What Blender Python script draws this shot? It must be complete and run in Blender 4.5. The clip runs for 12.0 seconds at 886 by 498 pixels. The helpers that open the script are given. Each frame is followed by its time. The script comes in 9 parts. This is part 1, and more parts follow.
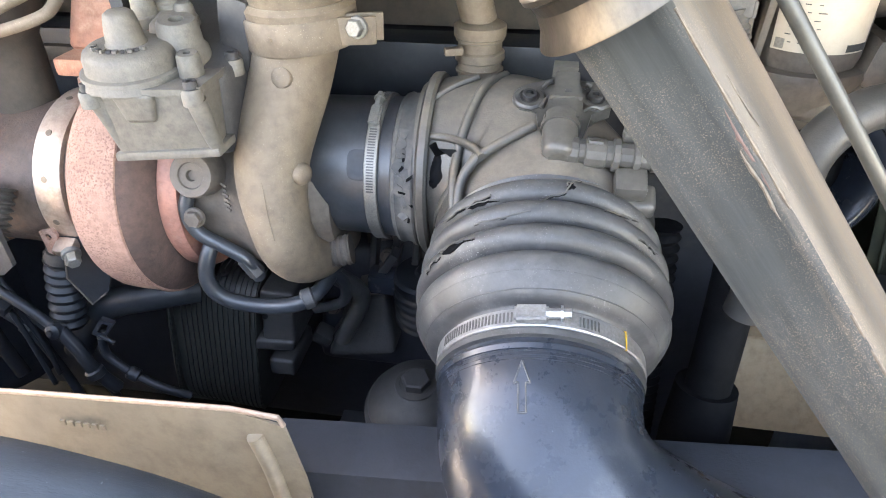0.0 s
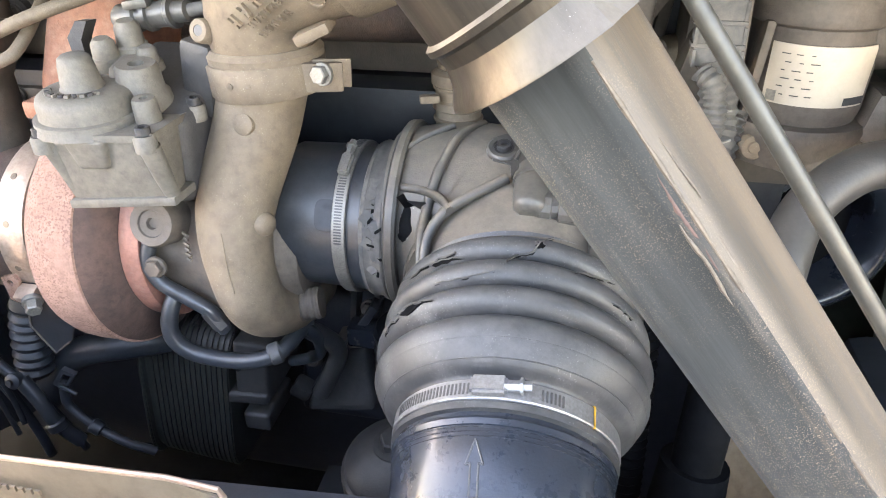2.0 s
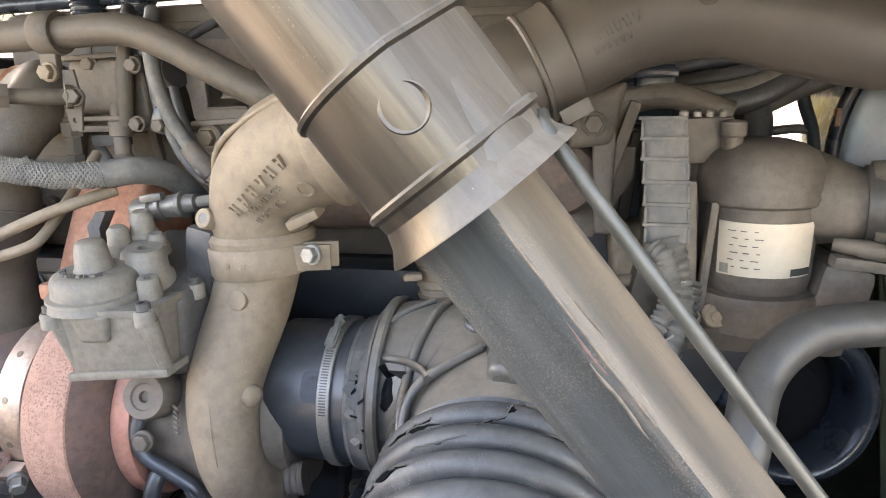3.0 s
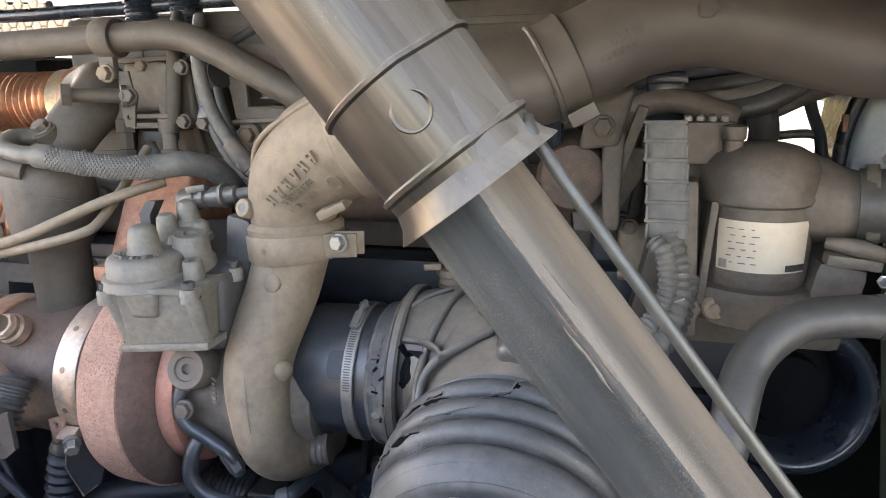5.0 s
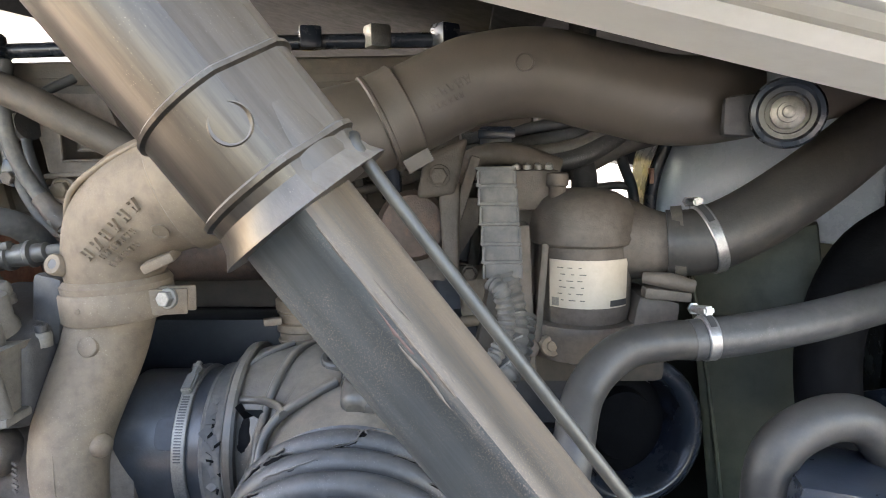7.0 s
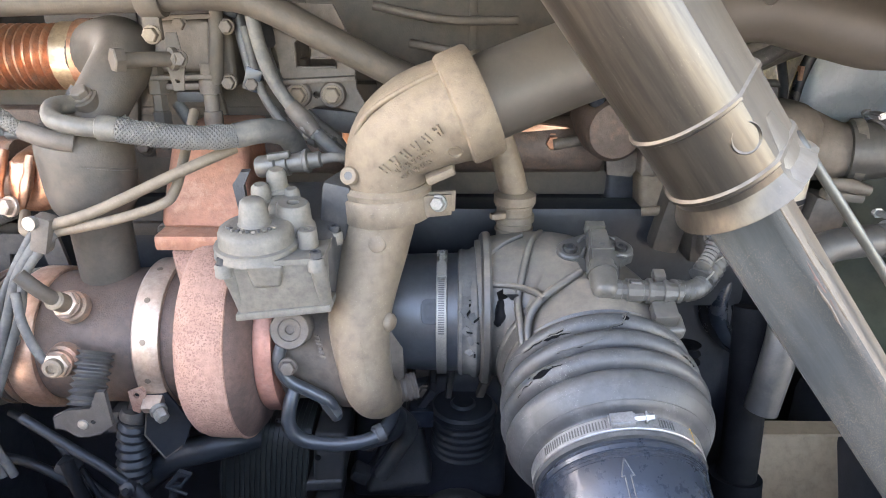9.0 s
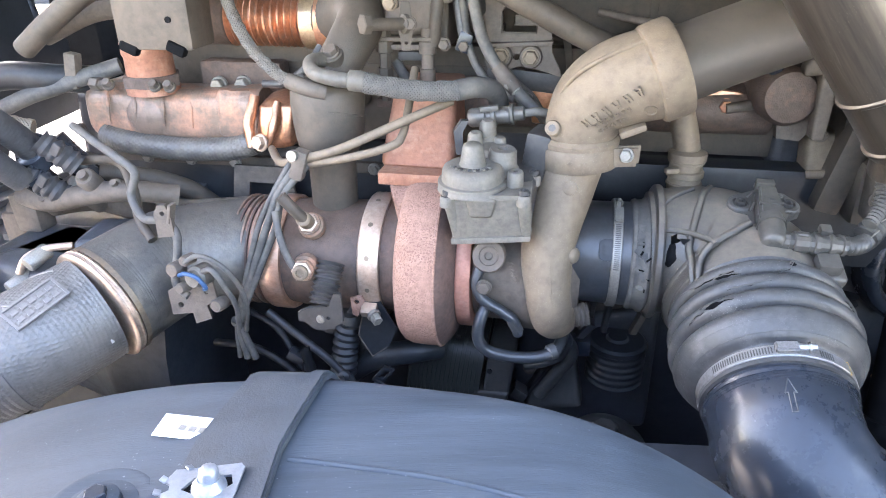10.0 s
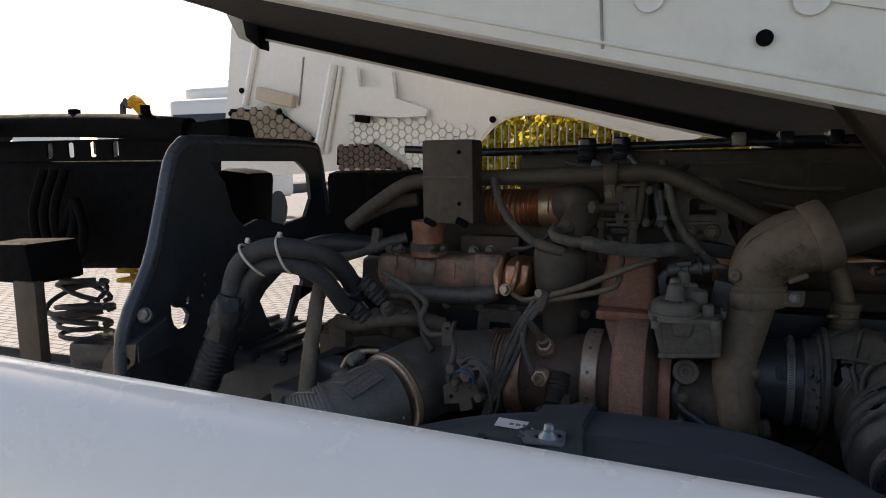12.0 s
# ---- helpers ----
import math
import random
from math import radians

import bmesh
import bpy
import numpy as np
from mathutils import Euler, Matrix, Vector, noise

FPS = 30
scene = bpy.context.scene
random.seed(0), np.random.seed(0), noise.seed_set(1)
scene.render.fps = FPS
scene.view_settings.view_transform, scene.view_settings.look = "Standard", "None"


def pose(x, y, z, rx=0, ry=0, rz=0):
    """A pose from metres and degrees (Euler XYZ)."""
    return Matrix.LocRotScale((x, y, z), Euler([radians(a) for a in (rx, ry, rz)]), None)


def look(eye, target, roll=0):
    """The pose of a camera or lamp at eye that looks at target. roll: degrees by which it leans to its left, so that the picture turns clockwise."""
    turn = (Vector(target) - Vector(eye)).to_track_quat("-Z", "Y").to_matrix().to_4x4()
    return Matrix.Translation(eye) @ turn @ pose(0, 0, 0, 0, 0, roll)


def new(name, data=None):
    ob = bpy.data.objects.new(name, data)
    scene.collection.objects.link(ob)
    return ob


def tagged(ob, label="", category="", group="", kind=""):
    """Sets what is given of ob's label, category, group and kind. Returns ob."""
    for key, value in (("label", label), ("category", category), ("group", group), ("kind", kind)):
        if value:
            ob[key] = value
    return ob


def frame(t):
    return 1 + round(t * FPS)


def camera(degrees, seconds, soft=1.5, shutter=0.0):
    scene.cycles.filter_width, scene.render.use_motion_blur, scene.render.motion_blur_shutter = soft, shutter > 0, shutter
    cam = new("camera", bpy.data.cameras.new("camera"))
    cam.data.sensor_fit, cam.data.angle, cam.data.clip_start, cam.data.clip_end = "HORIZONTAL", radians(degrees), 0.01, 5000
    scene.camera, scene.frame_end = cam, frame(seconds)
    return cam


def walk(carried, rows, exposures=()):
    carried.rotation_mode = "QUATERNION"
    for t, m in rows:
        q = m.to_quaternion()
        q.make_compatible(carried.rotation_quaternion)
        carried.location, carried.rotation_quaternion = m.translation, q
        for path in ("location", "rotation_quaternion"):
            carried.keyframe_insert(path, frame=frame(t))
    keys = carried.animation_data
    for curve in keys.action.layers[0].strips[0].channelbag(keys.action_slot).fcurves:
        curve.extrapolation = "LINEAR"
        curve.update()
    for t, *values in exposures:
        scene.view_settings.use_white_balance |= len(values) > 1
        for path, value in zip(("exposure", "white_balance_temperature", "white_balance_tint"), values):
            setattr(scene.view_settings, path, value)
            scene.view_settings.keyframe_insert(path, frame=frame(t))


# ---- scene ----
cam = camera(67.2, 12.0, soft=1.0)
PATH = [
    (0, (0.078, -0.002, 1.588), (-0.213, 1.627, 0.466), -0.8),
    (0.5, (0.076, 0.026, 1.575), (-0.223, 1.648, 0.444), -0.9),
    (1, (0.085, 0.049, 1.572), (-0.218, 1.67, 0.441), -0.9),
    (1.5, (0.089, 0.054, 1.572), (-0.223, 1.672, 0.437), -0.7),
    (2, (0.117, 0.047, 1.579), (-0.241, 1.73, 0.56), -0.7),
    (2.5, (0.137, 0.04, 1.576), (-0.269, 1.885, 0.919), -1.7),
    (3, (0.154, 0.014, 1.578), (-0.269, 1.903, 1.075), -1.6),
    (3.2, (0.157, -0.001, 1.576), (-0.26, 1.888, 1.068), -1.3),
    (4.8, (0.168, -0.032, 1.586), (-0.34, 1.836, 1.085), -1.1),
    (5, (0.181, -0.037, 1.582), (-0.333, 1.831, 1.082), -1.1),
    (5.5, (0.187, -0.039, 1.582), (-0.334, 1.84, 1.138), -1.1),
    (6, (0.198, -0.05, 1.574), (-0.26, 1.868, 1.244), -1.1),
    (6.5, (0.208, -0.044, 1.557), (-0.063, 1.92, 1.294), -0.6),
    (6.7, (0.203, -0.035, 1.554), (0.028, 1.94, 1.289), -0.4),
    (8.3, (0.072, -0.049, 1.602), (0.107, 1.864, 1.020), -1.2),
    (8.5, (0.037, -0.081, 1.623), (0.061, 1.819, 1.001), -0.8),
    (9, (-0.085, -0.138, 1.656), (-0.122, 1.714, 0.900), -0.2),
    (9.5, (-0.153, -0.200, 1.673), (-0.354, 1.619, 0.866), -0.3),
    (10, (-0.183, -0.291, 1.684), (-0.525, 1.483, 0.826), -0.4),
    (10.5, (-0.179, -0.413, 1.643), (-0.649, 1.327, 0.777), -0.8),
    (11, (-0.18, -0.525, 1.66), (-0.731, 1.189, 0.789), -0.7),
    (11.5, (-0.191, -0.635, 1.667), (-0.83, 1.136, 0.99), -0.6),
    (12, (-0.23, -0.728, 1.662), (-0.996, 1.102, 1.407), -0.8),
]
LIGHT = [(0.0, 4.64, 8700, 19), (2.0, 4.62, 8900, 20), (2.5, 4.53, 8950, 21), (3.2, 4.10, 8450, 20), (5.0, 3.86, 8250, 20), (5.5, 3.76, 8050, 19), (6.0, 3.66, 7900, 19), (6.7, 3.78, 7900, 18), (8.5, 4.38, 8050, 18), (9.0, 4.45, 8050, 20), (10.0, 4.48, 7450, 20), (10.5, 4.56, 7100, 17), (11.0, 4.30, 6900, 15), (11.2, 4.02, 6800, 14), (11.6, 2.10, 7000, 15), (12.0, 0.50, 7800, 17)]
walk(cam, [(t, look(eye, target, roll)) for t, eye, target, roll in PATH], LIGHT)

# ---- world and light ----
world = bpy.data.worlds.new("world")
scene.world = world
world.use_nodes = True
wn = world.node_tree
sky = wn.nodes.new("ShaderNodeTexSky")
sky.sky_type = "NISHITA"
sky.sun_disc = False
sky.sun_elevation = radians(35)
sky.sun_rotation = radians(-64)
wn.links.new(sky.outputs[0], wn.nodes["Background"].inputs[0])
wn.nodes["Background"].inputs[1].default_value = 0.14

sun = bpy.data.lights.new("sun", "SUN")
sun.energy, sun.angle, sun.color = 5.0, radians(0.5), (1.0, 0.95, 0.87)
sun_ob = new("sun", sun)
sun_ob.matrix_world = look((-8.5, 4.2, 6.7), (0, 0, 0))


# ---- materials ----
def ramp_mix(nt, fac, a, b):
    m = nt.nodes.new("ShaderNodeMix")
    m.data_type = "RGBA"
    nt.links.new(fac, m.inputs[0])
    for sock, v in ((m.inputs[6], a), (m.inputs[7], b)):
        if isinstance(v, tuple):
            sock.default_value = (*v, 1)
        else:
            nt.links.new(v, sock)
    return m.outputs[2]


def noise_fac(nt, vec, scale, lo, hi, detail=6.0, rough=0.6):
    n = nt.nodes.new("ShaderNodeTexNoise")
    n.inputs["Scale"].default_value, n.inputs["Detail"].default_value, n.inputs["Roughness"].default_value = scale, detail, rough
    nt.links.new(vec, n.inputs["Vector"])
    r = nt.nodes.new("ShaderNodeMapRange")
    r.inputs["From Min"].default_value, r.inputs["From Max"].default_value = lo, hi
    nt.links.new(n.outputs[0], r.inputs["Value"])
    return r.outputs[0], n.outputs[0]


def material(name, a, b, rough=0.6, metal=0.0, scale=14.0, grain=420.0, bump=0.15, dust=None, dust_at=(0.5, 0.72), speck=None, spread=0.18, coat=0.0, spec=0.5, settle=0.45, speck_at=(0.47, 0.66), drawn=None, lie_at=(0.3, 0.62), lie_from=0.15):
    """Two base colours mixed by a broad noise, a mottling and a fine grain, dust in patches and on what faces up, light specks in clusters, and fine relief."""
    m = bpy.data.materials.new(name)
    m.use_nodes = True
    nt = m.node_tree
    bs = nt.nodes["Principled BSDF"]
    fine = co = nt.nodes.new("ShaderNodeTexCoord").outputs["Object"]
    if drawn:
        # broad marks drawn out along one direction
        along = nt.nodes.new("ShaderNodeVectorMath")
        along.operation = "DOT_PRODUCT"
        along.inputs[1].default_value = drawn
        nt.links.new(co, along.inputs[0])
        shift = nt.nodes.new("ShaderNodeVectorMath")
        shift.operation = "SCALE"
        shift.inputs[0].default_value = [-0.93 * v for v in drawn]
        nt.links.new(along.outputs["Value"], shift.inputs["Scale"])
        both = nt.nodes.new("ShaderNodeVectorMath")
        nt.links.new(co, both.inputs[0])
        nt.links.new(shift.outputs[0], both.inputs[1])
        co = both.outputs[0]

    def times(x, v):
        n = nt.nodes.new("ShaderNodeMath")
        n.operation = "MULTIPLY"
        for sock, val in zip(n.inputs, (x, v)):
            if isinstance(val, float):
                sock.default_value = val
            else:
                nt.links.new(val, sock)
        return n.outputs[0]

    f1, _ = noise_fac(nt, co, scale, 0.35, 0.68)
    col = ramp_mix(nt, f1, a, b)
    f2, g = noise_fac(nt, co, grain, 0.3, 0.7, 3.0)
    f5, mid = noise_fac(nt, co, scale * 6.5, 0.42, 0.75, 5.0, 0.65)
    dark = tuple(v * (1 - spread) for v in a)
    deep = tuple(v * (1 - 2.4 * spread) for v in b)
    col = ramp_mix(nt, times(f2, 0.5), col, dark)
    col = ramp_mix(nt, times(f5, 0.65), col, deep)
    rsock = None
    if dust:
        f3, _ = noise_fac(nt, co, scale * 2.3, dust_at[0], dust_at[1], 8.0, 0.7)
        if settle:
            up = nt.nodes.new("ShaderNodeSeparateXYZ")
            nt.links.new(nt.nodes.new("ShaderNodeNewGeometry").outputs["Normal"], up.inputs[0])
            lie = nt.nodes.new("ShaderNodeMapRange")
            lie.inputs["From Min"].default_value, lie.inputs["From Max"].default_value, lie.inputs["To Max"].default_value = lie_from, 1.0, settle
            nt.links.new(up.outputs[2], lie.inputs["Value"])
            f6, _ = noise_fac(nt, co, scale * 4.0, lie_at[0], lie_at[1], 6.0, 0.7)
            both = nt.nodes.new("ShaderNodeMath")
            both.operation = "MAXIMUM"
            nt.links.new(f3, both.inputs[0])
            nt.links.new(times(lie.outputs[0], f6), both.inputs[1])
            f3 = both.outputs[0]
        col = ramp_mix(nt, f3, col, dust)
        r = nt.nodes.new("ShaderNodeMapRange")
        r.inputs["To Min"].default_value, r.inputs["To Max"].default_value = rough, min(1.0, rough + 0.3)
        nt.links.new(f3, r.inputs["Value"])
        rsock = r.outputs[0]
        if metal > 0:
            mm = nt.nodes.new("ShaderNodeMapRange")
            mm.inputs["To Min"].default_value, mm.inputs["To Max"].default_value = metal, 0.0
            nt.links.new(f3, mm.inputs["Value"])
            nt.links.new(mm.outputs[0], bs.inputs["Metallic"])
    if speck:
        f4, _ = noise_fac(nt, fine, speck[0], speck[1], speck[1] + 0.03, 2.0)
        f7, _ = noise_fac(nt, fine, scale * 0.9 + 3, speck_at[0], speck_at[1], 4.0)
        where = times(f4, f7)
        col = ramp_mix(nt, where, col, speck[2])
    nt.links.new(col, bs.inputs["Base Color"])
    if rsock:
        nt.links.new(rsock, bs.inputs["Roughness"])
    else:
        r = nt.nodes.new("ShaderNodeMapRange")
        r.inputs["To Min"].default_value, r.inputs["To Max"].default_value = max(0.03, rough - 0.08), min(1.0, rough + 0.1)
        nt.links.new(f5, r.inputs["Value"])
        nt.links.new(r.outputs[0], bs.inputs["Roughness"])
        bs.inputs["Metallic"].default_value = metal
    bs.inputs["Coat Weight"].default_value = coat
    bs.inputs["Specular IOR Level"].default_value = spec
    if bump:
        prev = None
        for height, strength, dist in ((mid, bump, min(0.003, 0.16 / scale / 6.5)), (g, min(1.0, bump * 1.6), 0.001)):
            bn = nt.nodes.new("ShaderNodeBump")
            bn.inputs["Strength"].default_value, bn.inputs["Distance"].default_value = strength, dist
            nt.links.new(height, bn.inputs["Height"])
            if prev:
                nt.links.new(prev, bn.inputs["Normal"])
            prev = bn.outputs[0]
        nt.links.new(prev, bs.inputs["Normal"])
    return m


CAST = material("dusty cast aluminium", (0.205, 0.157, 0.112), (0.160, 0.125, 0.092), 0.62, 0.25, 12, 520, 0.22, dust=(0.226, 0.176, 0.126), dust_at=(0.45, 0.8), speck=(900, 0.655, (0.31, 0.26, 0.195)), speck_at=(0.4, 0.6))
CAST_DARK = material("grimy cast aluminium", (0.129, 0.106, 0.088), (0.091, 0.077, 0.065), 0.62, 0.2, 14, 480, 0.2, dust=(0.167, 0.133, 0.107), dust_at=(0.48, 0.8))
ACTUATOR = material("grey die-cast casing", (0.161, 0.147, 0.124), (0.126, 0.115, 0.097), 0.6, 0.2, 20, 560, 0.2, dust=(0.207, 0.183, 0.151), dust_at=(0.5, 0.8))
ENGINE = material("dusty engine paint", (0.080, 0.065, 0.051), (0.054, 0.045, 0.037), 0.6, 0.1, 9, 380, 0.18, dust=(0.112, 0.089, 0.068), dust_at=(0.45, 0.75))
BLOCK = material("dark engine block paint", (0.030, 0.032, 0.039), (0.019, 0.021, 0.027), 0.5, 0.0, 8, 300, 0.2, dust=(0.068, 0.061, 0.057), dust_at=(0.55, 0.85))
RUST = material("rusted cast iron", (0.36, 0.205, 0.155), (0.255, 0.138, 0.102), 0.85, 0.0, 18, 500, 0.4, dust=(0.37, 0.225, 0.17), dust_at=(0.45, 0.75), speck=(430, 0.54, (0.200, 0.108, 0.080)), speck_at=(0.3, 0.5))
# Darker rust tone: the shade on the turbine flank is in this colour.
RUST_FLANK = material("rusted iron with flank shade", (0.120, 0.068, 0.054), (0.062, 0.040, 0.034), 0.8, 0.0, 16, 500, 0.4, dust=(0.165, 0.098, 0.075), dust_at=(0.52, 0.78), settle=0.2)
RUST_DARK = material("dark heat-scaled iron", (0.130, 0.094, 0.078), (0.082, 0.060, 0.051), 0.60, 0.35, 16, 480, 0.35, dust=(0.185, 0.112, 0.080), dust_at=(0.5, 0.75))
PINK = material("pinkish heat-tinted ring", (0.476, 0.221, 0.162), (0.374, 0.170, 0.128), 0.55, 0.3, 22, 500, 0.15, dust=(0.425, 0.272, 0.212), dust_at=(0.55, 0.8))
COPPER = material("copper-tinted heat shield", (0.612, 0.288, 0.171), (0.450, 0.216, 0.135), 0.34, 0.85, 26, 240, 0.3, dust=(0.243, 0.153, 0.108), dust_at=(0.48, 0.72))
BRASS = material("heat-gilded steel band", (0.60, 0.46, 0.30), (0.46, 0.33, 0.22), 0.34, 0.85, 30, 240, 0.1, dust=(0.36, 0.25, 0.17), dust_at=(0.5, 0.8))
STEEL_TAN = material("straw-tinted steel band", (0.62, 0.50, 0.40), (0.52, 0.36, 0.27), 0.36, 0.75, 24, 320, 0.1, dust=(0.45, 0.33, 0.26), dust_at=(0.5, 0.8))
SHIELD = material("dimpled grey heat shield", (0.165, 0.160, 0.148), (0.122, 0.119, 0.112), 0.45, 0.6, 14, 260, 0.22, dust=(0.190, 0.168, 0.138), dust_at=(0.45, 0.75))
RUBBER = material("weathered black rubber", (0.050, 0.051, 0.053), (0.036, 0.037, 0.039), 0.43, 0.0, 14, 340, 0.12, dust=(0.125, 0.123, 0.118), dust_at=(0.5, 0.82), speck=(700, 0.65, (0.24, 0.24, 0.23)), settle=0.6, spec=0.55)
RUBBER_DUSTY = material("dusty rubber boot", (0.081, 0.078, 0.074), (0.052, 0.052, 0.053), 0.6, 0.0, 18, 340, 0.12, dust=(0.152, 0.141, 0.123), dust_at=(0.42, 0.75))
HOSE_BLUE = material("dark blue-grey silicone hose", (0.036, 0.042, 0.049), (0.024, 0.029, 0.035), 0.34, 0.0, 12, 400, 0.08, dust=(0.080, 0.078, 0.072), dust_at=(0.56, 0.92), spread=0.24, settle=0.25, spec=0.65)
PLASTIC = material("black moulded plastic", (0.022, 0.029, 0.041), (0.016, 0.022, 0.031), 0.26, 0.0, 10, 500, 0.06, dust=(0.074, 0.080, 0.089), dust_at=(0.55, 0.9), speck=(180, 0.72, (0.148, 0.155, 0.159)), settle=0.15, coat=0.15, spec=0.4)
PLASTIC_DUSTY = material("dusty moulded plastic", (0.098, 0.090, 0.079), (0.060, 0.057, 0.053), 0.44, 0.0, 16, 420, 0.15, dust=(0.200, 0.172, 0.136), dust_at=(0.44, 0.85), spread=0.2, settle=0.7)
FENDER = material("grey-black fender plastic", (0.031, 0.043, 0.056), (0.022, 0.032, 0.043), 0.55, 0.0, 7, 700, 0.2, dust=(0.078, 0.099, 0.120), dust_at=(0.48, 0.80), spec=0.34, speck=(260, 0.70, (0.140, 0.165, 0.185)), drawn=(0.97, 0.24, 0.0))
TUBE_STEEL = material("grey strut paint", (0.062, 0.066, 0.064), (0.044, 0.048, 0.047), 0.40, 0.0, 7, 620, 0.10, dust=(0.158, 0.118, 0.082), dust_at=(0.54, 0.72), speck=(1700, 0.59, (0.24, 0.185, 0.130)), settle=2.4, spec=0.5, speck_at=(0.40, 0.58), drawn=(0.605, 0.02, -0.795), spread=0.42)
ROD = material("dull grey rod", (0.085, 0.079, 0.065), (0.056, 0.053, 0.045), 0.4, 0.4, 14, 400, 0.05, dust=(0.062, 0.053, 0.039), dust_at=(0.5, 0.8))
# Upward dust tone here paints the flat's reflected brightness.
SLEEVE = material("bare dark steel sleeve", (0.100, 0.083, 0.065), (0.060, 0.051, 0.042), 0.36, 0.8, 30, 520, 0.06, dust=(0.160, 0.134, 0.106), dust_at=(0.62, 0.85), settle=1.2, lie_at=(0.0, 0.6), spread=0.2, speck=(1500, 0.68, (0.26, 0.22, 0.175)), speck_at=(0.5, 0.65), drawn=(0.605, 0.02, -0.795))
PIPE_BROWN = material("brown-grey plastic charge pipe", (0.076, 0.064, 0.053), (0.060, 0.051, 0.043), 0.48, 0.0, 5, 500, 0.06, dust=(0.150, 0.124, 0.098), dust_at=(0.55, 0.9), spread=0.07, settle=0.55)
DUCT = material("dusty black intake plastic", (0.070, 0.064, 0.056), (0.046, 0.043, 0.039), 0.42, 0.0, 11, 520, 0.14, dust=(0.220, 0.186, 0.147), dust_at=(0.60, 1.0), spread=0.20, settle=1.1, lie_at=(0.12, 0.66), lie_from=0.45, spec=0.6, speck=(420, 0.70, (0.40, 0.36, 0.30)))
DARK_CAST = material("dark casting", (0.046, 0.045, 0.045), (0.030, 0.030, 0.032), 0.5, 0.1, 18, 460, 0.2, dust=(0.085, 0.077, 0.068), dust_at=(0.5, 0.85))
CRUMPLED = material("bright copper-tinted foil", (0.66, 0.35, 0.21), (0.50, 0.23, 0.14), 0.30, 0.8, 30, 240, 0.25, dust=(0.34, 0.20, 0.14), dust_at=(0.58, 0.8), settle=0.2)
COPPER_PALE = material("pale copper-tinted band", (0.72, 0.50, 0.38), (0.62, 0.34, 0.23), 0.36, 0.7, 22, 300, 0.12, dust=(0.40, 0.26, 0.19), dust_at=(0.55, 0.8))
GEARBOX = material("weathered aluminium gearbox", (0.066, 0.074, 0.086), (0.044, 0.050, 0.060), 0.5, 0.2, 10, 300, 0.2, dust=(0.080, 0.082, 0.084), dust_at=(0.5, 0.8))
OCHRE = material("ochre painted shield", (0.40, 0.28, 0.165), (0.32, 0.225, 0.135), 0.55, 0.0, 12, 420, 0.1, dust=(0.42, 0.32, 0.21), dust_at=(0.5, 0.8))
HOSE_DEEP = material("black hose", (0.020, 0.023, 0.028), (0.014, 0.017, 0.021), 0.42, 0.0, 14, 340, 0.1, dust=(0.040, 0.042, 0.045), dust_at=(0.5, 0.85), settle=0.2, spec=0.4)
CLAMP_ZINC = material("worn zinc clamp band", (0.40, 0.40, 0.40), (0.28, 0.28, 0.285), 0.36, 0.8, 60, 400, 0.05, dust=(0.22, 0.21, 0.19), dust_at=(0.5, 0.85))
HOSE_BLACK = material("dusty black coolant hose", (0.042, 0.040, 0.038), (0.028, 0.028, 0.028), 0.45, 0.0, 14, 340, 0.1, dust=(0.088, 0.079, 0.066), dust_at=(0.5, 0.85))
CLAMP_BROWN = material("browned steel clamp", (0.27, 0.205, 0.145), (0.17, 0.13, 0.10), 0.4, 0.6, 30, 300, 0.1, dust=(0.20, 0.16, 0.12), dust_at=(0.45, 0.8))
ZINC = material("bright zinc plating", (0.66, 0.67, 0.68), (0.54, 0.55, 0.56), 0.40, 0.6, 12, 300, 0.0, spread=0.04)
BOLT = material("dull zinc bolt", (0.320, 0.308, 0.280), (0.216, 0.208, 0.192), 0.45, 0.7, 80, 500, 0.1, dust=(0.256, 0.240, 0.208), dust_at=(0.5, 0.8))
TAN = material("tan metal heat plate", (0.330, 0.272, 0.198), (0.275, 0.225, 0.162), 0.5, 0.35, 7, 420, 0.08, dust=(0.240, 0.198, 0.148), dust_at=(0.5, 0.8))
FRAME = material("dark chassis paint", (0.036, 0.043, 0.055), (0.025, 0.030, 0.038), 0.5, 0.0, 6, 360, 0.15, dust=(0.060, 0.066, 0.075), dust_at=(0.5, 0.85), settle=0.3)
WHITE = material("white body paint", (0.80, 0.80, 0.78), (0.76, 0.76, 0.745), 0.28, 0.0, 3, 260, 0.02, coat=0.4, spread=0.03)
WHITE_SILL = material("dusty white sill paint", (0.78, 0.765, 0.70), (0.73, 0.715, 0.65), 0.40, 0.0, 4, 260, 0.03, dust=(0.62, 0.59, 0.51), dust_at=(0.55, 0.85), spread=0.03)
# Near-black of coatings and hoses, painted too as shade inside openings.
BLACK = material("near-black coating and painted shade", (0.0060, 0.0064, 0.0075), (0.0040, 0.0044, 0.0052), 0.85, 0.0, 6, 240, 0.2, spec=0.08)
LABEL = material("cream paper label", (0.53, 0.45, 0.36), (0.46, 0.39, 0.31), 0.5, 0.0, 18, 300, 0.03, spread=0.03)
LABEL_WHITE = material("white sticker", (0.78, 0.78, 0.77), (0.72, 0.72, 0.71), 0.5, 0.0, 18, 300, 0.02, spread=0.03)
INK = material("black print", (0.03, 0.03, 0.03), (0.04, 0.04, 0.04), 0.6, 0.0, 40, 300, 0.0)
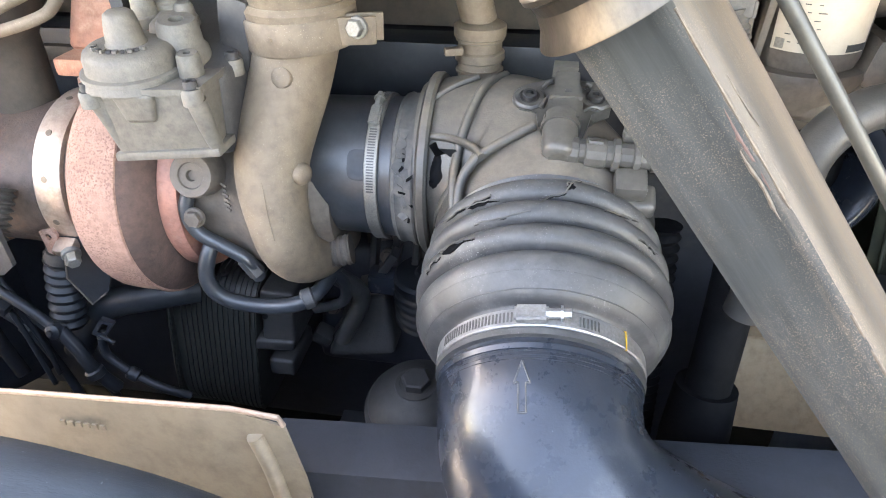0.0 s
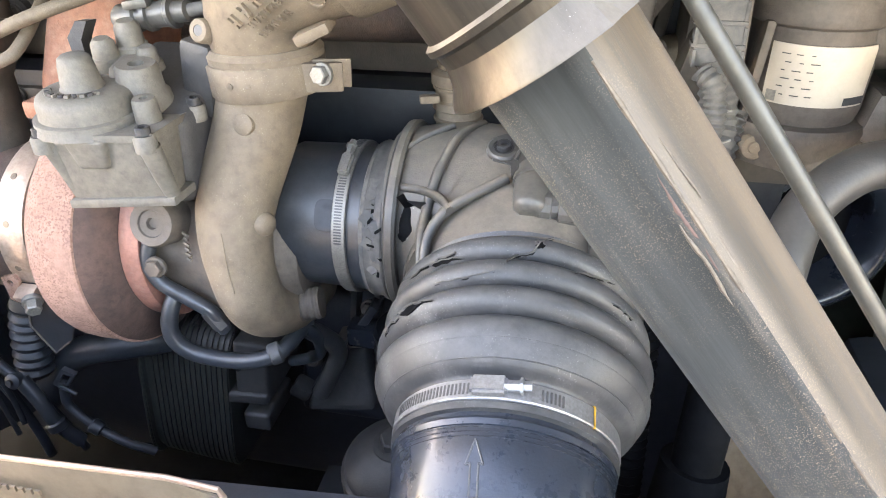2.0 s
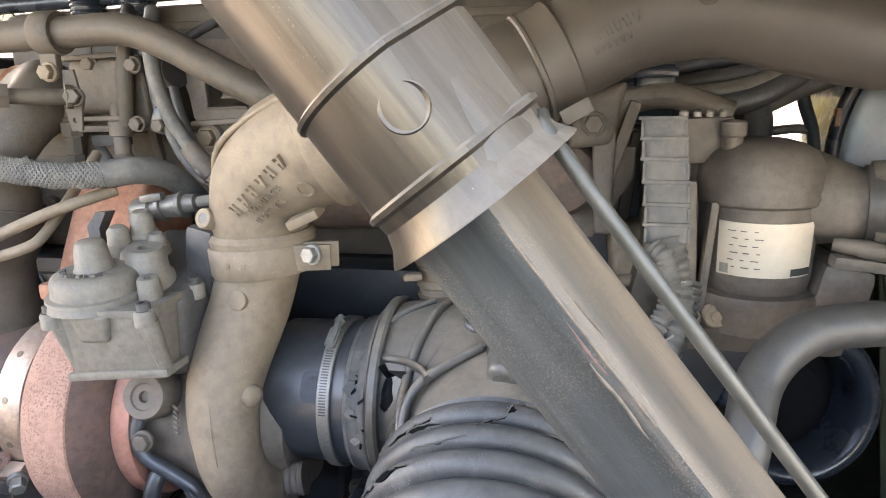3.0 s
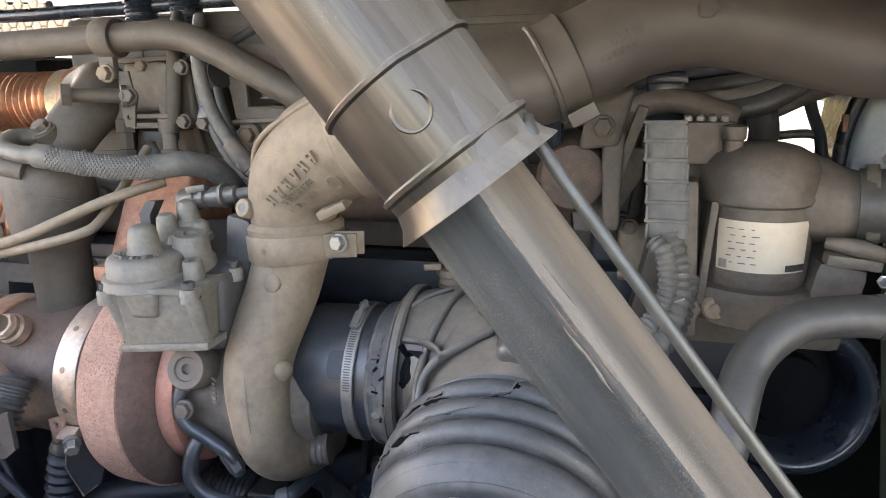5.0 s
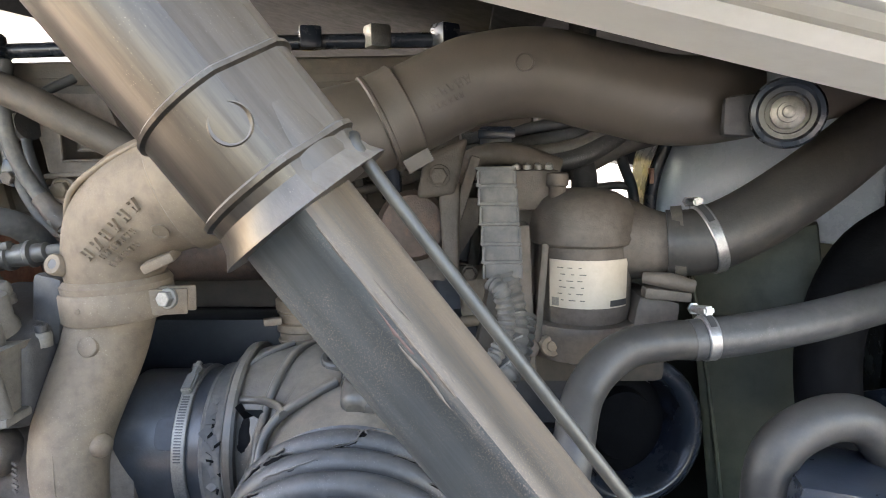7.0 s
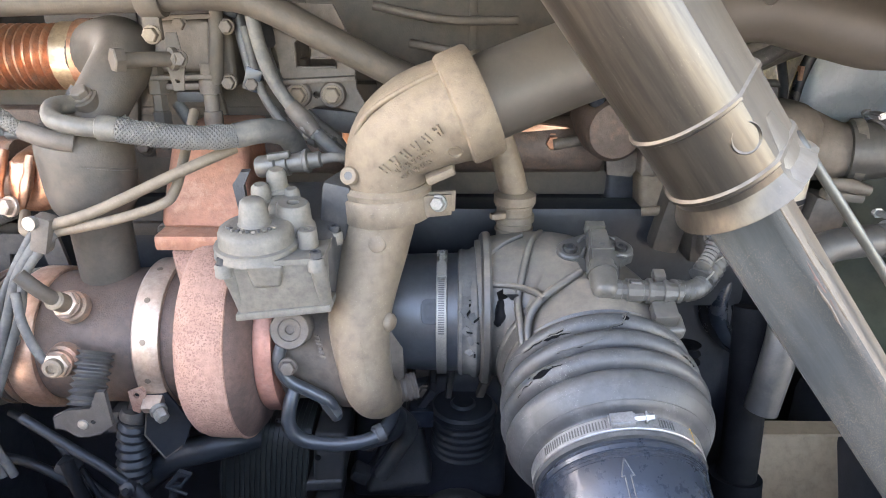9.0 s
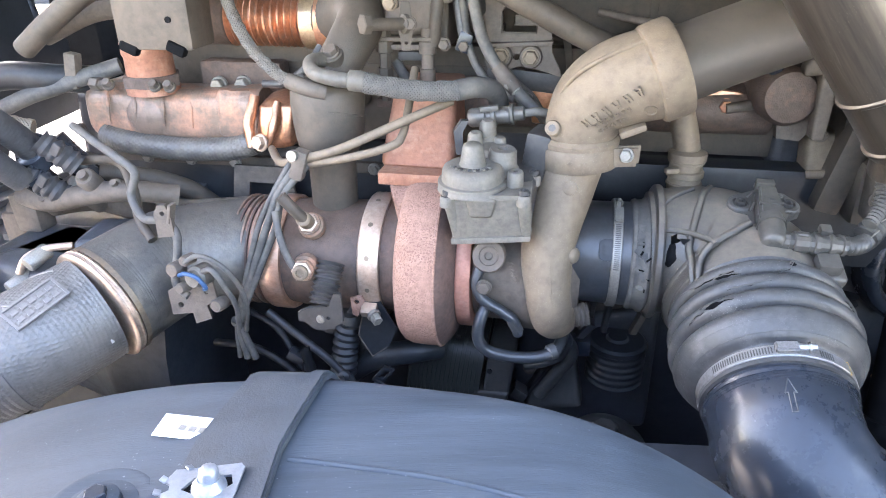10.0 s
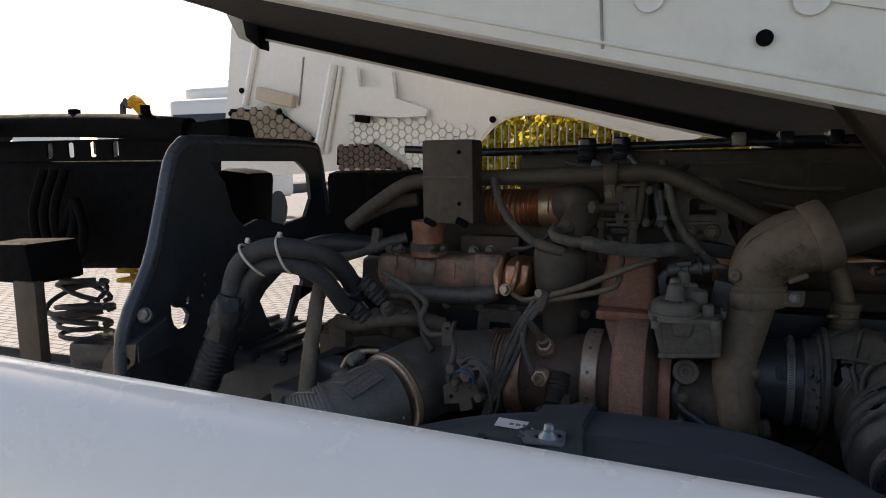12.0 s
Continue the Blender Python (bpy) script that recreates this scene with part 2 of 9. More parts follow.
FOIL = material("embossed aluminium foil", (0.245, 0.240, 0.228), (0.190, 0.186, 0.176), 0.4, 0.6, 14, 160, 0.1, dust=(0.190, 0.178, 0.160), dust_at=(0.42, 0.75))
# Shinier foil, lightened as well for the sun on the lower bend.
FOIL_SUNLIT = material("shiny foil with painted sunlight", (0.345, 0.330, 0.300), (0.270, 0.255, 0.225), 0.34, 0.8, 14, 160, 0.15, spread=0.12)
FOIL_DULL = material("dull dusty aluminium sleeve", (0.185, 0.180, 0.168), (0.145, 0.141, 0.132), 0.42, 0.45, 10, 260, 0.1, dust=(0.180, 0.166, 0.146), dust_at=(0.45, 0.8), spread=0.12)
TINTED = material("grey heat shield with copper tint", (0.275, 0.195, 0.150), (0.200, 0.150, 0.120), 0.44, 0.45, 9, 300, 0.3, dust=(0.52, 0.255, 0.160), dust_at=(0.47, 0.71), settle=0.0)
SCALED = material("orange heat-scaled iron", (0.46, 0.21, 0.135), (0.30, 0.14, 0.095), 0.6, 0.35, 16, 500, 0.3, dust=(0.50, 0.30, 0.21), dust_at=(0.5, 0.75))
WORN = material("paint worn to primer", (0.150, 0.116, 0.086), (0.095, 0.077, 0.060), 0.55, 0.15, 40, 500, 0.2)
# Chassis paint lightened: the bluish sky highlight is put into this colour.
RIM = material("blue-black edge with painted highlight", (0.07, 0.085, 0.11), (0.05, 0.06, 0.08), 0.35, 0.0, 12, 400, 0.08)
BRAID = material("braided steel sheath", (0.34, 0.29, 0.225), (0.255, 0.215, 0.165), 0.42, 0.5, 60, 500, 0.15, dust=(0.22, 0.18, 0.13), dust_at=(0.5, 0.8))
BLUE = material("blue plastic", (0.022, 0.085, 0.20), (0.018, 0.068, 0.16), 0.4, 0.0, 30, 300, 0.03)
YELLOW = material("yellow air line", (0.75, 0.42, 0.02), (0.65, 0.35, 0.02), 0.4, 0.0, 30, 300, 0.03)
CONDUIT = material("black conduit plastic", (0.055, 0.056, 0.060), (0.038, 0.039, 0.043), 0.55, 0.0, 14, 340, 0.1, dust=(0.090, 0.088, 0.085), dust_at=(0.5, 0.85), settle=0.4, spec=0.35)
OLD_BRASS = material("old brass", (0.24, 0.135, 0.028), (0.14, 0.08, 0.02), 0.4, 0.8, 60, 300, 0.05)
SENSOR = material("dusty black sensor plastic", (0.086, 0.081, 0.073), (0.054, 0.052, 0.048), 0.40, 0.0, 18, 420, 0.08, dust=(0.170, 0.152, 0.128), dust_at=(0.55, 0.95), settle=0.35, spread=0.14, spec=0.6)
TANK = material("translucent grey coolant tank", (0.40, 0.46, 0.52), (0.33, 0.385, 0.44), 0.3, 0.0, 6, 300, 0.04, spread=0.03)
OLIVE = material("olive grey radiator side", (0.060, 0.066, 0.042), (0.040, 0.044, 0.030), 0.6, 0.0, 6, 300, 0.1)
PAVING = material("pale concrete paving", (0.40, 0.395, 0.385), (0.33, 0.325, 0.315), 0.85, 0.0, 0.7, 60, 0.2, dust=(0.28, 0.27, 0.26), dust_at=(0.5, 0.8))


def lay_bricks(m, length, height):
    """Adds the joints of small paving blocks to a ground material."""
    nt = m.node_tree
    bs = nt.nodes["Principled BSDF"]
    br = nt.nodes.new("ShaderNodeTexBrick")
    br.inputs["Scale"].default_value, br.inputs["Brick Width"].default_value, br.inputs["Row Height"].default_value, br.inputs["Mortar Size"].default_value = 1.0, length, height, 0.012
    nt.links.new(nt.nodes.new("ShaderNodeTexCoord").outputs["Object"], br.inputs["Vector"])
    old = bs.inputs["Base Color"].links[0].from_socket
    nt.links.new(ramp_mix(nt, br.outputs["Fac"], old, (0.10, 0.10, 0.10)), bs.inputs["Base Color"])


lay_bricks(PAVING, 0.21, 0.105)


def emboss(m, scale, strength):
    """Presses small round dimples into a sheet-metal material."""
    nt = m.node_tree
    bs = nt.nodes["Principled BSDF"]
    vo = nt.nodes.new("ShaderNodeTexVoronoi")
    vo.inputs["Scale"].default_value, vo.inputs["Randomness"].default_value = scale, 0.12
    nt.links.new(nt.nodes.new("ShaderNodeTexCoord").outputs["Object"], vo.inputs["Vector"])
    bn = nt.nodes.new("ShaderNodeBump")
    bn.inputs["Strength"].default_value, bn.inputs["Distance"].default_value = strength, 0.0015
    nt.links.new(vo.outputs["Distance"], bn.inputs["Height"])
    nt.links.new(bs.inputs["Normal"].links[0].from_socket, bn.inputs["Normal"])
    nt.links.new(bn.outputs[0], bs.inputs["Normal"])


emboss(TINTED, 150, 0.28)
emboss(FOIL_DULL, 165, 0.7)
ZIPTIE = material("white nylon tie", (0.62, 0.60, 0.55), (0.55, 0.53, 0.48), 0.5, 0.0, 60, 300, 0.02, spread=0.03)


# ---- mesh helpers ----
def thing(name, at, label, category, group="", kind=""):
    ob = new(name)
    ob.location = at
    return tagged(ob, label, category, group, kind)


def part(name, bm, mat, parent=None, label="", angle=38):
    """Links a bmesh, given in world places, as one mesh object under a thing or a part."""
    me = bpy.data.meshes.new(name)
    base = Vector((0, 0, 0))
    up = parent
    while up is not None:
        base += up.location
        up = up.parent
    if parent is None and bm.verts:
        base = sum((v.co for v in bm.verts), Vector()) / len(bm.verts)
    bmesh.ops.translate(bm, verts=bm.verts, vec=-base)
    bmesh.ops.recalc_face_normals(bm, faces=bm.faces)
    for f in bm.faces:
        f.smooth = True
    bm.to_mesh(me)
    bm.free()
    me.set_sharp_from_angle(angle=radians(angle))
    me.materials.append(mat)
    ob = new(name, me)
    if parent is None:
        ob.location = base
    else:
        ob.parent = parent
    return tagged(ob, label)


def curve(ctrl, n=8):
    """Points on a smooth line through the given places."""
    p = [Vector(c) for c in ctrl]
    if len(p) == 2:
        return [p[0].lerp(p[1], i / n) for i in range(n + 1)]
    p = [2 * p[0] - p[1]] + p + [2 * p[-1] - p[-2]]
    out = []
    for i in range(1, len(p) - 2):
        a, b, c, d = p[i - 1 : i + 3]
        for k in range(n):
            t = k / n
            out.append(0.5 * (2 * b + (c - a) * t + (2 * a - 5 * b + 4 * c - d) * t * t + (3 * b - a - 3 * c + d) * t**3))
    return out + [p[-2]]


def turn_to(axis):
    return Vector(axis).normalized().to_track_quat("Z", "Y").to_matrix()


def sweep(bm, pts, radii, segs=16, shape=None, start=None, caps=True):
    """A tube along pts; shape(angle) scales the radius round the section."""
    rings, ax = [], None
    for i, p in enumerate(pts):
        d = (pts[min(i + 1, len(pts) - 1)] - pts[max(i - 1, 0)]).normalized()
        if ax is None:
            ax = Vector(start) if start else d.orthogonal()
        ax = (ax - d * ax.dot(d)).normalized()
        bx = d.cross(ax)
        r = radii[i] if hasattr(radii, "__len__") else radii
        ring = []
        for k in range(segs):
            a = 2 * math.pi * k / segs
            q = r * (shape(a) if shape else 1)
            ring.append(bm.verts.new(p + ax * (q * math.cos(a)) + bx * (q * math.sin(a))))
        rings.append(ring)
    for r0, r1 in zip(rings, rings[1:]):
        for k in range(segs):
            bm.faces.new((r0[k], r0[(k + 1) % segs], r1[(k + 1) % segs], r1[k]))
    if caps:
        bm.faces.new(rings[0][::-1])
        bm.faces.new(rings[-1])
    return bm


def tube(ctrl, r, segs=16, n=8, shape=None, start=None, bm=None):
    pts = curve(ctrl, n)
    if hasattr(r, "__len__"):
        k = np.linspace(0, 1, len(r))
        r = [float(v) for v in np.interp(np.linspace(0, 1, len(pts)), k, r)]
    return sweep(bm or bmesh.new(), pts, r, segs, shape, start)


def ribbed(ctrl, r, depth, pitch, segs=16, wave=1.0, bm=None):
    """A corrugated tube: its radius swings by depth once in each pitch."""
    raw = curve(ctrl, 24)
    s = np.concatenate([[0], np.cumsum([(b - a).length for a, b in zip(raw, raw[1:])])])
    count = max(8, int(s[-1] / pitch * 6))
    at = np.linspace(0, s[-1], count)
    xyz = [np.interp(at, s, [p[k] for p in raw]) for k in range(3)]
    pts = [Vector(c) for c in zip(*xyz)]
    radii = [r + depth * (0.5 + 0.5 * math.cos(2 * math.pi * v / pitch)) ** wave for v in at]
    return sweep(bm or bmesh.new(), pts, radii, segs)


def braid(ctrl, r, strands=10, turns=90.0, wire=0.0011, n=8):
    """A braided sheath: a core with two sets of flat strands wound round it in opposite ways; turns in rad a metre."""
    raw = curve(ctrl, 24)
    s = np.concatenate([[0], np.cumsum([(b - a).length for a, b in zip(raw, raw[1:])])])
    count = max(6, int(s[-1] * turns / 0.5))
    at = np.linspace(0, s[-1], count)
    pts = [Vector(c) for c in zip(*[np.interp(at, s, [p[k] for p in raw]) for k in range(3)])]
    bm = bmesh.new()
    frames, ax = [], None
    for i, p in enumerate(pts):
        d = (pts[min(i + 1, count - 1)] - pts[max(i - 1, 0)]).normalized()
        ax = d.orthogonal() if ax is None else ax
        ax = (ax - d * ax.dot(d)).normalized()
        frames.append((p, ax, d.cross(ax)))
    for way in (-1, 1):
        for k in range(strands):
            line = []
            for (p, u, v), q in zip(frames, at):
                a = 2 * math.pi * k / strands + way * turns * q
                lift = r + wire * (0.35 + 0.45 * way * math.sin(strands * a))
                line.append(p + (u * math.cos(a) + v * math.sin(a)) * lift)
            sweep(bm, line, wire, 5)
    return pts, bm


def braided(ctrl, r, strands, turns, wire, mat, parent, label=""):
    pts, bm = braid(ctrl, r, strands, turns, wire)
    core = part("hose_core", sweep(bmesh.new(), pts, r, 18), mat, parent)
    tagged(part("woven_sheath", bm, mat, core), label, kind="stuff")


def crumple(bm, amount, size, cuts=5):
    """Cuts a mesh finer and dents it like hammered foil."""
    bmesh.ops.subdivide_edges(bm, edges=bm.edges[:], cuts=cuts, use_grid_fill=True)
    for v in bm.verts:
        v.co += noise.noise_vector(v.co / size) * amount + noise.noise_vector(v.co / size * 2.7) * amount * 0.4
    return bm


def lathe(at, axis, prof, segs=32, bm=None, arc=(0.0, 360.0)):
    """Turns a profile of (along, radius) round an axis."""
    bm = bm or bmesh.new()
    rot, at = turn_to(axis), Vector(at)
    full = abs(arc[1] - arc[0]) >= 359.9
    count = segs if full else segs + 1
    rings = []
    for s, r in prof:
        ring = []
        for k in range(count):
            a = radians(arc[0] + (arc[1] - arc[0]) * k / segs)
            ring.append(bm.verts.new(at + rot @ Vector((r * math.cos(a), r * math.sin(a), s))))
        rings.append(ring)
    for r0, r1 in zip(rings, rings[1:]):
        for k in range(segs):
            bm.faces.new((r0[k], r0[(k + 1) % count], r1[(k + 1) % count], r1[k]))
    if full:
        bm.faces.new(rings[0][::-1])
        bm.faces.new(rings[-1])
    return bm


def box(at, size, rot=(0, 0, 0), bevel=0.002, bm=None, segs=2):
    bm = bm or bmesh.new()
    m = pose(*at, *rot) @ Matrix.Diagonal((*size, 1))
    made = bmesh.ops.create_cube(bm, size=1.0, matrix=m)
    if bevel:
        edges = list({e for v in made["verts"] for e in v.link_edges})
        bmesh.ops.bevel(bm, geom=edges, offset=bevel, segments=segs, affect="EDGES", profile=0.6)
    return bm


def slab(outline, m, thick, bevel=0.001, holes=(), bm=None):
    """A plate: an outline in its own plane, thick along its own z, set at the pose m. holes: (x, y, r) or an outline."""
    bm = bm or bmesh.new()
    first = len(bm.verts)
    loops = [[bm.verts.new((x, y, 0)) for x, y in outline]]
    for hole in holes:
        if hasattr(hole[0], "__len__"):
            loops.append([bm.verts.new((x, y, 0)) for x, y in hole])
        else:
            x, y, r = hole
            loops.append([bm.verts.new((x + r * math.cos(a), y + r * math.sin(a), 0)) for a in np.linspace(0, 2 * math.pi, 13)[:-1]])
    edges = [bm.edges.new((lp[i], lp[(i + 1) % len(lp)])) for lp in loops for i in range(len(lp))]
    filled = bmesh.ops.triangle_fill(bm, use_beauty=True, use_dissolve=False, edges=edges)
    faces = [g for g in filled["geom"] if isinstance(g, bmesh.types.BMFace)]
    ext = bmesh.ops.extrude_face_region(bm, geom=faces)
    top = [g for g in ext["geom"] if isinstance(g, bmesh.types.BMVert)]
    bmesh.ops.translate(bm, verts=top, vec=(0, 0, thick))
    bm.verts.ensure_lookup_table()
    bmesh.ops.transform(bm, matrix=m, verts=bm.verts[first:])
    return bm


def hull_box(corners, bevel=0.003, segs=2, bm=None):
    """A block from its eight corners: four of the bottom, then four of the top, each round in order."""
    bm = bm or bmesh.new()
    v = [bm.verts.new(c) for c in corners]
    quads = ((3, 2, 1, 0), (4, 5, 6, 7), (0, 1, 5, 4), (1, 2, 6, 5), (2, 3, 7, 6), (3, 0, 4, 7))
    made = [bm.faces.new([v[i] for i in q]) for q in quads]
    if bevel:
        edges = list({e for f in made for e in f.edges})
        bmesh.ops.bevel(bm, geom=edges, offset=bevel, segments=segs, affect="EDGES", profile=0.6)
    return bm


def marks(a, b, normal, n, w, h, rise, mat, parent, name="raised_mark", slant=0.0):
    """A row of n raised bars from a to b on a surface with that normal."""
    a, b, z = Vector(a), Vector(b), Vector(normal).normalized()
    x = (b - a).normalized()
    x = (x - z * x.dot(z)).normalized()
    y = z.cross(x)
    for k in range(n):
        c = a.lerp(b, k / max(1, n - 1))
        bm = bmesh.new()
        for off, wide, tall, lean in ((-0.3, 0.28, 1.0, 12), (0.3, 0.28, 1.0, -12 if k % 2 else 8), (0.0, 0.7, 0.24, 0)):
            m = Matrix((x, y, z)).transposed().to_4x4()
            m.translation = c + x * (off * w) + y * (0.1 * h * ((k % 3) - 1) if wide > 0.5 else 0)
            bmesh.ops.create_cube(bm, size=1.0, matrix=m @ pose(0, 0, 0, 0, 0, lean + slant) @ Matrix.Diagonal((wide * w, tall * h, rise * 2, 1)))
        part(name, bm, mat, parent)


def hex_bolt(name, at, axis, r, h, parent, mat=None, washer=True):
    """A hexagon bolt head on a washer; axis points out of the surface."""
    rot, at = turn_to(axis), Vector(at)
    bm = bmesh.new()
    if washer:
        lathe(at, axis, [(-0.002, r * 1.25), (h * 0.15, r * 1.25), (h * 0.22, r * 1.18)], 18, bm)
    rings = []
    for s, q in ((h * 0.1, r), (h * 0.9, r), (h, r * 0.86)):
        rings.append([bm.verts.new(at + rot @ Vector((q * math.cos(k * math.pi / 3), q * math.sin(k * math.pi / 3), s))) for k in range(6)])
    for r0, r1 in zip(rings, rings[1:]):
        for k in range(6):
            bm.faces.new((r0[k], r0[(k + 1) % 6], r1[(k + 1) % 6], r1[k]))
    bm.faces.new(rings[-1])
    bm.faces.new(rings[0][::-1])
    return part(name, bm, mat or BOLT, parent, angle=25)


def cap_screw(name, at, axis, r, h, parent, mat=None):
    """A socket-head screw with its sunk socket."""
    prof = [(-0.002, r * 1.3), (h * 0.1, r * 1.3), (h * 0.1, r), (h * 0.92, r), (h, r * 0.92), (h, r * 0.52), (h * 0.45, r * 0.5), (h * 0.45, 0.0001)]
    return part(name, lathe(at, axis, prof, 18), mat or BOLT, parent, angle=30)


def worm_clamp(name, at, axis, r, width, screw_at, parent, mat=None, label="", tail=6):
    """A worm-drive hose clamp: band, housing and screw, with the screw at an angle round the axis."""
    mat = mat if mat and mat is not ZINC else CLAMP_ZINC
    band = part(name, lathe(at, axis, [(-width / 2, r), (-width / 2, r + 0.0012), (-width / 2 + 0.001, r + 0.002), (width / 2 - 0.001, r + 0.002), (width / 2, r + 0.0012), (width / 2, r)], 64), mat, parent, label)
    rot, at = turn_to(axis), Vector(at)
    a = radians(screw_at)
    out = rot @ Vector((math.cos(a), math.sin(a), 0))
    along = -(rot @ Vector((-math.sin(a), math.cos(a), 0)))
    ax = Vector(axis).normalized()
    c = at + out * (r + 0.006)
    m = Matrix((along, ax, out)).transposed().to_4x4()
    m.translation = c
    bm = bmesh.new()
    made = bmesh.ops.create_cube(bm, size=1.0, matrix=m @ Matrix.Diagonal((0.026, width * 0.9, 0.008, 1)))
    bmesh.ops.bevel(bm, geom=bm.edges[:], offset=0.002, segments=2, affect="EDGES")
    part("screw_housing", bm, mat, band)
    bm = lathe(c, along, [(0.0, 0.0042), (0.022, 0.0042), (0.022, 0.0062), (0.024, 0.0062), (0.024, 0.0038), (0.03, 0.0038)], 6)
    part("clamp_screw", bm, mat, band, angle=25)
    for start, step, count in ((10, 2.0, 24), (-24, -2.0, tail)):
        bm = bmesh.new()
        for k in range(count):
            b = a + radians(start + step * k)
            o = rot @ Vector((math.cos(b), math.sin(b), 0))
            g = rot @ Vector((-math.sin(b), math.cos(b), 0))
            mm = Matrix((g, ax, o)).transposed().to_4x4()
            mm.translation = at + o * (r + 0.0018)
            bmesh.ops.create_cube(bm, size=1.0, matrix=mm @ Matrix.Diagonal((0.0014, width * 0.55, 0.0012, 1)))
        # Raised dark bars paint the shade in the band's slots.
        part("band_thread", bm, RUBBER, band, "dark bars painted for the worm thread's slots")
    return band


# ---- ground and distance ----
def ground_sheet():
    bm = bmesh.new()
    bmesh.ops.create_grid(bm, x_segments=8, y_segments=8, size=300)
    ob = part("ground", bm, PAVING)
    tagged(ob, "pale concrete paving of a truck yard", "ground", kind="structure")


ground_sheet()

# ---- engine: block, head, valve cover ----
engine = thing("engine", (-0.2, 1.1, 0.7), "dust-covered six-cylinder truck engine behind the turbocharger", "engine")
part("engine_block", box((-0.32, 1.12, 0.98), (1.36, 0.62, 0.72), (0, 0, 0), 0.02), BLOCK, engine, "dark painted engine block")
part("cylinder_head", box((-0.32, 1.12, 1.43), (1.22, 0.56, 0.17), (0, 0, 0), 0.012), ENGINE, engine)
part("valve_cover", box((-0.21, 1.14, 1.60), (0.98, 0.50, 0.17), (0, 0, 0), 0.02), ENGINE, engine, "dusty ribbed valve cover")
part("cover_flange", box((-0.21, 1.13, 1.522), (1.02, 0.54, 0.014), (0, 0, 0), 0.004), ENGINE, engine)
for i in range(7):
    hex_bolt("cover_bolt", (-0.62 + 0.14 * i, 0.868, 1.529), (0, 0, 1), 0.007, 0.008, engine)
for i in range(4):
    bm = box((-0.56 + 0.25 * i, 0.892, 1.60), (0.012, 0.008, 0.12), (0, 0, 0), 0.002)
    box((-0.44 + 0.25 * i, 0.892, 1.655), (0.235, 0.008, 0.01), (0, 0, 0), 0.002, bm)
    part("cover_rib", bm, ENGINE, engine)
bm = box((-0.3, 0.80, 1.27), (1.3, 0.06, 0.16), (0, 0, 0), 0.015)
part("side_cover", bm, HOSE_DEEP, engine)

# ---- turbocharger ----
TY, TZ = 0.652, 1.212
X = (1, 0, 0)
turbo = thing("turbocharger", (-0.33, TY, 1.08), "turbocharger with rusted turbine housing and dusty cast compressor", "turbocharger")
bm = lathe((0, TY, TZ), X, [(-0.418, 0.088), (-0.417, 0.119), (-0.414, 0.1285), (-0.408, 0.1345), (-0.399, 0.138), (-0.385, 0.1393), (-0.362, 0.1393), (-0.354, 0.1385), (-0.3525, 0.1035)], 80)
part("turbine_housing", bm, RUST, turbo, "rusted pinkish cast-iron turbine scroll")
# Flank split off so its shade can be painted darker than the scroll.
part("turbine_flank", lathe((0, TY, TZ), X, [(-0.3535, 0.1035), (-0.3535, 0.1383), (-0.3495, 0.1365), (-0.342, 0.128), (-0.335, 0.1155), (-0.330, 0.101), (-0.327, 0.086), (-0.325, 0.062)], 80), RUST_FLANK, turbo, "turbine scroll flank, its shade painted as darker brown")
bm = hull_box([(-0.414, 0.575, 1.27), (-0.354, 0.575, 1.27), (-0.354, 0.72, 1.27), (-0.414, 0.72, 1.27), (-0.448, 0.63, 1.342), (-0.352, 0.63, 1.342), (-0.352, 0.74, 1.342), (-0.448, 0.74, 1.342)], 0.016, 3)
part("turbine_neck", bm, RUST, turbo)
part("casting_seam", lathe((0, TY, TZ), X, [(-0.357, 0.1375), (-0.3555, 0.1406), (-0.3525, 0.1399), (-0.3515, 0.1366)], 80), RUST, turbo)
hex_bolt("v_band_bolt", (-0.452, 0.545, 1.160), (0.6, -0.7, -0.3), 0.0085, 0.016, turbo)
part("band_trunnion", box((-0.461, 0.552, 1.164), (0.024, 0.02, 0.014), (30, 0, 0), 0.003), STEEL_TAN, turbo)
bm = box((-0.401, 0.70, 1.35), (0.118, 0.15, 0.02), (0, 0, 0), 0.005)
part("turbine_flange", bm, SCALED, turbo, "copper-tinted exhaust flange")
part("v_band", lathe((0, TY, TZ), X, [(-0.479, 0.0921), (-0.479, 0.0973), (-0.476, 0.0999), (-0.450, 0.0999), (-0.446, 0.0973), (-0.446, 0.0921)], 64), STEEL_TAN, turbo, "straw-tinted steel v-band clamp with punched dimples")
for i in range(12):
    a = radians(30 * i + 9)
    o = Vector((0, math.cos(a), math.sin(a)))
    part("rivet", lathe(Vector((-0.463, TY, TZ)) + o * 0.0990, o, [(0, 0.0042), (0.0014, 0.0036), (0.0016, 0.001)], 12), CLAMP_BROWN, turbo)
part("gap_ring", lathe((0, TY, TZ), X, [(-0.448, 0.0911), (-0.416, 0.0911)], 40), RUST_DARK, turbo)
part("heat_ring", lathe((0, TY, TZ), X, [(-0.329, 0.062), (-0.329, 0.1014), (-0.326, 0.1035), (-0.310, 0.1035), (-0.307, 0.1014), (-0.307, 0.062)], 64), PINK, turbo, "pink heat-tinted clamp ring")
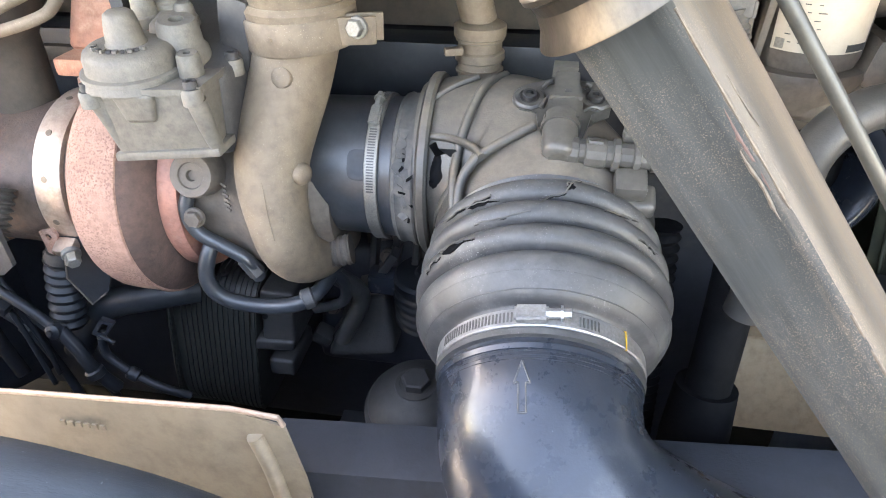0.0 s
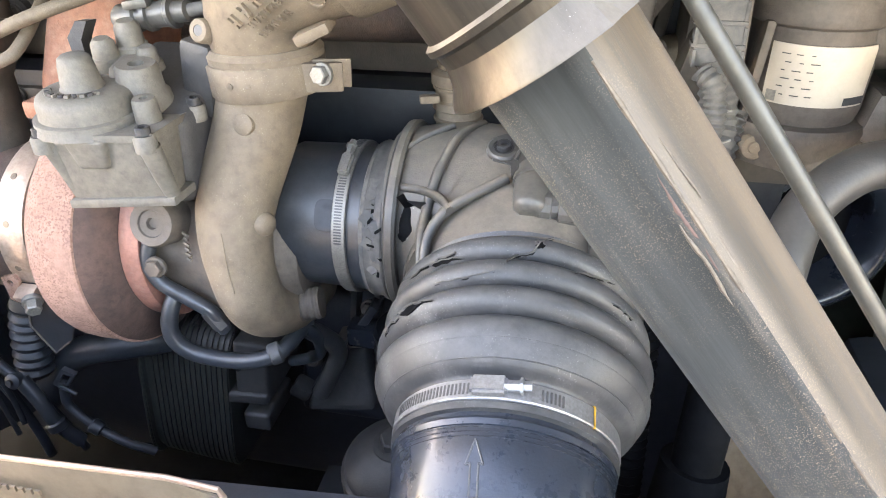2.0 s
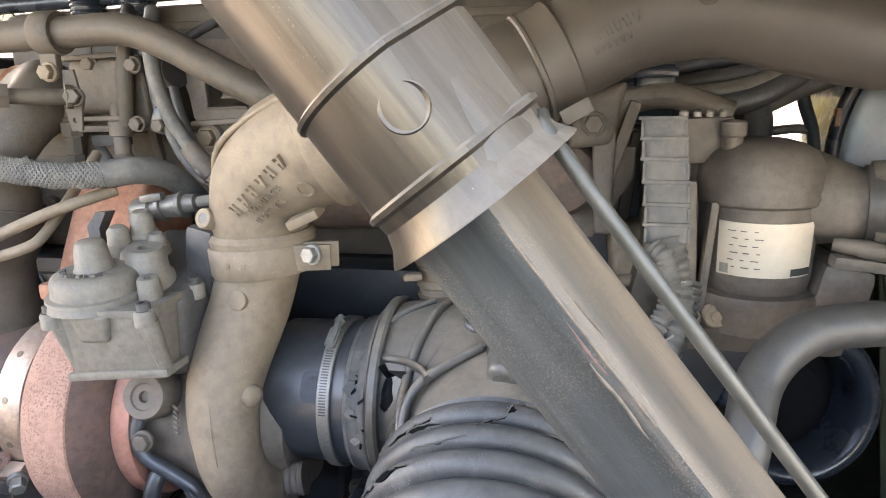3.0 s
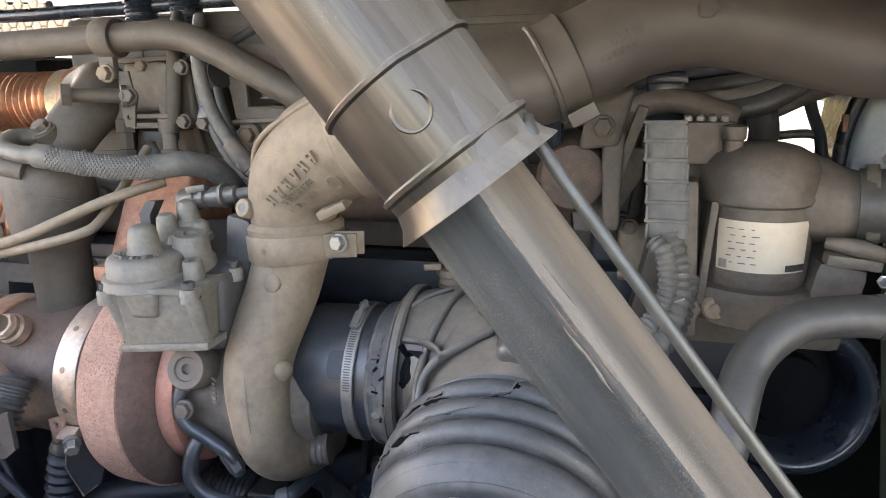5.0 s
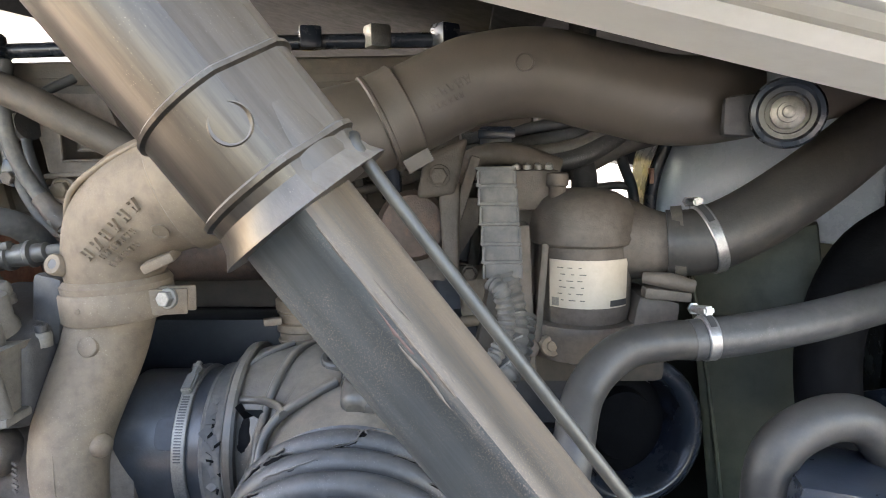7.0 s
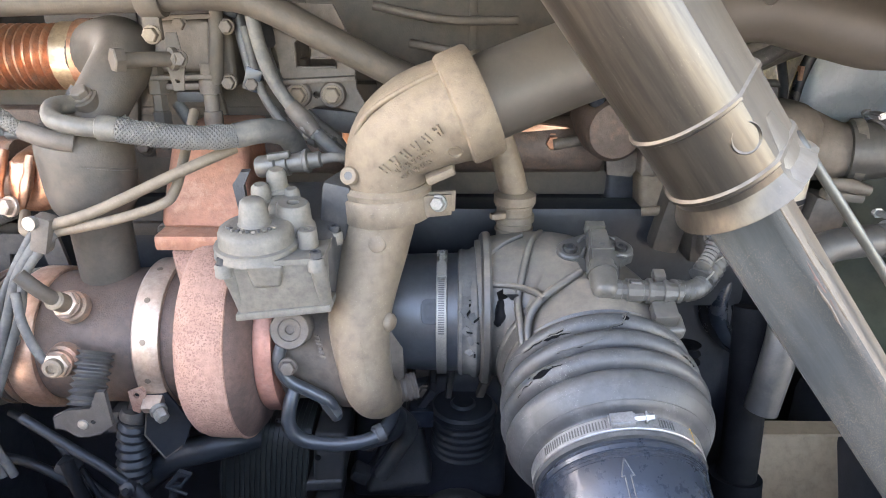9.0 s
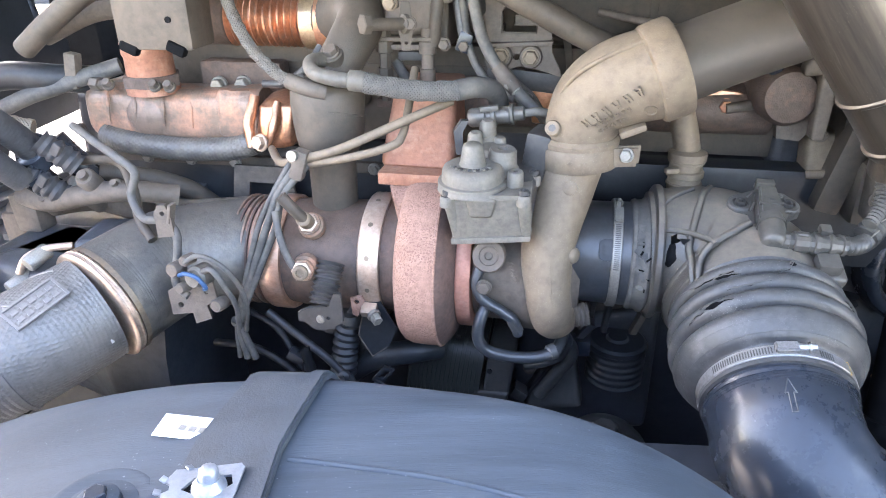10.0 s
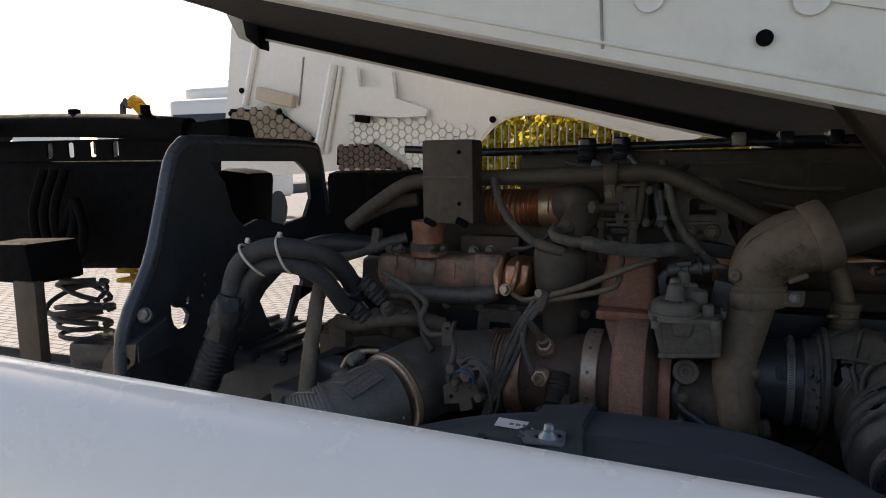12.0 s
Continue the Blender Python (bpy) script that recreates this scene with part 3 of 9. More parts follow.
part("bearing_housing", lathe((0, TY, TZ), X, [(-0.308, 0.07), (-0.305, 0.084), (-0.295, 0.088), (-0.26, 0.088), (-0.24, 0.095), (-0.232, 0.099), (-0.205, 0.1), (-0.195, 0.095), (-0.17, 0.082), (-0.15, 0.07)], 48), CAST_DARK, turbo, "grimy cast bearing housing")
bm = lathe((-0.281, 0.575, 1.262), (0.05, -0.93, 0.36), [(-0.03, 0.024), (0.026, 0.024), (0.03, 0.022), (0.03, 0.014), (0.028, 0.013), (0.028, 0.006), (0.024, 0.005), (0.024, 0.0001)], 28)
part("plug_boss", bm, CAST_DARK, turbo, "round cast boss with socket plug")
vol = [(-0.165, 0.615, 1.425), (-0.181, 0.605, 1.36), (-0.1985, 0.569, 1.285), (-0.1945, 0.553, 1.225), (-0.187, 0.562, 1.178), (-0.180, 0.61, 1.150), (-0.178, 0.67, 1.14)]
part("compressor_outlet", tube(vol, [0.042, 0.0405, 0.0375, 0.0325, 0.0310, 0.033, 0.033], 32, 8), CAST, turbo, "dusty cast compressor outlet pipe")
part("wart", lathe((-0.1615, 0.5545, 1.2796), (0.85, -0.5, 0.05), [(-0.014, 0.0125), (0.0, 0.0115), (0.0035, 0.009), (0.0045, 0.004)], 20), CAST, turbo, angle=80)
part("casting_seam", sweep(bmesh.new(), curve([(-0.1975, 0.5350, 1.2968), (-0.1932, 0.5273, 1.2719), (-0.1908, 0.5226, 1.2504), (-0.1876, 0.5203, 1.2202)], 6), 0.0009, 6), CAST, turbo)
for k in range(6):
    p = Vector((-0.2491, 0.5536, 1.261)).lerp(Vector((-0.2411, 0.5402, 1.2407)), k / 5)
    part("raised_mark", box(p, (0.0085 - 0.002 * (k % 2), 0.0022, 0.0024), (-20, 8, -26), 0.0005), CAST_DARK, turbo)
hex_bolt("housing_bolt", (-0.285, 0.545, 1.224), (0.05, -1, 0.1), 0.009, 0.008, turbo, CAST_DARK)
part("drain_cuff", ribbed([(-0.168, 0.592, 1.160), (-0.148, 0.594, 1.163), (-0.134, 0.597, 1.165)], 0.0165, 0.0018, 0.006, 22), CAST_DARK, turbo, "ribbed drain cuff")
part("casting_knob", lathe((-0.1747, 0.5685, 1.3729), (-0.07, -0.96, 0.27), [(-0.004, 0.0105), (0.0022, 0.0098), (0.0032, 0.0085), (0.0036, 0.002)], 20), CAST, turbo)
part("inlet_snout", lathe((0, 0.66, 1.240), X, [(-0.18, 0.066), (-0.15, 0.070), (-0.1, 0.070)], 40), CAST_DARK, turbo)

# ---- actuator on the turbocharger ----
act = thing("turbo_actuator", (-0.278, 0.56, 1.31), "grey die-cast electric actuator bolted above the turbocharger", "actuator")
bm = hull_box([(-0.324, 0.513, 1.306), (-0.224, 0.517, 1.317), (-0.228, 0.545, 1.320), (-0.320, 0.545, 1.310), (-0.334, 0.505, 1.372), (-0.228, 0.504, 1.379), (-0.226, 0.552, 1.384), (-0.332, 0.56, 1.378)], 0.006, 3)
part("casing", bm, ACTUATOR, act)
part("casing_lip", hull_box([(-0.327, 0.508, 1.304), (-0.221, 0.512, 1.3145), (-0.221, 0.548, 1.3145), (-0.327, 0.548, 1.304), (-0.327, 0.508, 1.313), (-0.221, 0.512, 1.3235), (-0.221, 0.548, 1.3235), (-0.327, 0.548, 1.313)], 0.003), ACTUATOR, act)
bm = hull_box([(-0.301, 0.503, 1.347), (-0.272, 0.503, 1.349), (-0.272, 0.515, 1.349), (-0.301, 0.515, 1.347), (-0.306, 0.497, 1.375), (-0.266, 0.496, 1.377), (-0.266, 0.515, 1.377), (-0.306, 0.515, 1.375)], 0.0045, 3)
part("casing_boss", bm, ACTUATOR, act)
part("top_flange", slab([(-0.058, -0.052), (-0.046, -0.056), (0.046, -0.056), (0.056, -0.05), (0.056, 0.02), (0.04, 0.045), (-0.04, 0.045), (-0.058, 0.03)], pose(-0.280, 0.556, 1.375, 0, -3, 1), 0.006), ACTUATOR, act)
DC = Vector((-0.302, 0.538, 1.384))
bm = lathe(DC, (0, -0.05, 1), [(0, 0.0435), (0.004, 0.0435), (0.0055, 0.0415), (0.008, 0.041), (0.018, 0.0405), (0.0225, 0.0385), (0.0255, 0.034), (0.0265, 0.027), (0.0262, 0.0185), (0.029, 0.0170), (0.046, 0.0145), (0.052, 0.0128), (0.0545, 0.0095), (0.055, 0.002)], 48)
part("dome_cover", bm, ACTUATOR, act)
for k in range(11):
    a = radians(-150 + 12 * k)
    part("raised_mark", box((DC.x + 0.0275 * math.cos(a), DC.y - 0.0015 + 0.0275 * math.sin(a), 1.4105), (0.0040 - 0.0012 * (k % 3 == 1), 0.0062 - 0.002 * (k % 2), 0.0026), (0, 0, math.degrees(a) + 90 + 12 * (k % 2)), 0.0005), DARK_CAST if k % 2 else ACTUATOR, act)
part("dome_ring", lathe(DC + Vector((0, 0, 0.0015)), (0, -0.05, 1), [(0, 0.0465), (0.003, 0.046), (0.0042, 0.0435)], 48), ACTUATOR, act)
part("dome_foot", lathe((-0.302, 0.538, 1.376), (0, 0, 1), [(0, 0.047), (0.008, 0.0455), (0.010, 0.044)], 44), ACTUATOR, act)
part("port", lathe((-0.268, 0.568, 1.386), (0.06, -0.1, 1), [(0, 0.026), (0.012, 0.024), (0.016, 0.0205), (0.036, 0.0185), (0.039, 0.0165), (0.039, 0.0068), (0.030, 0.006), (0.030, 0.0001)], 32), ACTUATOR, act)
part("port_lug", lathe((-0.246, 0.538, 1.381), (0.02, -0.1, 1), [(0, 0.0115), (0.020, 0.0105), (0.023, 0.009), (0.023, 0.0035), (0.017, 0.003), (0.017, 0.0001)], 20), ACTUATOR, act)
part("dome_web", hull_box([(-0.300, 0.556, 1.38), (-0.252, 0.556, 1.38), (-0.258, 0.60, 1.38), (-0.300, 0.60, 1.38), (-0.294, 0.562, 1.421), (-0.262, 0.562, 1.417), (-0.268, 0.594, 1.425), (-0.296, 0.594, 1.428)], 0.006, 3), ACTUATOR, act)
for p in ((-0.232, 0.507, 1.384), (-0.331, 0.506, 1.377), (-0.335, 0.530, 1.384), (-0.224, 0.575, 1.388), (-0.318, 0.588, 1.388)):
    part("screw_boss", lathe(Vector(p) - Vector((0, 0, 0.016)), (0, 0, 1), [(0, 0.0095), (0.012, 0.0095), (0.0145, 0.0082)], 18), ACTUATOR, act)
    cap_screw("screw", Vector(p) - Vector((0, 0, 0.002)), (0, 0, 1), 0.0062, 0.0075, act, DARK_CAST)
for x0, x1, z1 in ((-0.329, -0.319, 1.312), (-0.231, -0.227, 1.322)):
    part("corner_column", tube([(x0, 0.509, 1.371), ((x0 + x1) / 2, 0.5145, 1.345), (x1, 0.520, z1)], [0.0092, 0.0082, 0.0066], 16, 4), ACTUATOR, act)
# Darker than the front casing: dirt plus its shade painted in.
part("rear_casing", hull_box([(-0.318, 0.545, 1.29), (-0.226, 0.545, 1.30), (-0.205, 0.66, 1.29), (-0.318, 0.66, 1.29), (-0.325, 0.548, 1.378), (-0.222, 0.548, 1.383), (-0.205, 0.675, 1.42), (-0.32, 0.675, 1.42)], 0.012, 3), DARK_CAST, act, "rear casing dark with dirt and painted shade")
part("rear_step", box((-0.218, 0.615, 1.405), (0.036, 0.06, 0.07), (0, 8, -14), 0.008), DARK_CAST, act)
part("clip_back", slab([(-0.012, -0.024), (-0.016, 0.008), (-0.006, 0.022), (0.004, 0.022), (-0.004, 0.006), (-0.002, -0.022)], pose(-0.322, 0.594, 1.432, 84, 0, 12), 0.02), DARK_CAST, act)
for p, r, h in (((-0.306, 0.582, 1.414), 0.0115, 0.028), ((-0.292, 0.602, 1.42), 0.0125, 0.034), ((-0.275, 0.598, 1.41), 0.010, 0.022)):
    part("peg", lathe(p, (0.05, -0.15, 1), [(0, r * 1.25), (h * 0.35, r * 1.15), (h * 0.4, r), (h * 0.85, r * 0.9), (h, r * 0.6), (h, 0.0001)], 20), ACTUATOR, act)
PLUG = Vector((0.98, -0.04, 0.14)).normalized()
part("connector_plug", lathe((-0.322, 0.632, 1.446), PLUG, [(0, 0.011), (0.004, 0.0135), (0.024, 0.0135), (0.026, 0.011), (0.033, 0.011), (0.034, 0.0145), (0.039, 0.0145), (0.040, 0.0115), (0.058, 0.0125), (0.060, 0.0145), (0.064, 0.0145), (0.065, 0.010), (0.078, 0.0095), (0.080, 0.006)], 22), SENSOR, act, "dusty round cable plug")
part("plug_latch", box((-0.292, 0.622, 1.463), (0.026, 0.010, 0.008), (0, -8, 0), 0.002), SENSOR, act)
part("plug_lead", tube([(-0.246, 0.629, 1.457), (-0.225, 0.632, 1.459), (-0.205, 0.65, 1.45), (-0.20, 0.69, 1.43)], 0.0062, 12, 5), RUBBER_DUSTY, act)
# ---- charge air elbow and pipe ----
elbow = thing("charge_air_elbow", (-0.165, 0.615, 1.42), "dusty cast elbow with raised foundry lettering above the clamp", "pipe elbow")
el = [(-0.166, 0.615, 1.418), (-0.165, 0.613, 1.45), (-0.15, 0.609, 1.485), (-0.118, 0.6, 1.51), (-0.066, 0.588, 1.528)]
part("elbow_body", tube(el, [0.044, 0.049, 0.054, 0.057, 0.058], 36, 8), CAST, elbow)
ed = Vector((0.9, 0.12, 0.37)).normalized()
part("socket_rim", lathe(Vector((-0.074, 0.59, 1.526)), ed, [(-0.016, 0.056), (-0.014, 0.0605), (-0.010, 0.0625), (0.018, 0.0625), (0.022, 0.0605), (0.022, 0.047)], 56), CAST, elbow)
for p in ((-0.140, 0.606, 1.538), (-0.202, 0.578, 1.451)):
    part("lug", lathe(Vector(p), (-0.2, -0.93, 0.3), [(-0.02, 0.0105), (0.006, 0.0105), (0.008, 0.009), (0.008, 0.0048), (-0.004, 0.0045), (-0.004, 0.0001)], 22), CAST, elbow)
    # Dark disc paints the shade inside the lug's bore.
    part("lug_bore", lathe(Vector(p) + Vector((-0.2, -0.93, 0.3)) * 0.0072, (-0.2, -0.93, 0.3), [(0, 0.0047), (0.0004, 0.0047), (0.0004, 0.0001)], 16), RUBBER, elbow)
part("neck_collar", lathe((-0.166, 0.615, 1.426), (-0.03, 0.0, 1), [(-0.006, 0.046), (-0.005, 0.052), (0.003, 0.053), (0.008, 0.049)], 48), CAST, elbow)
part("casting_ridge", tube([(-0.205, 0.60, 1.47), (-0.18, 0.572, 1.52), (-0.13, 0.562, 1.553), (-0.085, 0.56, 1.572)], 0.0032, 10, 6), CAST, elbow)
part("foot_lug", box((-0.102, 0.578, 1.455), (0.034, 0.024, 0.010), (10, -24, 0), 0.0035), CAST, elbow)
marks((-0.1615, 0.5602, 1.4641), (-0.1032, 0.5375, 1.5105), (-0.15, -0.95, -0.28), 6, 0.0085, 0.0115, 0.0028, CAST, elbow)
marks((-0.148, 0.561, 1.462), (-0.1113, 0.5476, 1.4869), (0.03, -0.86, -0.5), 7, 0.0042, 0.006, 0.0020, CAST, elbow)
marks((-0.1416, 0.5657, 1.4537), (-0.1137, 0.5568, 1.4735), (0.15, -0.78, -0.6), 5, 0.0045, 0.006, 0.0020, CAST, elbow)
part("foundry_mark", lathe((-0.0857, 0.5475, 1.487), (-0.03, -0.82, -0.57), [(-0.004, 0.0085), (0.0025, 0.0085), (0.0025, 0.0068), (0.0005, 0.0065), (0.0005, 0.0001)], 22), CAST, elbow)

band = thing("band_clamp", (-0.167, 0.615, 1.40), "wide dusty steel band clamp with a bolt", "hose clamp")
part("band", lathe((-0.1665, 0.615, 1.408), (-0.06, 0.0, 1), [(-0.015, 0.048), (-0.015, 0.0525), (-0.013, 0.054), (0.013, 0.054), (0.015, 0.0525), (0.015, 0.048)], 56), CAST, band)
part("clamp_ear", box((-0.111, 0.594, 1.411), (0.046, 0.005, 0.026), (0, 2, 22), 0.002), CAST, band)
part("clamp_ear", box((-0.104, 0.606, 1.412), (0.04, 0.005, 0.026), (0, 2, 22), 0.002), CAST, band)
hex_bolt("clamp_bolt", (-0.1045, 0.592, 1.415), (-0.25, -0.95, 0.1), 0.0082, 0.009, band)
for k in range(2):
    part("dimple", lathe((-0.178 + 0.017 * k, 0.562, 1.409), (0, -1, 0), [(-0.003, 0.003), (0.001, 0.0028), (0.0016, 0.001)], 10), CAST, band)

chg = thing("charge_air_pipe", (0.1, 0.64, 1.5), "dusty grey charge air pipe bending towards the cooler", "pipe")
part("straight_pipe", tube([(-0.066, 0.588, 1.529), (0.02, 0.618, 1.559), (0.10, 0.652, 1.582)], 0.0475, 40, 6), PIPE_BROWN, chg)
part("s_bend", tube([(0.098, 0.652, 1.582), (0.139, 0.656, 1.600), (0.17, 0.658, 1.615), (0.20, 0.657, 1.625), (0.26, 0.652, 1.630), (0.33, 0.645, 1.613), (0.40, 0.65, 1.600), (0.5, 0.7, 1.612), (0.65, 0.8, 1.64)], [0.046, 0.0455, 0.045, 0.045, 0.044, 0.044, 0.044, 0.045, 0.047], 40, 8), PIPE_BROWN, chg, "dusty plastic s-shaped pipe")
pd = Vector((0.88, 0.22, 0.42)).normalized()
part("joint_band", lathe((0.112, 0.653, 1.5865), pd, [(-0.016, 0.046), (-0.016, 0.0505), (-0.0145, 0.052), (-0.012, 0.052), (-0.0105, 0.0505), (0.011, 0.0500), (0.013, 0.0512), (0.0155, 0.0512), (0.017, 0.0495), (0.017, 0.045)], 56), PIPE_BROWN, chg)
part("band_ear", box((0.142, 0.612, 1.545), (0.028, 0.006, 0.014), (0, -28, 0), 0.002), PIPE_BROWN, chg)
marks((0.1516, 0.6125, 1.605), (0.1892, 0.6125, 1.6215), (0.08, -0.99, 0.0), 6, 0.0062, 0.009, 0.0012, PIPE_BROWN, chg)
marks((0.157, 0.6135, 1.595), (0.184, 0.6135, 1.6065), (0.08, -0.99, 0.0), 6, 0.0038, 0.0055, 0.0010, PIPE_BROWN, chg)
part("foundry_mark", lathe((0.243, 0.6095, 1.636), (-0.1, -0.98, 0.12), [(-0.004, 0.0095), (0.0016, 0.0092), (0.0016, 0.0076), (0.0002, 0.0072), (0.0002, 0.0001)], 24), PIPE_BROWN, chg)

# ---- intake hose, duct elbow, bellows, intake pipe ----
HY, HZ = 0.66, 1.240
inlet = thing("inlet_hose", (-0.1, HY, HZ), "dark blue-grey compressor inlet hose with a worm clamp", "hose")
part("hose_sleeve", lathe((0, HY, HZ), X, [(-0.175, 0.07), (-0.17, 0.0765), (-0.075, 0.079), (-0.072, 0.08), (-0.066, 0.08)], 56), HOSE_BLUE, inlet)
def pad(x0, a0, wide, span, base, top):
    """A raised pad with soft corners that hugs the hose; a0 and span are degrees round the axis."""
    bm, rings = bmesh.new(), []
    for s, r in ((1.0, base), (0.95, top), (0.62, top), (0.55, top - 0.0008), (0.2, top - 0.0008)):
        ring = []
        for k in range(28):
            c, q = math.cos(2 * math.pi * (k + 0.5) / 28), math.sin(2 * math.pi * (k + 0.5) / 28)
            a = radians(a0 + s * span * math.copysign(abs(q) ** 0.5, q))
            ring.append(bm.verts.new((x0 + s * wide * math.copysign(abs(c) ** 0.5, c), HY + r * math.cos(a), HZ + r * math.sin(a))))
        rings.append(ring)
    for u, v in zip(rings, rings[1:]):
        for k in range(28):
            bm.faces.new((u[k], u[(k + 1) % 28], v[(k + 1) % 28], v[k]))
    bm.faces.new(rings[-1])
    bm.faces.new(rings[0][::-1])
    bmesh.ops.recalc_face_normals(bm, faces=bm.faces[:])
    return bm


part("tab", pad(-0.112, 153, 0.0155, 12, 0.0770, 0.0812), HOSE_DEEP, inlet)
worm_clamp("worm_clamp", (-0.102, HY, HZ), X, 0.0805, 0.0135, 116, inlet, BOLT, "dusty worm-drive clamp", 20)
part("boot_cuff", lathe((0, HY, HZ), X, [(-0.082, 0.079), (-0.080, 0.083), (-0.076, 0.0845), (-0.072, 0.083), (-0.066, 0.0838), (-0.062, 0.087), (-0.058, 0.0875), (-0.054, 0.085), (-0.05, 0.08)], 56), RUBBER_DUSTY, inlet, "cracked dusty rubber cuff")

duct = thing("intake_duct_elbow", (0.03, 0.65, 1.12), "dusty plastic intake elbow with moulded ribs and split rim", "air duct")
dl = [(-0.055, 0.662, 1.246), (-0.01, 0.662, 1.248), (0.035, 0.652, 1.243), (0.068, 0.615, 1.226), (0.08, 0.565, 1.214), (0.08, 0.53, 1.205)]
DUCT_R = [0.089, 0.098, 0.108, 0.113, 0.109, 0.104]
part("duct_body", tube(dl, DUCT_R, 48, 8), DUCT, duct)
part("duct_rim", lathe((0, 0.662, 1.246), X, [(-0.053, 0.08), (-0.053, 0.0965), (-0.05, 0.1005), (-0.043, 0.1015), (-0.04, 0.0995), (-0.04, 0.085)], 56), DUCT, duct)
for track, r in (
    ([(0.026, 0.68, 1.3456), (0.0097, 0.639, 1.3489), (-0.0002, 0.6069, 1.3345), (-0.006, 0.5888, 1.3183), (-0.0105, 0.572, 1.2970), (-0.0095, 0.548, 1.2850), (-0.006, 0.528, 1.262)], 0.0050),
    ([(0.062, 0.578, 1.3354), (0.0421, 0.5663, 1.3279), (0.0251, 0.5572, 1.3197), (0.0095, 0.5491, 1.3090), (-0.001, 0.5376, 1.2920), (-0.002, 0.520, 1.268)], 0.0050),
    ([(-0.045, 0.597, 1.3095), (-0.0171, 0.588, 1.3122), (0.0057, 0.5655, 1.3156), (0.0169, 0.5478, 1.3144)], 0.0042),
    ([(0, 0.66, 1.3500), (-0.025, 0.645, 1.3430), (-0.045, 0.63, 1.3330)], 0.0032),
):
    part("rib", tube(track, r, 10, 6), DUCT, duct)
am = Matrix(((0.9, 0.0, 0.3), (0.3, 0.6, -0.74), (-0.3, -0.72, 0.62))).transposed().to_4x4()
am.translation = (-0.021, 0.583, 1.298)
# No real opening: a sunk black body and slab paint its shade.
part("torn_cavity_shade", crumple(tube([(-0.0265, 0.5985, 1.304), (-0.0285, 0.5885, 1.289), (-0.0295, 0.5815, 1.268), (-0.0320, 0.5775, 1.246)], [0.0045, 0.0112, 0.0120, 0.0055], 16, 6), 0.0022, 0.012, 1), BLACK, duct, "black patch for the dark inside of a torn opening")
part("split", slab([(-0.009, -0.022), (-0.013, 0.004), (-0.010, 0.009), (-0.004, 0.002), (0.002, -0.006), (-0.003, -0.014), (0.0, -0.026)], am, 0.002), BLACK, duct, "black patch for the dark of a split")
am.translation = (-0.014, 0.5795, 1.297)
part("broken_flap", slab([(-0.006, -0.018), (-0.003, 0.0), (0.006, 0.004), (0.008, -0.012)], am @ pose(0, 0, 0.002, 0, 18, 0), 0.002), HOSE_DEEP, duct)
BD = Vector((0.04, -0.950, -0.309)).normalized()
BC = Vector((0.08, 0.534, 1.214))
bel = thing("intake_bellows", (0.08, 0.47, 1.1), "weathered black rubber bellows with cracked folds", "bellows")
prof = [(-0.022, 0.09), (-0.02, 0.1)]
crest = ((0.0, 0.1105), (0.028, 0.1145), (0.0545, 0.116), (0.079, 0.1125))
for k, (s, r) in enumerate(crest):
    w = 0.0135
    for j in range(-5, 6 if k < 3 else 1):
        q = j / 5
        prof.append((s + q * w, r - 0.0155 * (1 - math.sqrt(max(0.0, 1 - (abs(q) * 0.985) ** 2))) / (1 - math.sqrt(1 - 0.985**2))))
prof += [(0.083, 0.112), (0.0875, 0.110), (0.0925, 0.1065), (0.0975, 0.1035), (0.100, 0.1015), (0.1035, 0.0985), (0.1055, 0.0955), (0.1065, 0.0935), (0.108, 0.0895), (0.110, 0.0872), (0.113, 0.0865), (0.1275, 0.0865), (0.1285, 0.088), (0.1335, 0.088), (0.1345, 0.084)]
part("folds", lathe(BC, BD, prof, 96), RUBBER, bel)
for s, r in ((0.0890, 0.1086), (0.0945, 0.1048), (0.1010, 0.1004)):
    part("taper_ring", lathe(BC, BD, [(s - 0.0011, r - 0.0012), (s - 0.0006, r + 0.0004), (s + 0.0005, r + 0.0002), (s + 0.0012, r - 0.0020)], 96), RUBBER, bel)
CRACKS = (
    [(-0.0217, 0.5152, 1.2521), (-0.0036, 0.5034, 1.2752), (0.0071, 0.5001, 1.2857), (0.0199, 0.4968, 1.2945), (0.0397, 0.4932, 1.3016)],
    [(0.0735, 0.4716, 1.3138), (0.0822, 0.492, 1.3093), (0.0936, 0.4938, 1.3119), (0.0981, 0.4996, 1.3172), (0.1078, 0.5231, 1.3096)],
    [(-0.0086, 0.458, 1.2655), (-0.0008, 0.4553, 1.2739), (0.0104, 0.4513, 1.2833), (0.024, 0.4465, 1.2912)],
    [(0.1262, 0.4806, 1.3062), (0.1429, 0.5008, 1.2901), (0.1585, 0.5072, 1.2825)],
    [(0.1564, 0.4782, 1.2831), (0.1674, 0.4824, 1.273), (0.1765, 0.4869, 1.2622)],
    [(0.0212, 0.4685, 1.2902), (0.0447, 0.4656, 1.3008), (0.0672, 0.4665, 1.3093)],
    [(-0.0185, 0.4552, 1.2437), (-0.013, 0.4538, 1.2561), (-0.0051, 0.4515, 1.2668)],
)
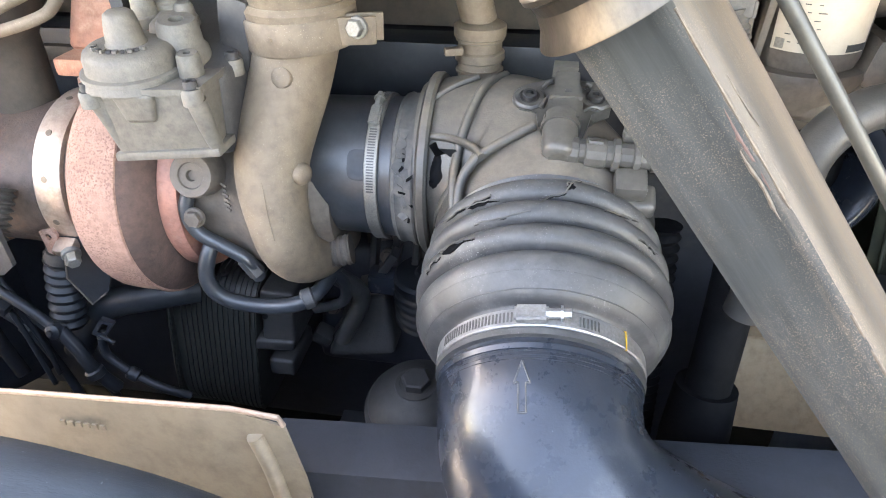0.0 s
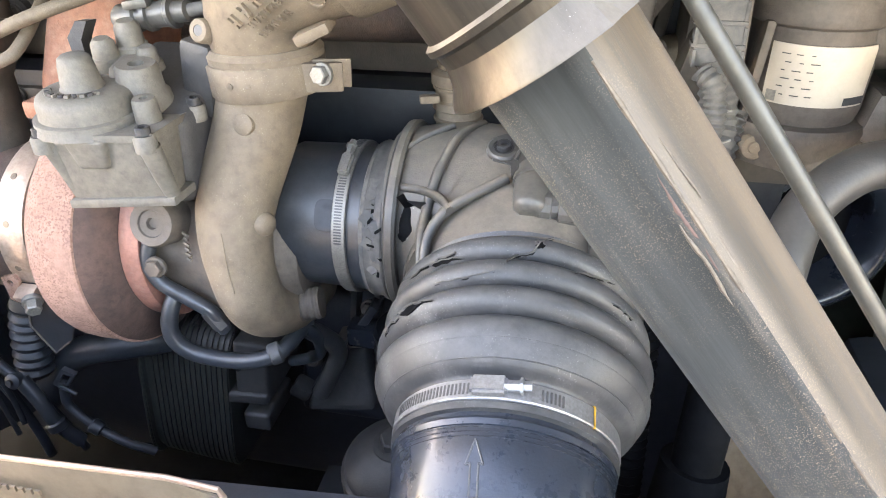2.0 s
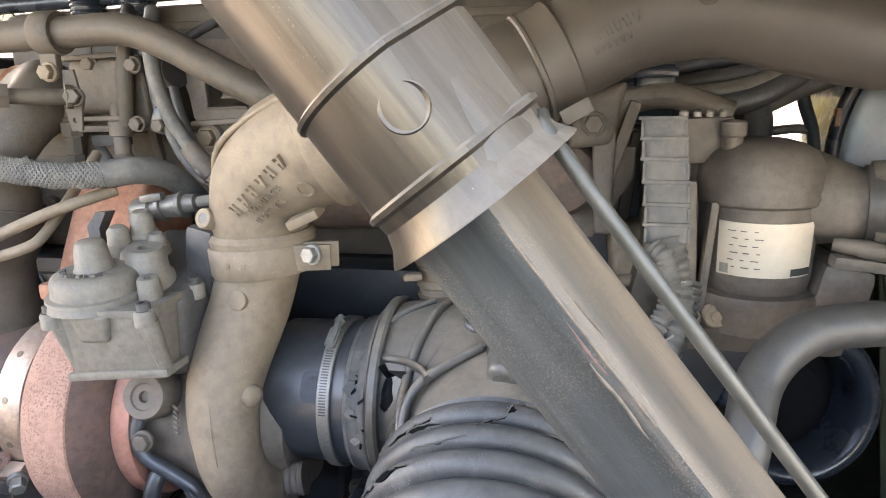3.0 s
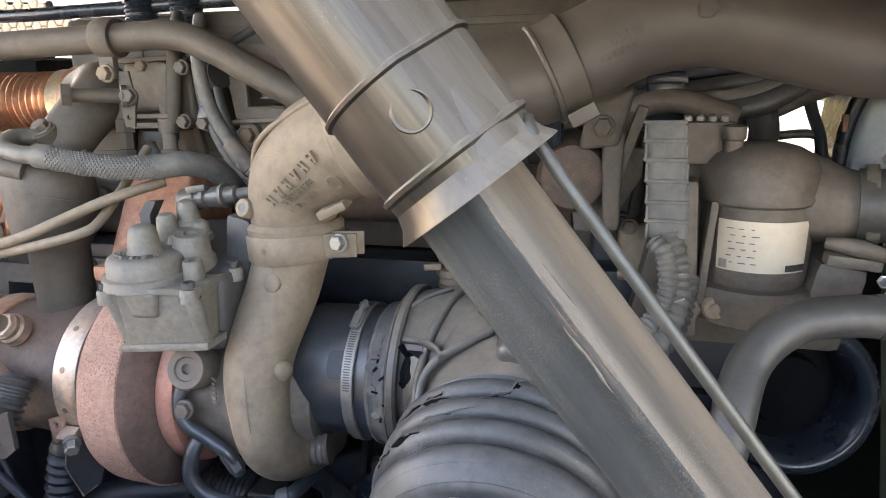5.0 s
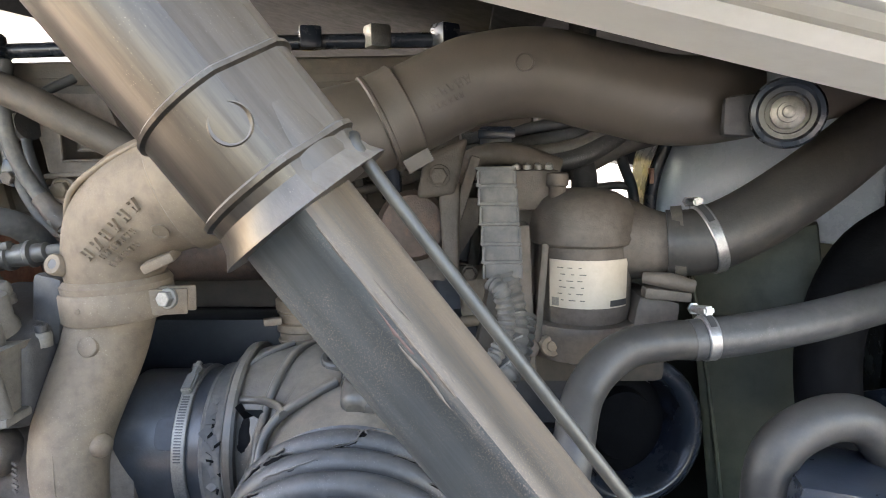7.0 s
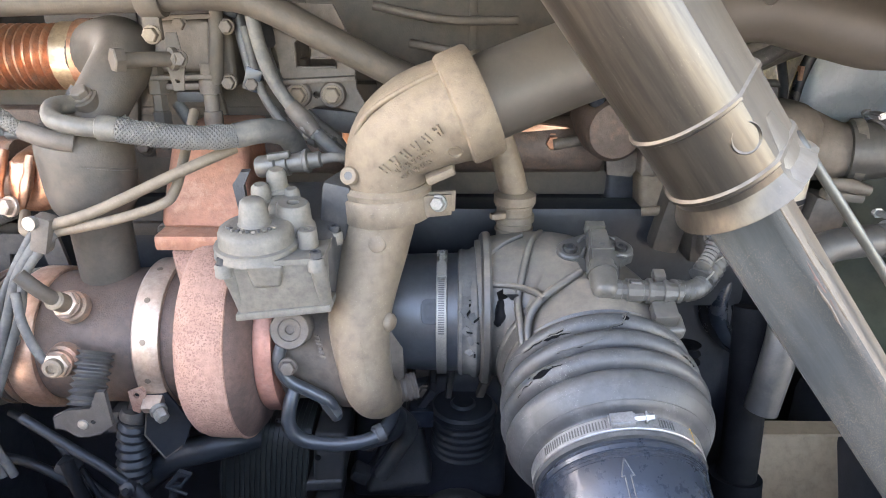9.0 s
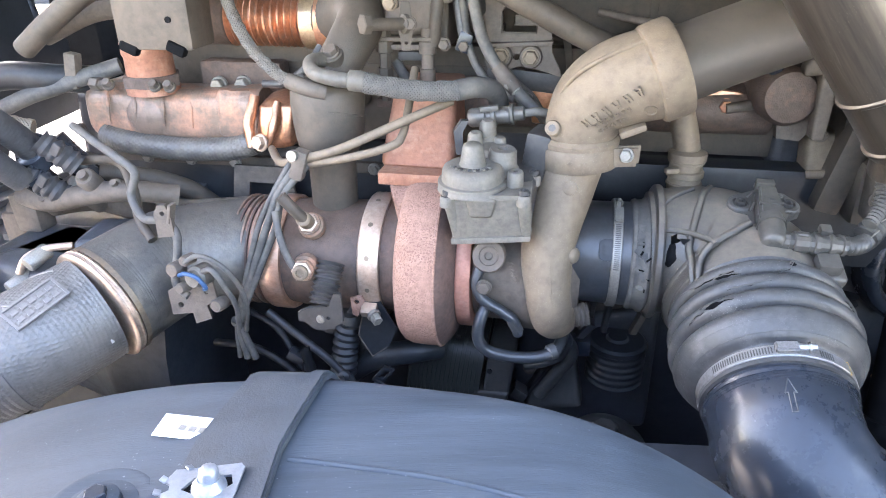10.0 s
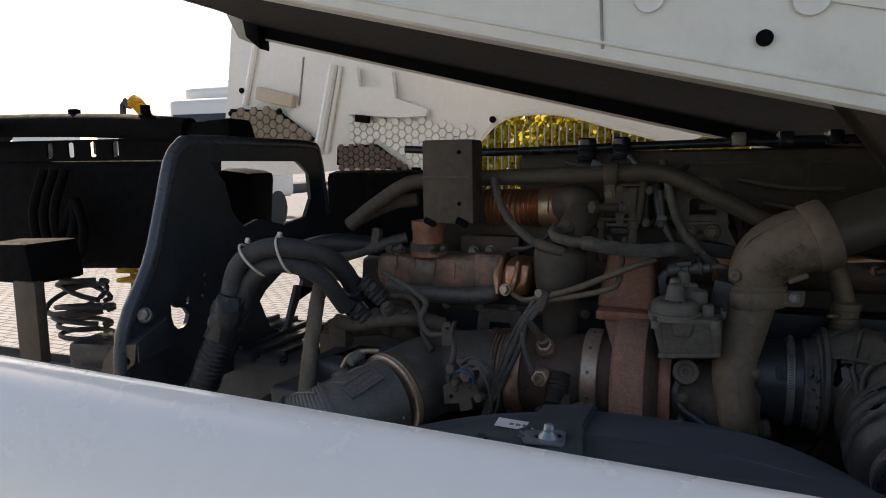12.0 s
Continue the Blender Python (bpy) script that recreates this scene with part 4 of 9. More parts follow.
for k, (c, n, w, h) in enumerate((((0.0215, 0.4970, 1.2955), (-0.36, -0.86, 0.33), 0.0125, 0.0030), ((0.004, 0.4512, 1.277), (-0.66, -0.38, 0.65), 0.0115, 0.0034), ((0.0981, 0.4996, 1.3172), (0.18, -0.42, 0.89), 0.0035, 0.0035))):
    n = Vector(n).normalized()
    run = Vector((0.75, -0.15, 0.6)) if k < 2 else Vector((1, 0, 0))
    run = (run - n * run.dot(n)).normalized()
    tm = Matrix((run, n.cross(run), n)).transposed().to_4x4()
    tm.translation = c
    ring = [(math.cos(a) * w * (1 + 0.25 * math.sin(5 * a + k)), math.sin(a) * h * (1 + 0.35 * math.sin(4 * a + 2 * k))) for a in [2 * math.pi * q / 14 for q in range(14)]]
    # Black slab paints the dark inside of the tear.
    tear = part("tear", slab(ring, tm @ pose(0, 0, -0.0006), 0.0012), BLACK, bel, "black patch for the dark of a torn hole")
    lip = [tm @ Vector((x * 1.03, y * 1.05, 0.0008)) for x, y in ring]
    part("torn_lip", sweep(bmesh.new(), lip[:9], [0.0002] + [0.0009] * 7 + [0.0002], 6), RUBBER_DUSTY, tear)
for k, track in enumerate(CRACKS):
    pts = []
    for a, b in zip(track, track[1:]):
        for j in range(4):
            p = Vector(a).lerp(Vector(b), j / 4)
            pts.append(p + noise.noise_vector(p * 300) * 0.0016)
    pts.append(Vector(track[-1]))
    wide = 0.0012 if k in (0, 2) else 0.0007
    # Black line paints the shade within the crack.
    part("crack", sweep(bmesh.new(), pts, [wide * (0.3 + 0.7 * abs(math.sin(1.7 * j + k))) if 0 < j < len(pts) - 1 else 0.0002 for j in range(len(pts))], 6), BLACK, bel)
    part("crack_lip", sweep(bmesh.new(), [p + Vector((0, -0.0008, 0.0024)) for p in pts], [0.0007 if 0 < j < len(pts) - 1 else 0.0002 for j in range(len(pts))], 6), RUBBER_DUSTY, bel)
for c in ((-0.069, 0.609, 1.305), (-0.0693, 0.593, 1.290), (-0.062, 0.58, 1.272), (-0.0716, 0.578, 1.256), (-0.064, 0.576, 1.245), (-0.07, 0.60, 1.297), (-0.066, 0.577, 1.228), (-0.072, 0.585, 1.278)):
    p = Vector(c)
    am = Matrix(((1, 0, 0), (0, 0.5, 0.85), (-0.1, -0.85, 0.5))).transposed().to_4x4()
    am.translation = p
    sz = 0.006 + 0.003 * abs(noise.noise(p * 90))
    part("torn_flake", slab([(-sz, -sz * 0.6), (-sz * 0.4, sz), (sz * 0.7, sz * 0.7), (sz, -sz * 0.8)], am @ pose(0, 0, 0, 14, 10, 40 * p.z * 100), 0.0016), RUBBER_DUSTY, inlet)
    # Black sliver paints the shade between torn flakes.
    part("torn_gap", slab([(-sz * 0.9, -sz), (-sz * 0.8, -sz * 0.2), (sz * 0.6, -sz * 0.1), (sz * 0.9, -sz * 0.9)], am @ pose(0.004, -0.004, 0.0006, 0, 0, 30 * p.z * 100) @ Matrix.Diagonal((0.8, 0.45, 1, 1)), 0.001), BLACK, inlet)
part("paint_mark", lathe(BC + BD * 0.119, BD, [(-0.008, 0.0882), (-0.008, 0.0896), (0.009, 0.0896), (0.009, 0.0882)], 2, arc=(44.5, 45.6)), YELLOW, bel, "yellow paint mark")
worm_clamp("worm_clamp", BC + BD * 0.119, BD, 0.0868, 0.0155, 97, bel, ZINC, "bright zinc worm-drive clamp")

pipe = thing("intake_pipe", (0.1, 0.35, 0.95), "smooth black plastic intake pipe with a moulded arrow", "air pipe")
pp = [BC + BD * 0.11, BC + BD * 0.15, (0.095, 0.357, 1.143), (0.125, 0.332, 1.11), (0.18, 0.317, 1.08), (0.26, 0.307, 1.05), (0.38, 0.3, 1.02), (0.5, 0.3, 0.95)]
part("pipe_body", tube(pp, [0.0832, 0.0835, 0.0838, 0.086, 0.088, 0.088, 0.088, 0.088], 56, 8), PLASTIC, pipe)
part("pipe_lip", lathe(BC + BD * 0.138, BD, [(0, 0.081), (0, 0.0855), (0.002, 0.0865), (0.006, 0.0855), (0.007, 0.082)], 64), PLASTIC, pipe)
for q, r in ((0.1455, 0.0845), (0.1485, 0.0844), (0.152, 0.0843)):
    part("mould_line", lathe(BC + BD * q, BD, [(-0.0008, 0.082), (-0.0004, r), (0.0004, r), (0.0008, 0.082)], 64), PLASTIC, pipe)
az = Vector((-0.12, -0.5, 0.86)).normalized()
ay = Vector((-0.0034, 0.0317, 0.0185)).normalized()
am = Matrix((ay.cross(az), ay, az)).transposed().to_4x4()
am.translation = Vector((0.0725, 0.3425, 1.2372)) - az * 0.006
arrow = [(0.0, 0.020), (0.006, 0.003), (0.0027, 0.004), (0.0027, -0.018), (-0.0027, -0.018), (-0.0027, 0.004), (-0.006, 0.003)]
part("moulded_arrow", slab(arrow, am, 0.004), PLASTIC, pipe)
loop = [am @ Vector((x, y, 0.0038)) for x, y in arrow + arrow[:1]]
for a, b in zip(loop, loop[1:]):
    part("arrow_edge", tube([a, b], 0.0008, 6, 1), RUBBER, pipe)

# ---- strut across the view ----
SD = Vector((0.605, 0.02, -0.795)).normalized()
SQ = Vector((0.0905, 0.297, 1.5685))
strut = thing("cab_tilt_strut", SQ + SD * 0.6, "scratched grey steel cab tilt strut with a flared sleeve", "strut")


def soft_square(a):
    c, s = abs(math.cos(a)), abs(math.sin(a))
    return 1.0 / (c**7 + s**7) ** (1 / 7)


def sleeve_shape(a):
    b = math.degrees(a)
    if 16.8 <= b <= 67.6:
        return math.cos(radians(25.3125)) / math.cos(radians(b - 42.1875))
    return 1.0


SU = Vector((0.795, 0, 0.605))
SQ = SQ - SU * 0.0115
IQ = SQ - SU * 0.006
part("inner_tube", sweep(bmesh.new(), [IQ + SD * s for s in (-0.05, 0.03, 0.3, 0.62)], 0.0255, 48, soft_square, (0.737, -0.375, 0.561)), TUBE_STEEL, strut, "grey painted tube with scratches and road dust")
sl = [(-0.62, 0.0425), (-0.03, 0.0425), (-0.0268, 0.0428), (-0.0255, 0.0448), (-0.0235, 0.0448), (-0.0222, 0.0428), (0.0215, 0.0428), (0.0228, 0.045), (0.0252, 0.045), (0.0268, 0.043), (0.032, 0.0425), (0.039, 0.0448), (0.045, 0.0492), (0.0458, 0.0495), (0.0458, 0.0475), (0.035, 0.041), (0.0, 0.039)]
bm = sweep(bmesh.new(), [SQ + SD * s for s, _ in sl], [r for _, r in sl], 64, sleeve_shape, (0.795, 0, 0.605))
part("outer_sleeve", bm, SLEEVE, strut, "bare metal sleeve with pressed beads and flared mouth", 23)
part("sleeve_dimple", lathe((0.0868, 0.2562, 1.567), (0.13, -0.98, 0.13), [(-0.004, 0.0104), (0.0008, 0.0102), (0.0014, 0.0096), (0.0008, 0.0086), (-0.0006, 0.006), (-0.0008, 0.0001)], 32), SLEEVE, strut)
scr = [(0.1356, 0.2684, 1.4971), (0.1806, 0.2701, 1.4424)]
CORNER = (Vector((0, -1, -0.02)) * 0.92 + Vector((0.795, 0, 0.605)) * 0.39) * 0.0322
RIDGE_OUT = CORNER.normalized()
RIDGE_SIDE = SD.cross(RIDGE_OUT)
s_top, s_end = (Vector(scr[0]) - IQ).dot(SD), (Vector(scr[1]) - IQ).dot(SD)
for side, a, b, w, mat, label in ((0.0, 0.0, 1.0, 0.0030, WORN, "paint worn through to bright primer"), (0.0030, 0.22, 0.90, 0.0021, RUST_FLANK, "rusty scratch"), (-0.0030, 0.35, 1.06, 0.0022, WORN, ""), (0.0052, 0.55, 1.12, 0.0012, WORN, ""), (-0.0055, 0.1, 0.5, 0.0010, WORN, "")):
    run = [s_top + (s_end - s_top) * (a + (b - a) * k / 16) for k in range(17)]
    width = [w * (0.35 + 0.65 * abs(noise.noise(Vector((k * 0.55, side * 900, 0)))) ** 0.5) * min(1.0, 0.25 + k / 4, 0.25 + (16 - k) / 4) for k in range(17)]
    part("scratch", sweep(bmesh.new(), [IQ + CORNER + SD * s + RIDGE_SIDE * (side + 0.0012 * noise.noise(Vector((s * 60, side * 500, 3)))) - RIDGE_OUT * (q * 0.90 + abs(side) * 0.16) for s, q in zip(run, width)], width, 10), mat, strut, label)
for s0, s1, w in ((0.055, 0.16, 0.0013), (0.23, 0.36, 0.0011), (0.38, 0.6, 0.0009)):
    # Pale strip on the ridge paints its highlight together with rubbed paint.
    part("pale_edge", sweep(bmesh.new(), [IQ + CORNER + SD * (s0 + (s1 - s0) * k / 12) for k in range(13)], [w * (0.25 + 0.75 * abs(math.sin(2.1 * k + 9 * s0))) for k in range(13)], 8), WORN, strut, "rubbed paint and painted highlight along the edge")
rod = thing("thin_rod", (0.25, 0.275, 1.38), "thin grey steel rod beside the strut", "rod")
part("rod_bar", tube([(0.134, 0.292, 1.562), (0.142, 0.284, 1.549), (0.2, 0.272, 1.473), (0.26, 0.27, 1.394), (0.315, 0.27, 1.322)], 0.0034, 12, 4), ROD, rod)
part("rod_eye", lathe((0.322, 0.27, 1.312), (0.1, -1, 0.1), [(-0.006, 0.0145), (-0.004, 0.016), (0.004, 0.016), (0.006, 0.0145), (0.006, 0.006), (-0.006, 0.006)], 28), ZINC, rod)

# ---- lower part of the bay: plate, rail, cooler, filters ----
plate = thing("heat_plate", (-0.33, 0.36, 1.0), "tan metal heat plate with a folded stiffening lip", "heat shield")
pm = Matrix.Translation((0, 0.352, 0)) @ pose(0, 0, 0, 90, 0, 0)
outline = [(-0.60, 0.90), (-0.60, 1.09), (-0.566, 1.121), (-0.536, 1.135), (-0.172, 1.160), (-0.124, 1.147), (-0.113, 1.08), (-0.1, 0.9)]
part("sheet", slab(outline, pm, -0.0025), TAN, plate)
part("edge_fold", tube([(-0.537, 0.353, 1.135), (-0.172, 0.353, 1.161), (-0.125, 0.353, 1.148)], 0.0026, 8, 2), STEEL_TAN, plate, "bright folded edge")
part("stiffener", tube([(-0.152, 0.35, 1.134), (-0.142, 0.35, 1.08), (-0.128, 0.35, 0.93)], 0.0075, 10, 4), TAN, plate)
for k in range(6):
    part("stamp", box((-0.34 + 0.008 * k, 0.349, 1.118), (0.005, 0.002, 0.006), (0, 0, 0), 0), TAN, plate)
rail = thing("truck_chassis", (-0.4, 0.47, 0), "dark painted steel truck chassis carrying engine and cab", "chassis")
part("far_rail", box((0.1, 1.78, 0.955), (3.2, 0.07, 0.29), (0, 0, 0), 0.01), FRAME, rail)
part("engine_crossmember", box((-0.2, 1.12, 0.60), (0.12, 1.4, 0.10), (0, 0, 0), 0.01), FRAME, rail)
part("gearbox_crossmember", box((-1.35, 1.12, 0.85), (0.12, 1.4, 0.10), (0, 0, 0), 0.01), FRAME, rail)
for dy in (-0.12, 2.35):
    part("front_wheel", lathe((-0.42, dy, 0.51), (0, 1, 0), [(-0.15, 0.28), (-0.16, 0.47), (-0.13, 0.51), (0.13, 0.51), (0.16, 0.47), (0.15, 0.28)], 48), RUBBER, rail)
part("axle", box((-0.42, 1.12, 0.51), (0.12, 2.4, 0.14), (0, 0, 0), 0.02), FRAME, rail)
part("fender_bracket", box((-0.75, 0.30, 1.02), (0.05, 0.34, 0.03), (0, 0, 0), 0.004), FRAME, rail)
part("fender_post", box((-0.75, 0.15, 1.10), (0.05, 0.03, 0.2), (0, 0, 0), 0.004), FRAME, rail)
part("plate_bracket", box((-0.4, 0.395, 1.0), (0.05, 0.09, 0.05), (0, 0, 0), 0.004), FRAME, rail)
part("panel_bracket", box((-1.1, -0.05, 0.95), (0.05, 1.1, 0.05), (0, 0, 0), 0.004), FRAME, rail)
part("rail_web", box((0.1, 0.402, 0.957), (3.2, 0.066, 0.26), (0, -5.5, 0), 0.006), FRAME, rail)
part("under_tray", box((-0.3, 1.0, 0.585), (3.0, 1.15, 0.012), (0, 0, 0), 0.004), BLACK, rail)
part("tray_side", box((-0.3, 0.435, 0.72), (3.0, 0.012, 0.28), (0, 0, 0), 0.004), FRAME, rail)

COOLER = material("dark olive cooler paint", (0.030, 0.033, 0.030), (0.020, 0.023, 0.022), 0.42, 0.0, 14, 400, 0.08, dust=(0.06, 0.06, 0.055), dust_at=(0.55, 0.9))
cooler = thing("oil_cooler", (-0.36, 0.70, 0.84), "dark finned plate oil cooler below the turbocharger", "oil cooler")
KM = pose(-0.369, 0.712, 0.932, 0, 7, 0) @ Matrix(((0, 0, 1, 0), (1, 0, 0, 0), (0, 1, 0, 0), (0, 0, 0, 1)))


def cooler_plate(half_y, half_z):
    """Outline of one pressed plate: a soft rectangle."""
    return [(half_y * math.copysign(abs(math.cos(a)) ** 0.5, math.cos(a)), half_z * math.copysign(abs(math.sin(a)) ** 0.42, math.sin(a))) for a in [2 * math.pi * (k + 0.5) / 36 for k in range(36)]]


part("core", slab(cooler_plate(0.070, 0.128), KM @ Matrix.Translation((0, 0, -0.060)), 0.122), COOLER, cooler)
for k in range(15):
    part("fin", slab(cooler_plate(0.0728, 0.1305), KM @ Matrix.Translation((0, 0, -0.050 + 0.0076 * k)), 0.0042), COOLER, cooler)
part("end_cover", slab(cooler_plate(0.078, 0.134), KM @ Matrix.Translation((0, 0, -0.0635)), 0.005), COOLER, cooler)
part("cover_rim", sweep(bmesh.new(), [KM @ Vector((x, y, -0.0615)) for x, y in cooler_plate(0.0785, 0.1345)], 0.0022, 6), COOLER, cooler)
part("mount_block", hull_box([(-0.297, 0.645, 0.945), (-0.252, 0.650, 0.945), (-0.252, 0.76, 0.945), (-0.297, 0.76, 0.945), (-0.287, 0.645, 1.050), (-0.240, 0.650, 1.045), (-0.240, 0.76, 1.045), (-0.287, 0.76, 1.050)], 0.007, 3), DARK_CAST, cooler)
part("mount_foot", hull_box([(-0.312, 0.640, 0.945), (-0.252, 0.645, 0.945), (-0.252, 0.74, 0.945), (-0.312, 0.74, 0.945), (-0.312, 0.640, 0.966), (-0.250, 0.645, 0.964), (-0.250, 0.74, 0.964), (-0.312, 0.74, 0.966)], 0.006, 3), DARK_CAST, cooler)
part("mount_foot", hull_box([(-0.300, 0.655, 0.885), (-0.262, 0.655, 0.885), (-0.262, 0.74, 0.885), (-0.300, 0.74, 0.885), (-0.300, 0.655, 0.915), (-0.262, 0.655, 0.915), (-0.262, 0.74, 0.915), (-0.300, 0.74, 0.915)], 0.006, 3), DARK_CAST, cooler)
# Black disc paints the bore's dark inside.
part("mount_bore", lathe((-0.284, 0.6435, 1.008), (0, -1, 0.1), [(0, 0.0045), (0.0012, 0.0045), (0.0012, 0.0001)], 12), BLACK, cooler)
hex_bolt("top_stud", (-0.340, 0.66, 1.062), (0.1, -0.2, 1), 0.004, 0.006, cooler, DARK_CAST)
oilf = thing("oil_filter_housing", (-0.08, 0.665, 0.75), "dark oil filter housing with a hexagon cap", "oil filter")
part("housing", lathe((-0.080, 0.668, 0.76), (0, -0.08, 1), [(0, 0.078), (0.088, 0.080), (0.094, 0.079), (0.098, 0.074), (0.106, 0.0735), (0.110, 0.070), (0.124, 0.060), (0.133, 0.044), (0.138, 0.030), (0.140, 0.028), (0.140, 0.001)], 48), DARK_CAST, oilf)
part("cap_ring", lathe((-0.081, 0.657, 0.896), (0, -0.08, 1), [(0, 0.031), (0.004, 0.030), (0.005, 0.024), (0.003, 0.0225), (0.003, 0.001)], 36), DARK_CAST, oilf)
hex_bolt("hex_cap", (-0.081, 0.657, 0.897), (0, -0.08, 1), 0.021, 0.016, oilf, DARK_CAST)
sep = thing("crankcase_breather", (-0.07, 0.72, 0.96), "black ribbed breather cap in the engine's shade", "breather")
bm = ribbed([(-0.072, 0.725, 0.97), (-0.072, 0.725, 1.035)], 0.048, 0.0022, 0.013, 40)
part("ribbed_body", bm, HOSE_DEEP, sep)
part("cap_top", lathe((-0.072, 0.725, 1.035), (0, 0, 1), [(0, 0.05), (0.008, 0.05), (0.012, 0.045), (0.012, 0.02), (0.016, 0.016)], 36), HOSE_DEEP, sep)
part("bracket", box((-0.135, 0.72, 1.03), (0.04, 0.03, 0.03), (0, 0, 0), 0.004), PLASTIC, sep)
brk = thing("support_bracket", (-0.06, 0.74, 1.1), "dark cast support bracket below the inlet hose", "bracket")
part("bracket_plate", slab([(-0.17, 1.0), (-0.17, 1.16), (0.02, 1.165), (0.05, 1.12), (0.0, 1.08), (-0.02, 1.0)], Matrix.Translation((0, 0.77, 0)) @ pose(0, 0, 0, 90, 0, 0), -0.012, holes=((-0.085, 1.128, 0.009),)), CAST_DARK, brk)
part("bracket_rib", box((-0.03, 0.755, 1.09), (0.012, 0.03, 0.13), (0, 20, 0), 0.003), CAST_DARK, brk)

sump = thing("oil_pump_casing", (-0.15, 0.8, 0.95), "dark cast casing and brackets low on the engine", "casing")
part("casting", hull_box([(-0.26, 0.74, 0.84), (0.0, 0.74, 0.84), (0.0, 0.84, 0.84), (-0.26, 0.84, 0.84), (-0.24, 0.76, 1.04), (0.0, 0.76, 1.10), (0.0, 0.84, 1.10), (-0.24, 0.84, 1.04)], 0.02, 3), BLOCK, sump)
part("web", box((-0.17, 0.735, 0.99), (0.012, 0.04, 0.2), (0, 32, 0), 0.003), BLOCK, sump)
part("web", box((-0.11, 0.735, 1.02), (0.14, 0.04, 0.012), (0, -14, 0), 0.003), CAST_DARK, sump)
part("pad", hull_box([(-0.230, 0.70, 0.885), (-0.120, 0.70, 0.905), (-0.120, 0.79, 0.905), (-0.230, 0.79, 0.885), (-0.195, 0.73, 0.985), (-0.138, 0.73, 0.995), (-0.138, 0.79, 0.995), (-0.195, 0.79, 0.985)], 0.014, 4), DARK_CAST, sump)
part("side_lug", box((-0.236, 0.72, 0.915), (0.030, 0.03, 0.022), (0, 30, 0), 0.006), DARK_CAST, sump)
for x in (-0.150, -0.118, -0.090):
    part("wall_rib", box((x, 0.752, 1.095), (0.010, 0.03, 0.15), (0, 6, 0), 0.004), DARK_CAST, sump)
part("return_bend", tube([(-0.172, 0.60, 1.13), (-0.158, 0.62, 1.10), (-0.168, 0.65, 1.05), (-0.19, 0.67, 1.02), (-0.225, 0.68, 1.00)], 0.0075, 14, 6), HOSE_BLUE, sump)
for p in ((-0.22, 0.735, 0.96), (-0.19, 0.73, 0.90), (-0.03, 0.735, 1.03), (-0.13, 0.735, 1.06)):
    hex_bolt("casing_bolt", p, (0, -1, 0.2), 0.010, 0.010, sump, CAST_DARK)
part("oil_pipe", tube([(-0.17, 0.62, 1.11), (-0.15, 0.66, 1.05), (-0.175, 0.69, 0.98), (-0.2, 0.70, 0.93)], 0.012, 14, 5), RUBBER, sump)
arm = thing("turbine_stay", (-0.47, 0.56, 1.10), "dark bent steel stay plate below the turbine", "bracket")
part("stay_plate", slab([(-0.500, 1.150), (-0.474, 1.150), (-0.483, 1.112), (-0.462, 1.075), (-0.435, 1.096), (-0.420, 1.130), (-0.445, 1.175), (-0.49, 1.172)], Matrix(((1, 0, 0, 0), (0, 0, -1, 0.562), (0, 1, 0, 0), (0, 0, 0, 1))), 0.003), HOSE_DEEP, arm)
part("plate_edge", tube([(-0.474, 0.558, 1.150), (-0.483, 0.558, 1.112), (-0.462, 0.558, 1.075), (-0.437, 0.558, 1.095)], 0.0012, 6, 1), CAST_DARK, arm, "pale edge of the plate")
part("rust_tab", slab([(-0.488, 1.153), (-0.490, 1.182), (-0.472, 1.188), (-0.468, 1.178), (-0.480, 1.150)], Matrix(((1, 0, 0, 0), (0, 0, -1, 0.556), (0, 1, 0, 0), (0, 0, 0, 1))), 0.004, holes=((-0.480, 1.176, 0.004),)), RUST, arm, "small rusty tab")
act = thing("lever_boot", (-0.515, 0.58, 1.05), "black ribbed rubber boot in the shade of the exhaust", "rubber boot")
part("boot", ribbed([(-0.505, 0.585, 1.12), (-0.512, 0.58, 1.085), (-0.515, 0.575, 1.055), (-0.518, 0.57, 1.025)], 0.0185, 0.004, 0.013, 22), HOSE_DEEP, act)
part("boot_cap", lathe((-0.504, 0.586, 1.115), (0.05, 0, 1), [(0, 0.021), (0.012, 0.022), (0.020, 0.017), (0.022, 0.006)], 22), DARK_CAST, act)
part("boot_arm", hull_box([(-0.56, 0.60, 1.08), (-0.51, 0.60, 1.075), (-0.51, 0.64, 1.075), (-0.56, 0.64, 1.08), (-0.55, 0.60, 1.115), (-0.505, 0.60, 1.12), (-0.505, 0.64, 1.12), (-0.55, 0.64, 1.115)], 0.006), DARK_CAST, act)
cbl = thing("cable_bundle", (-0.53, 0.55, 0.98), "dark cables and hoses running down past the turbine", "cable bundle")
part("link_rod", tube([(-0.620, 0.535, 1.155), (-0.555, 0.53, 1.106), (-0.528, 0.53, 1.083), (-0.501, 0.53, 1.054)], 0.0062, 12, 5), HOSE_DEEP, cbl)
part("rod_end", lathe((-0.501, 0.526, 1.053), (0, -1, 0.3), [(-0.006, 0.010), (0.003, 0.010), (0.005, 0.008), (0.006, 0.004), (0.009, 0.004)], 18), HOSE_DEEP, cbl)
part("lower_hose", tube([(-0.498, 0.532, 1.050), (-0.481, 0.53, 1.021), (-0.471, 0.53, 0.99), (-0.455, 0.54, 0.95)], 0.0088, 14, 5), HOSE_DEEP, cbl)
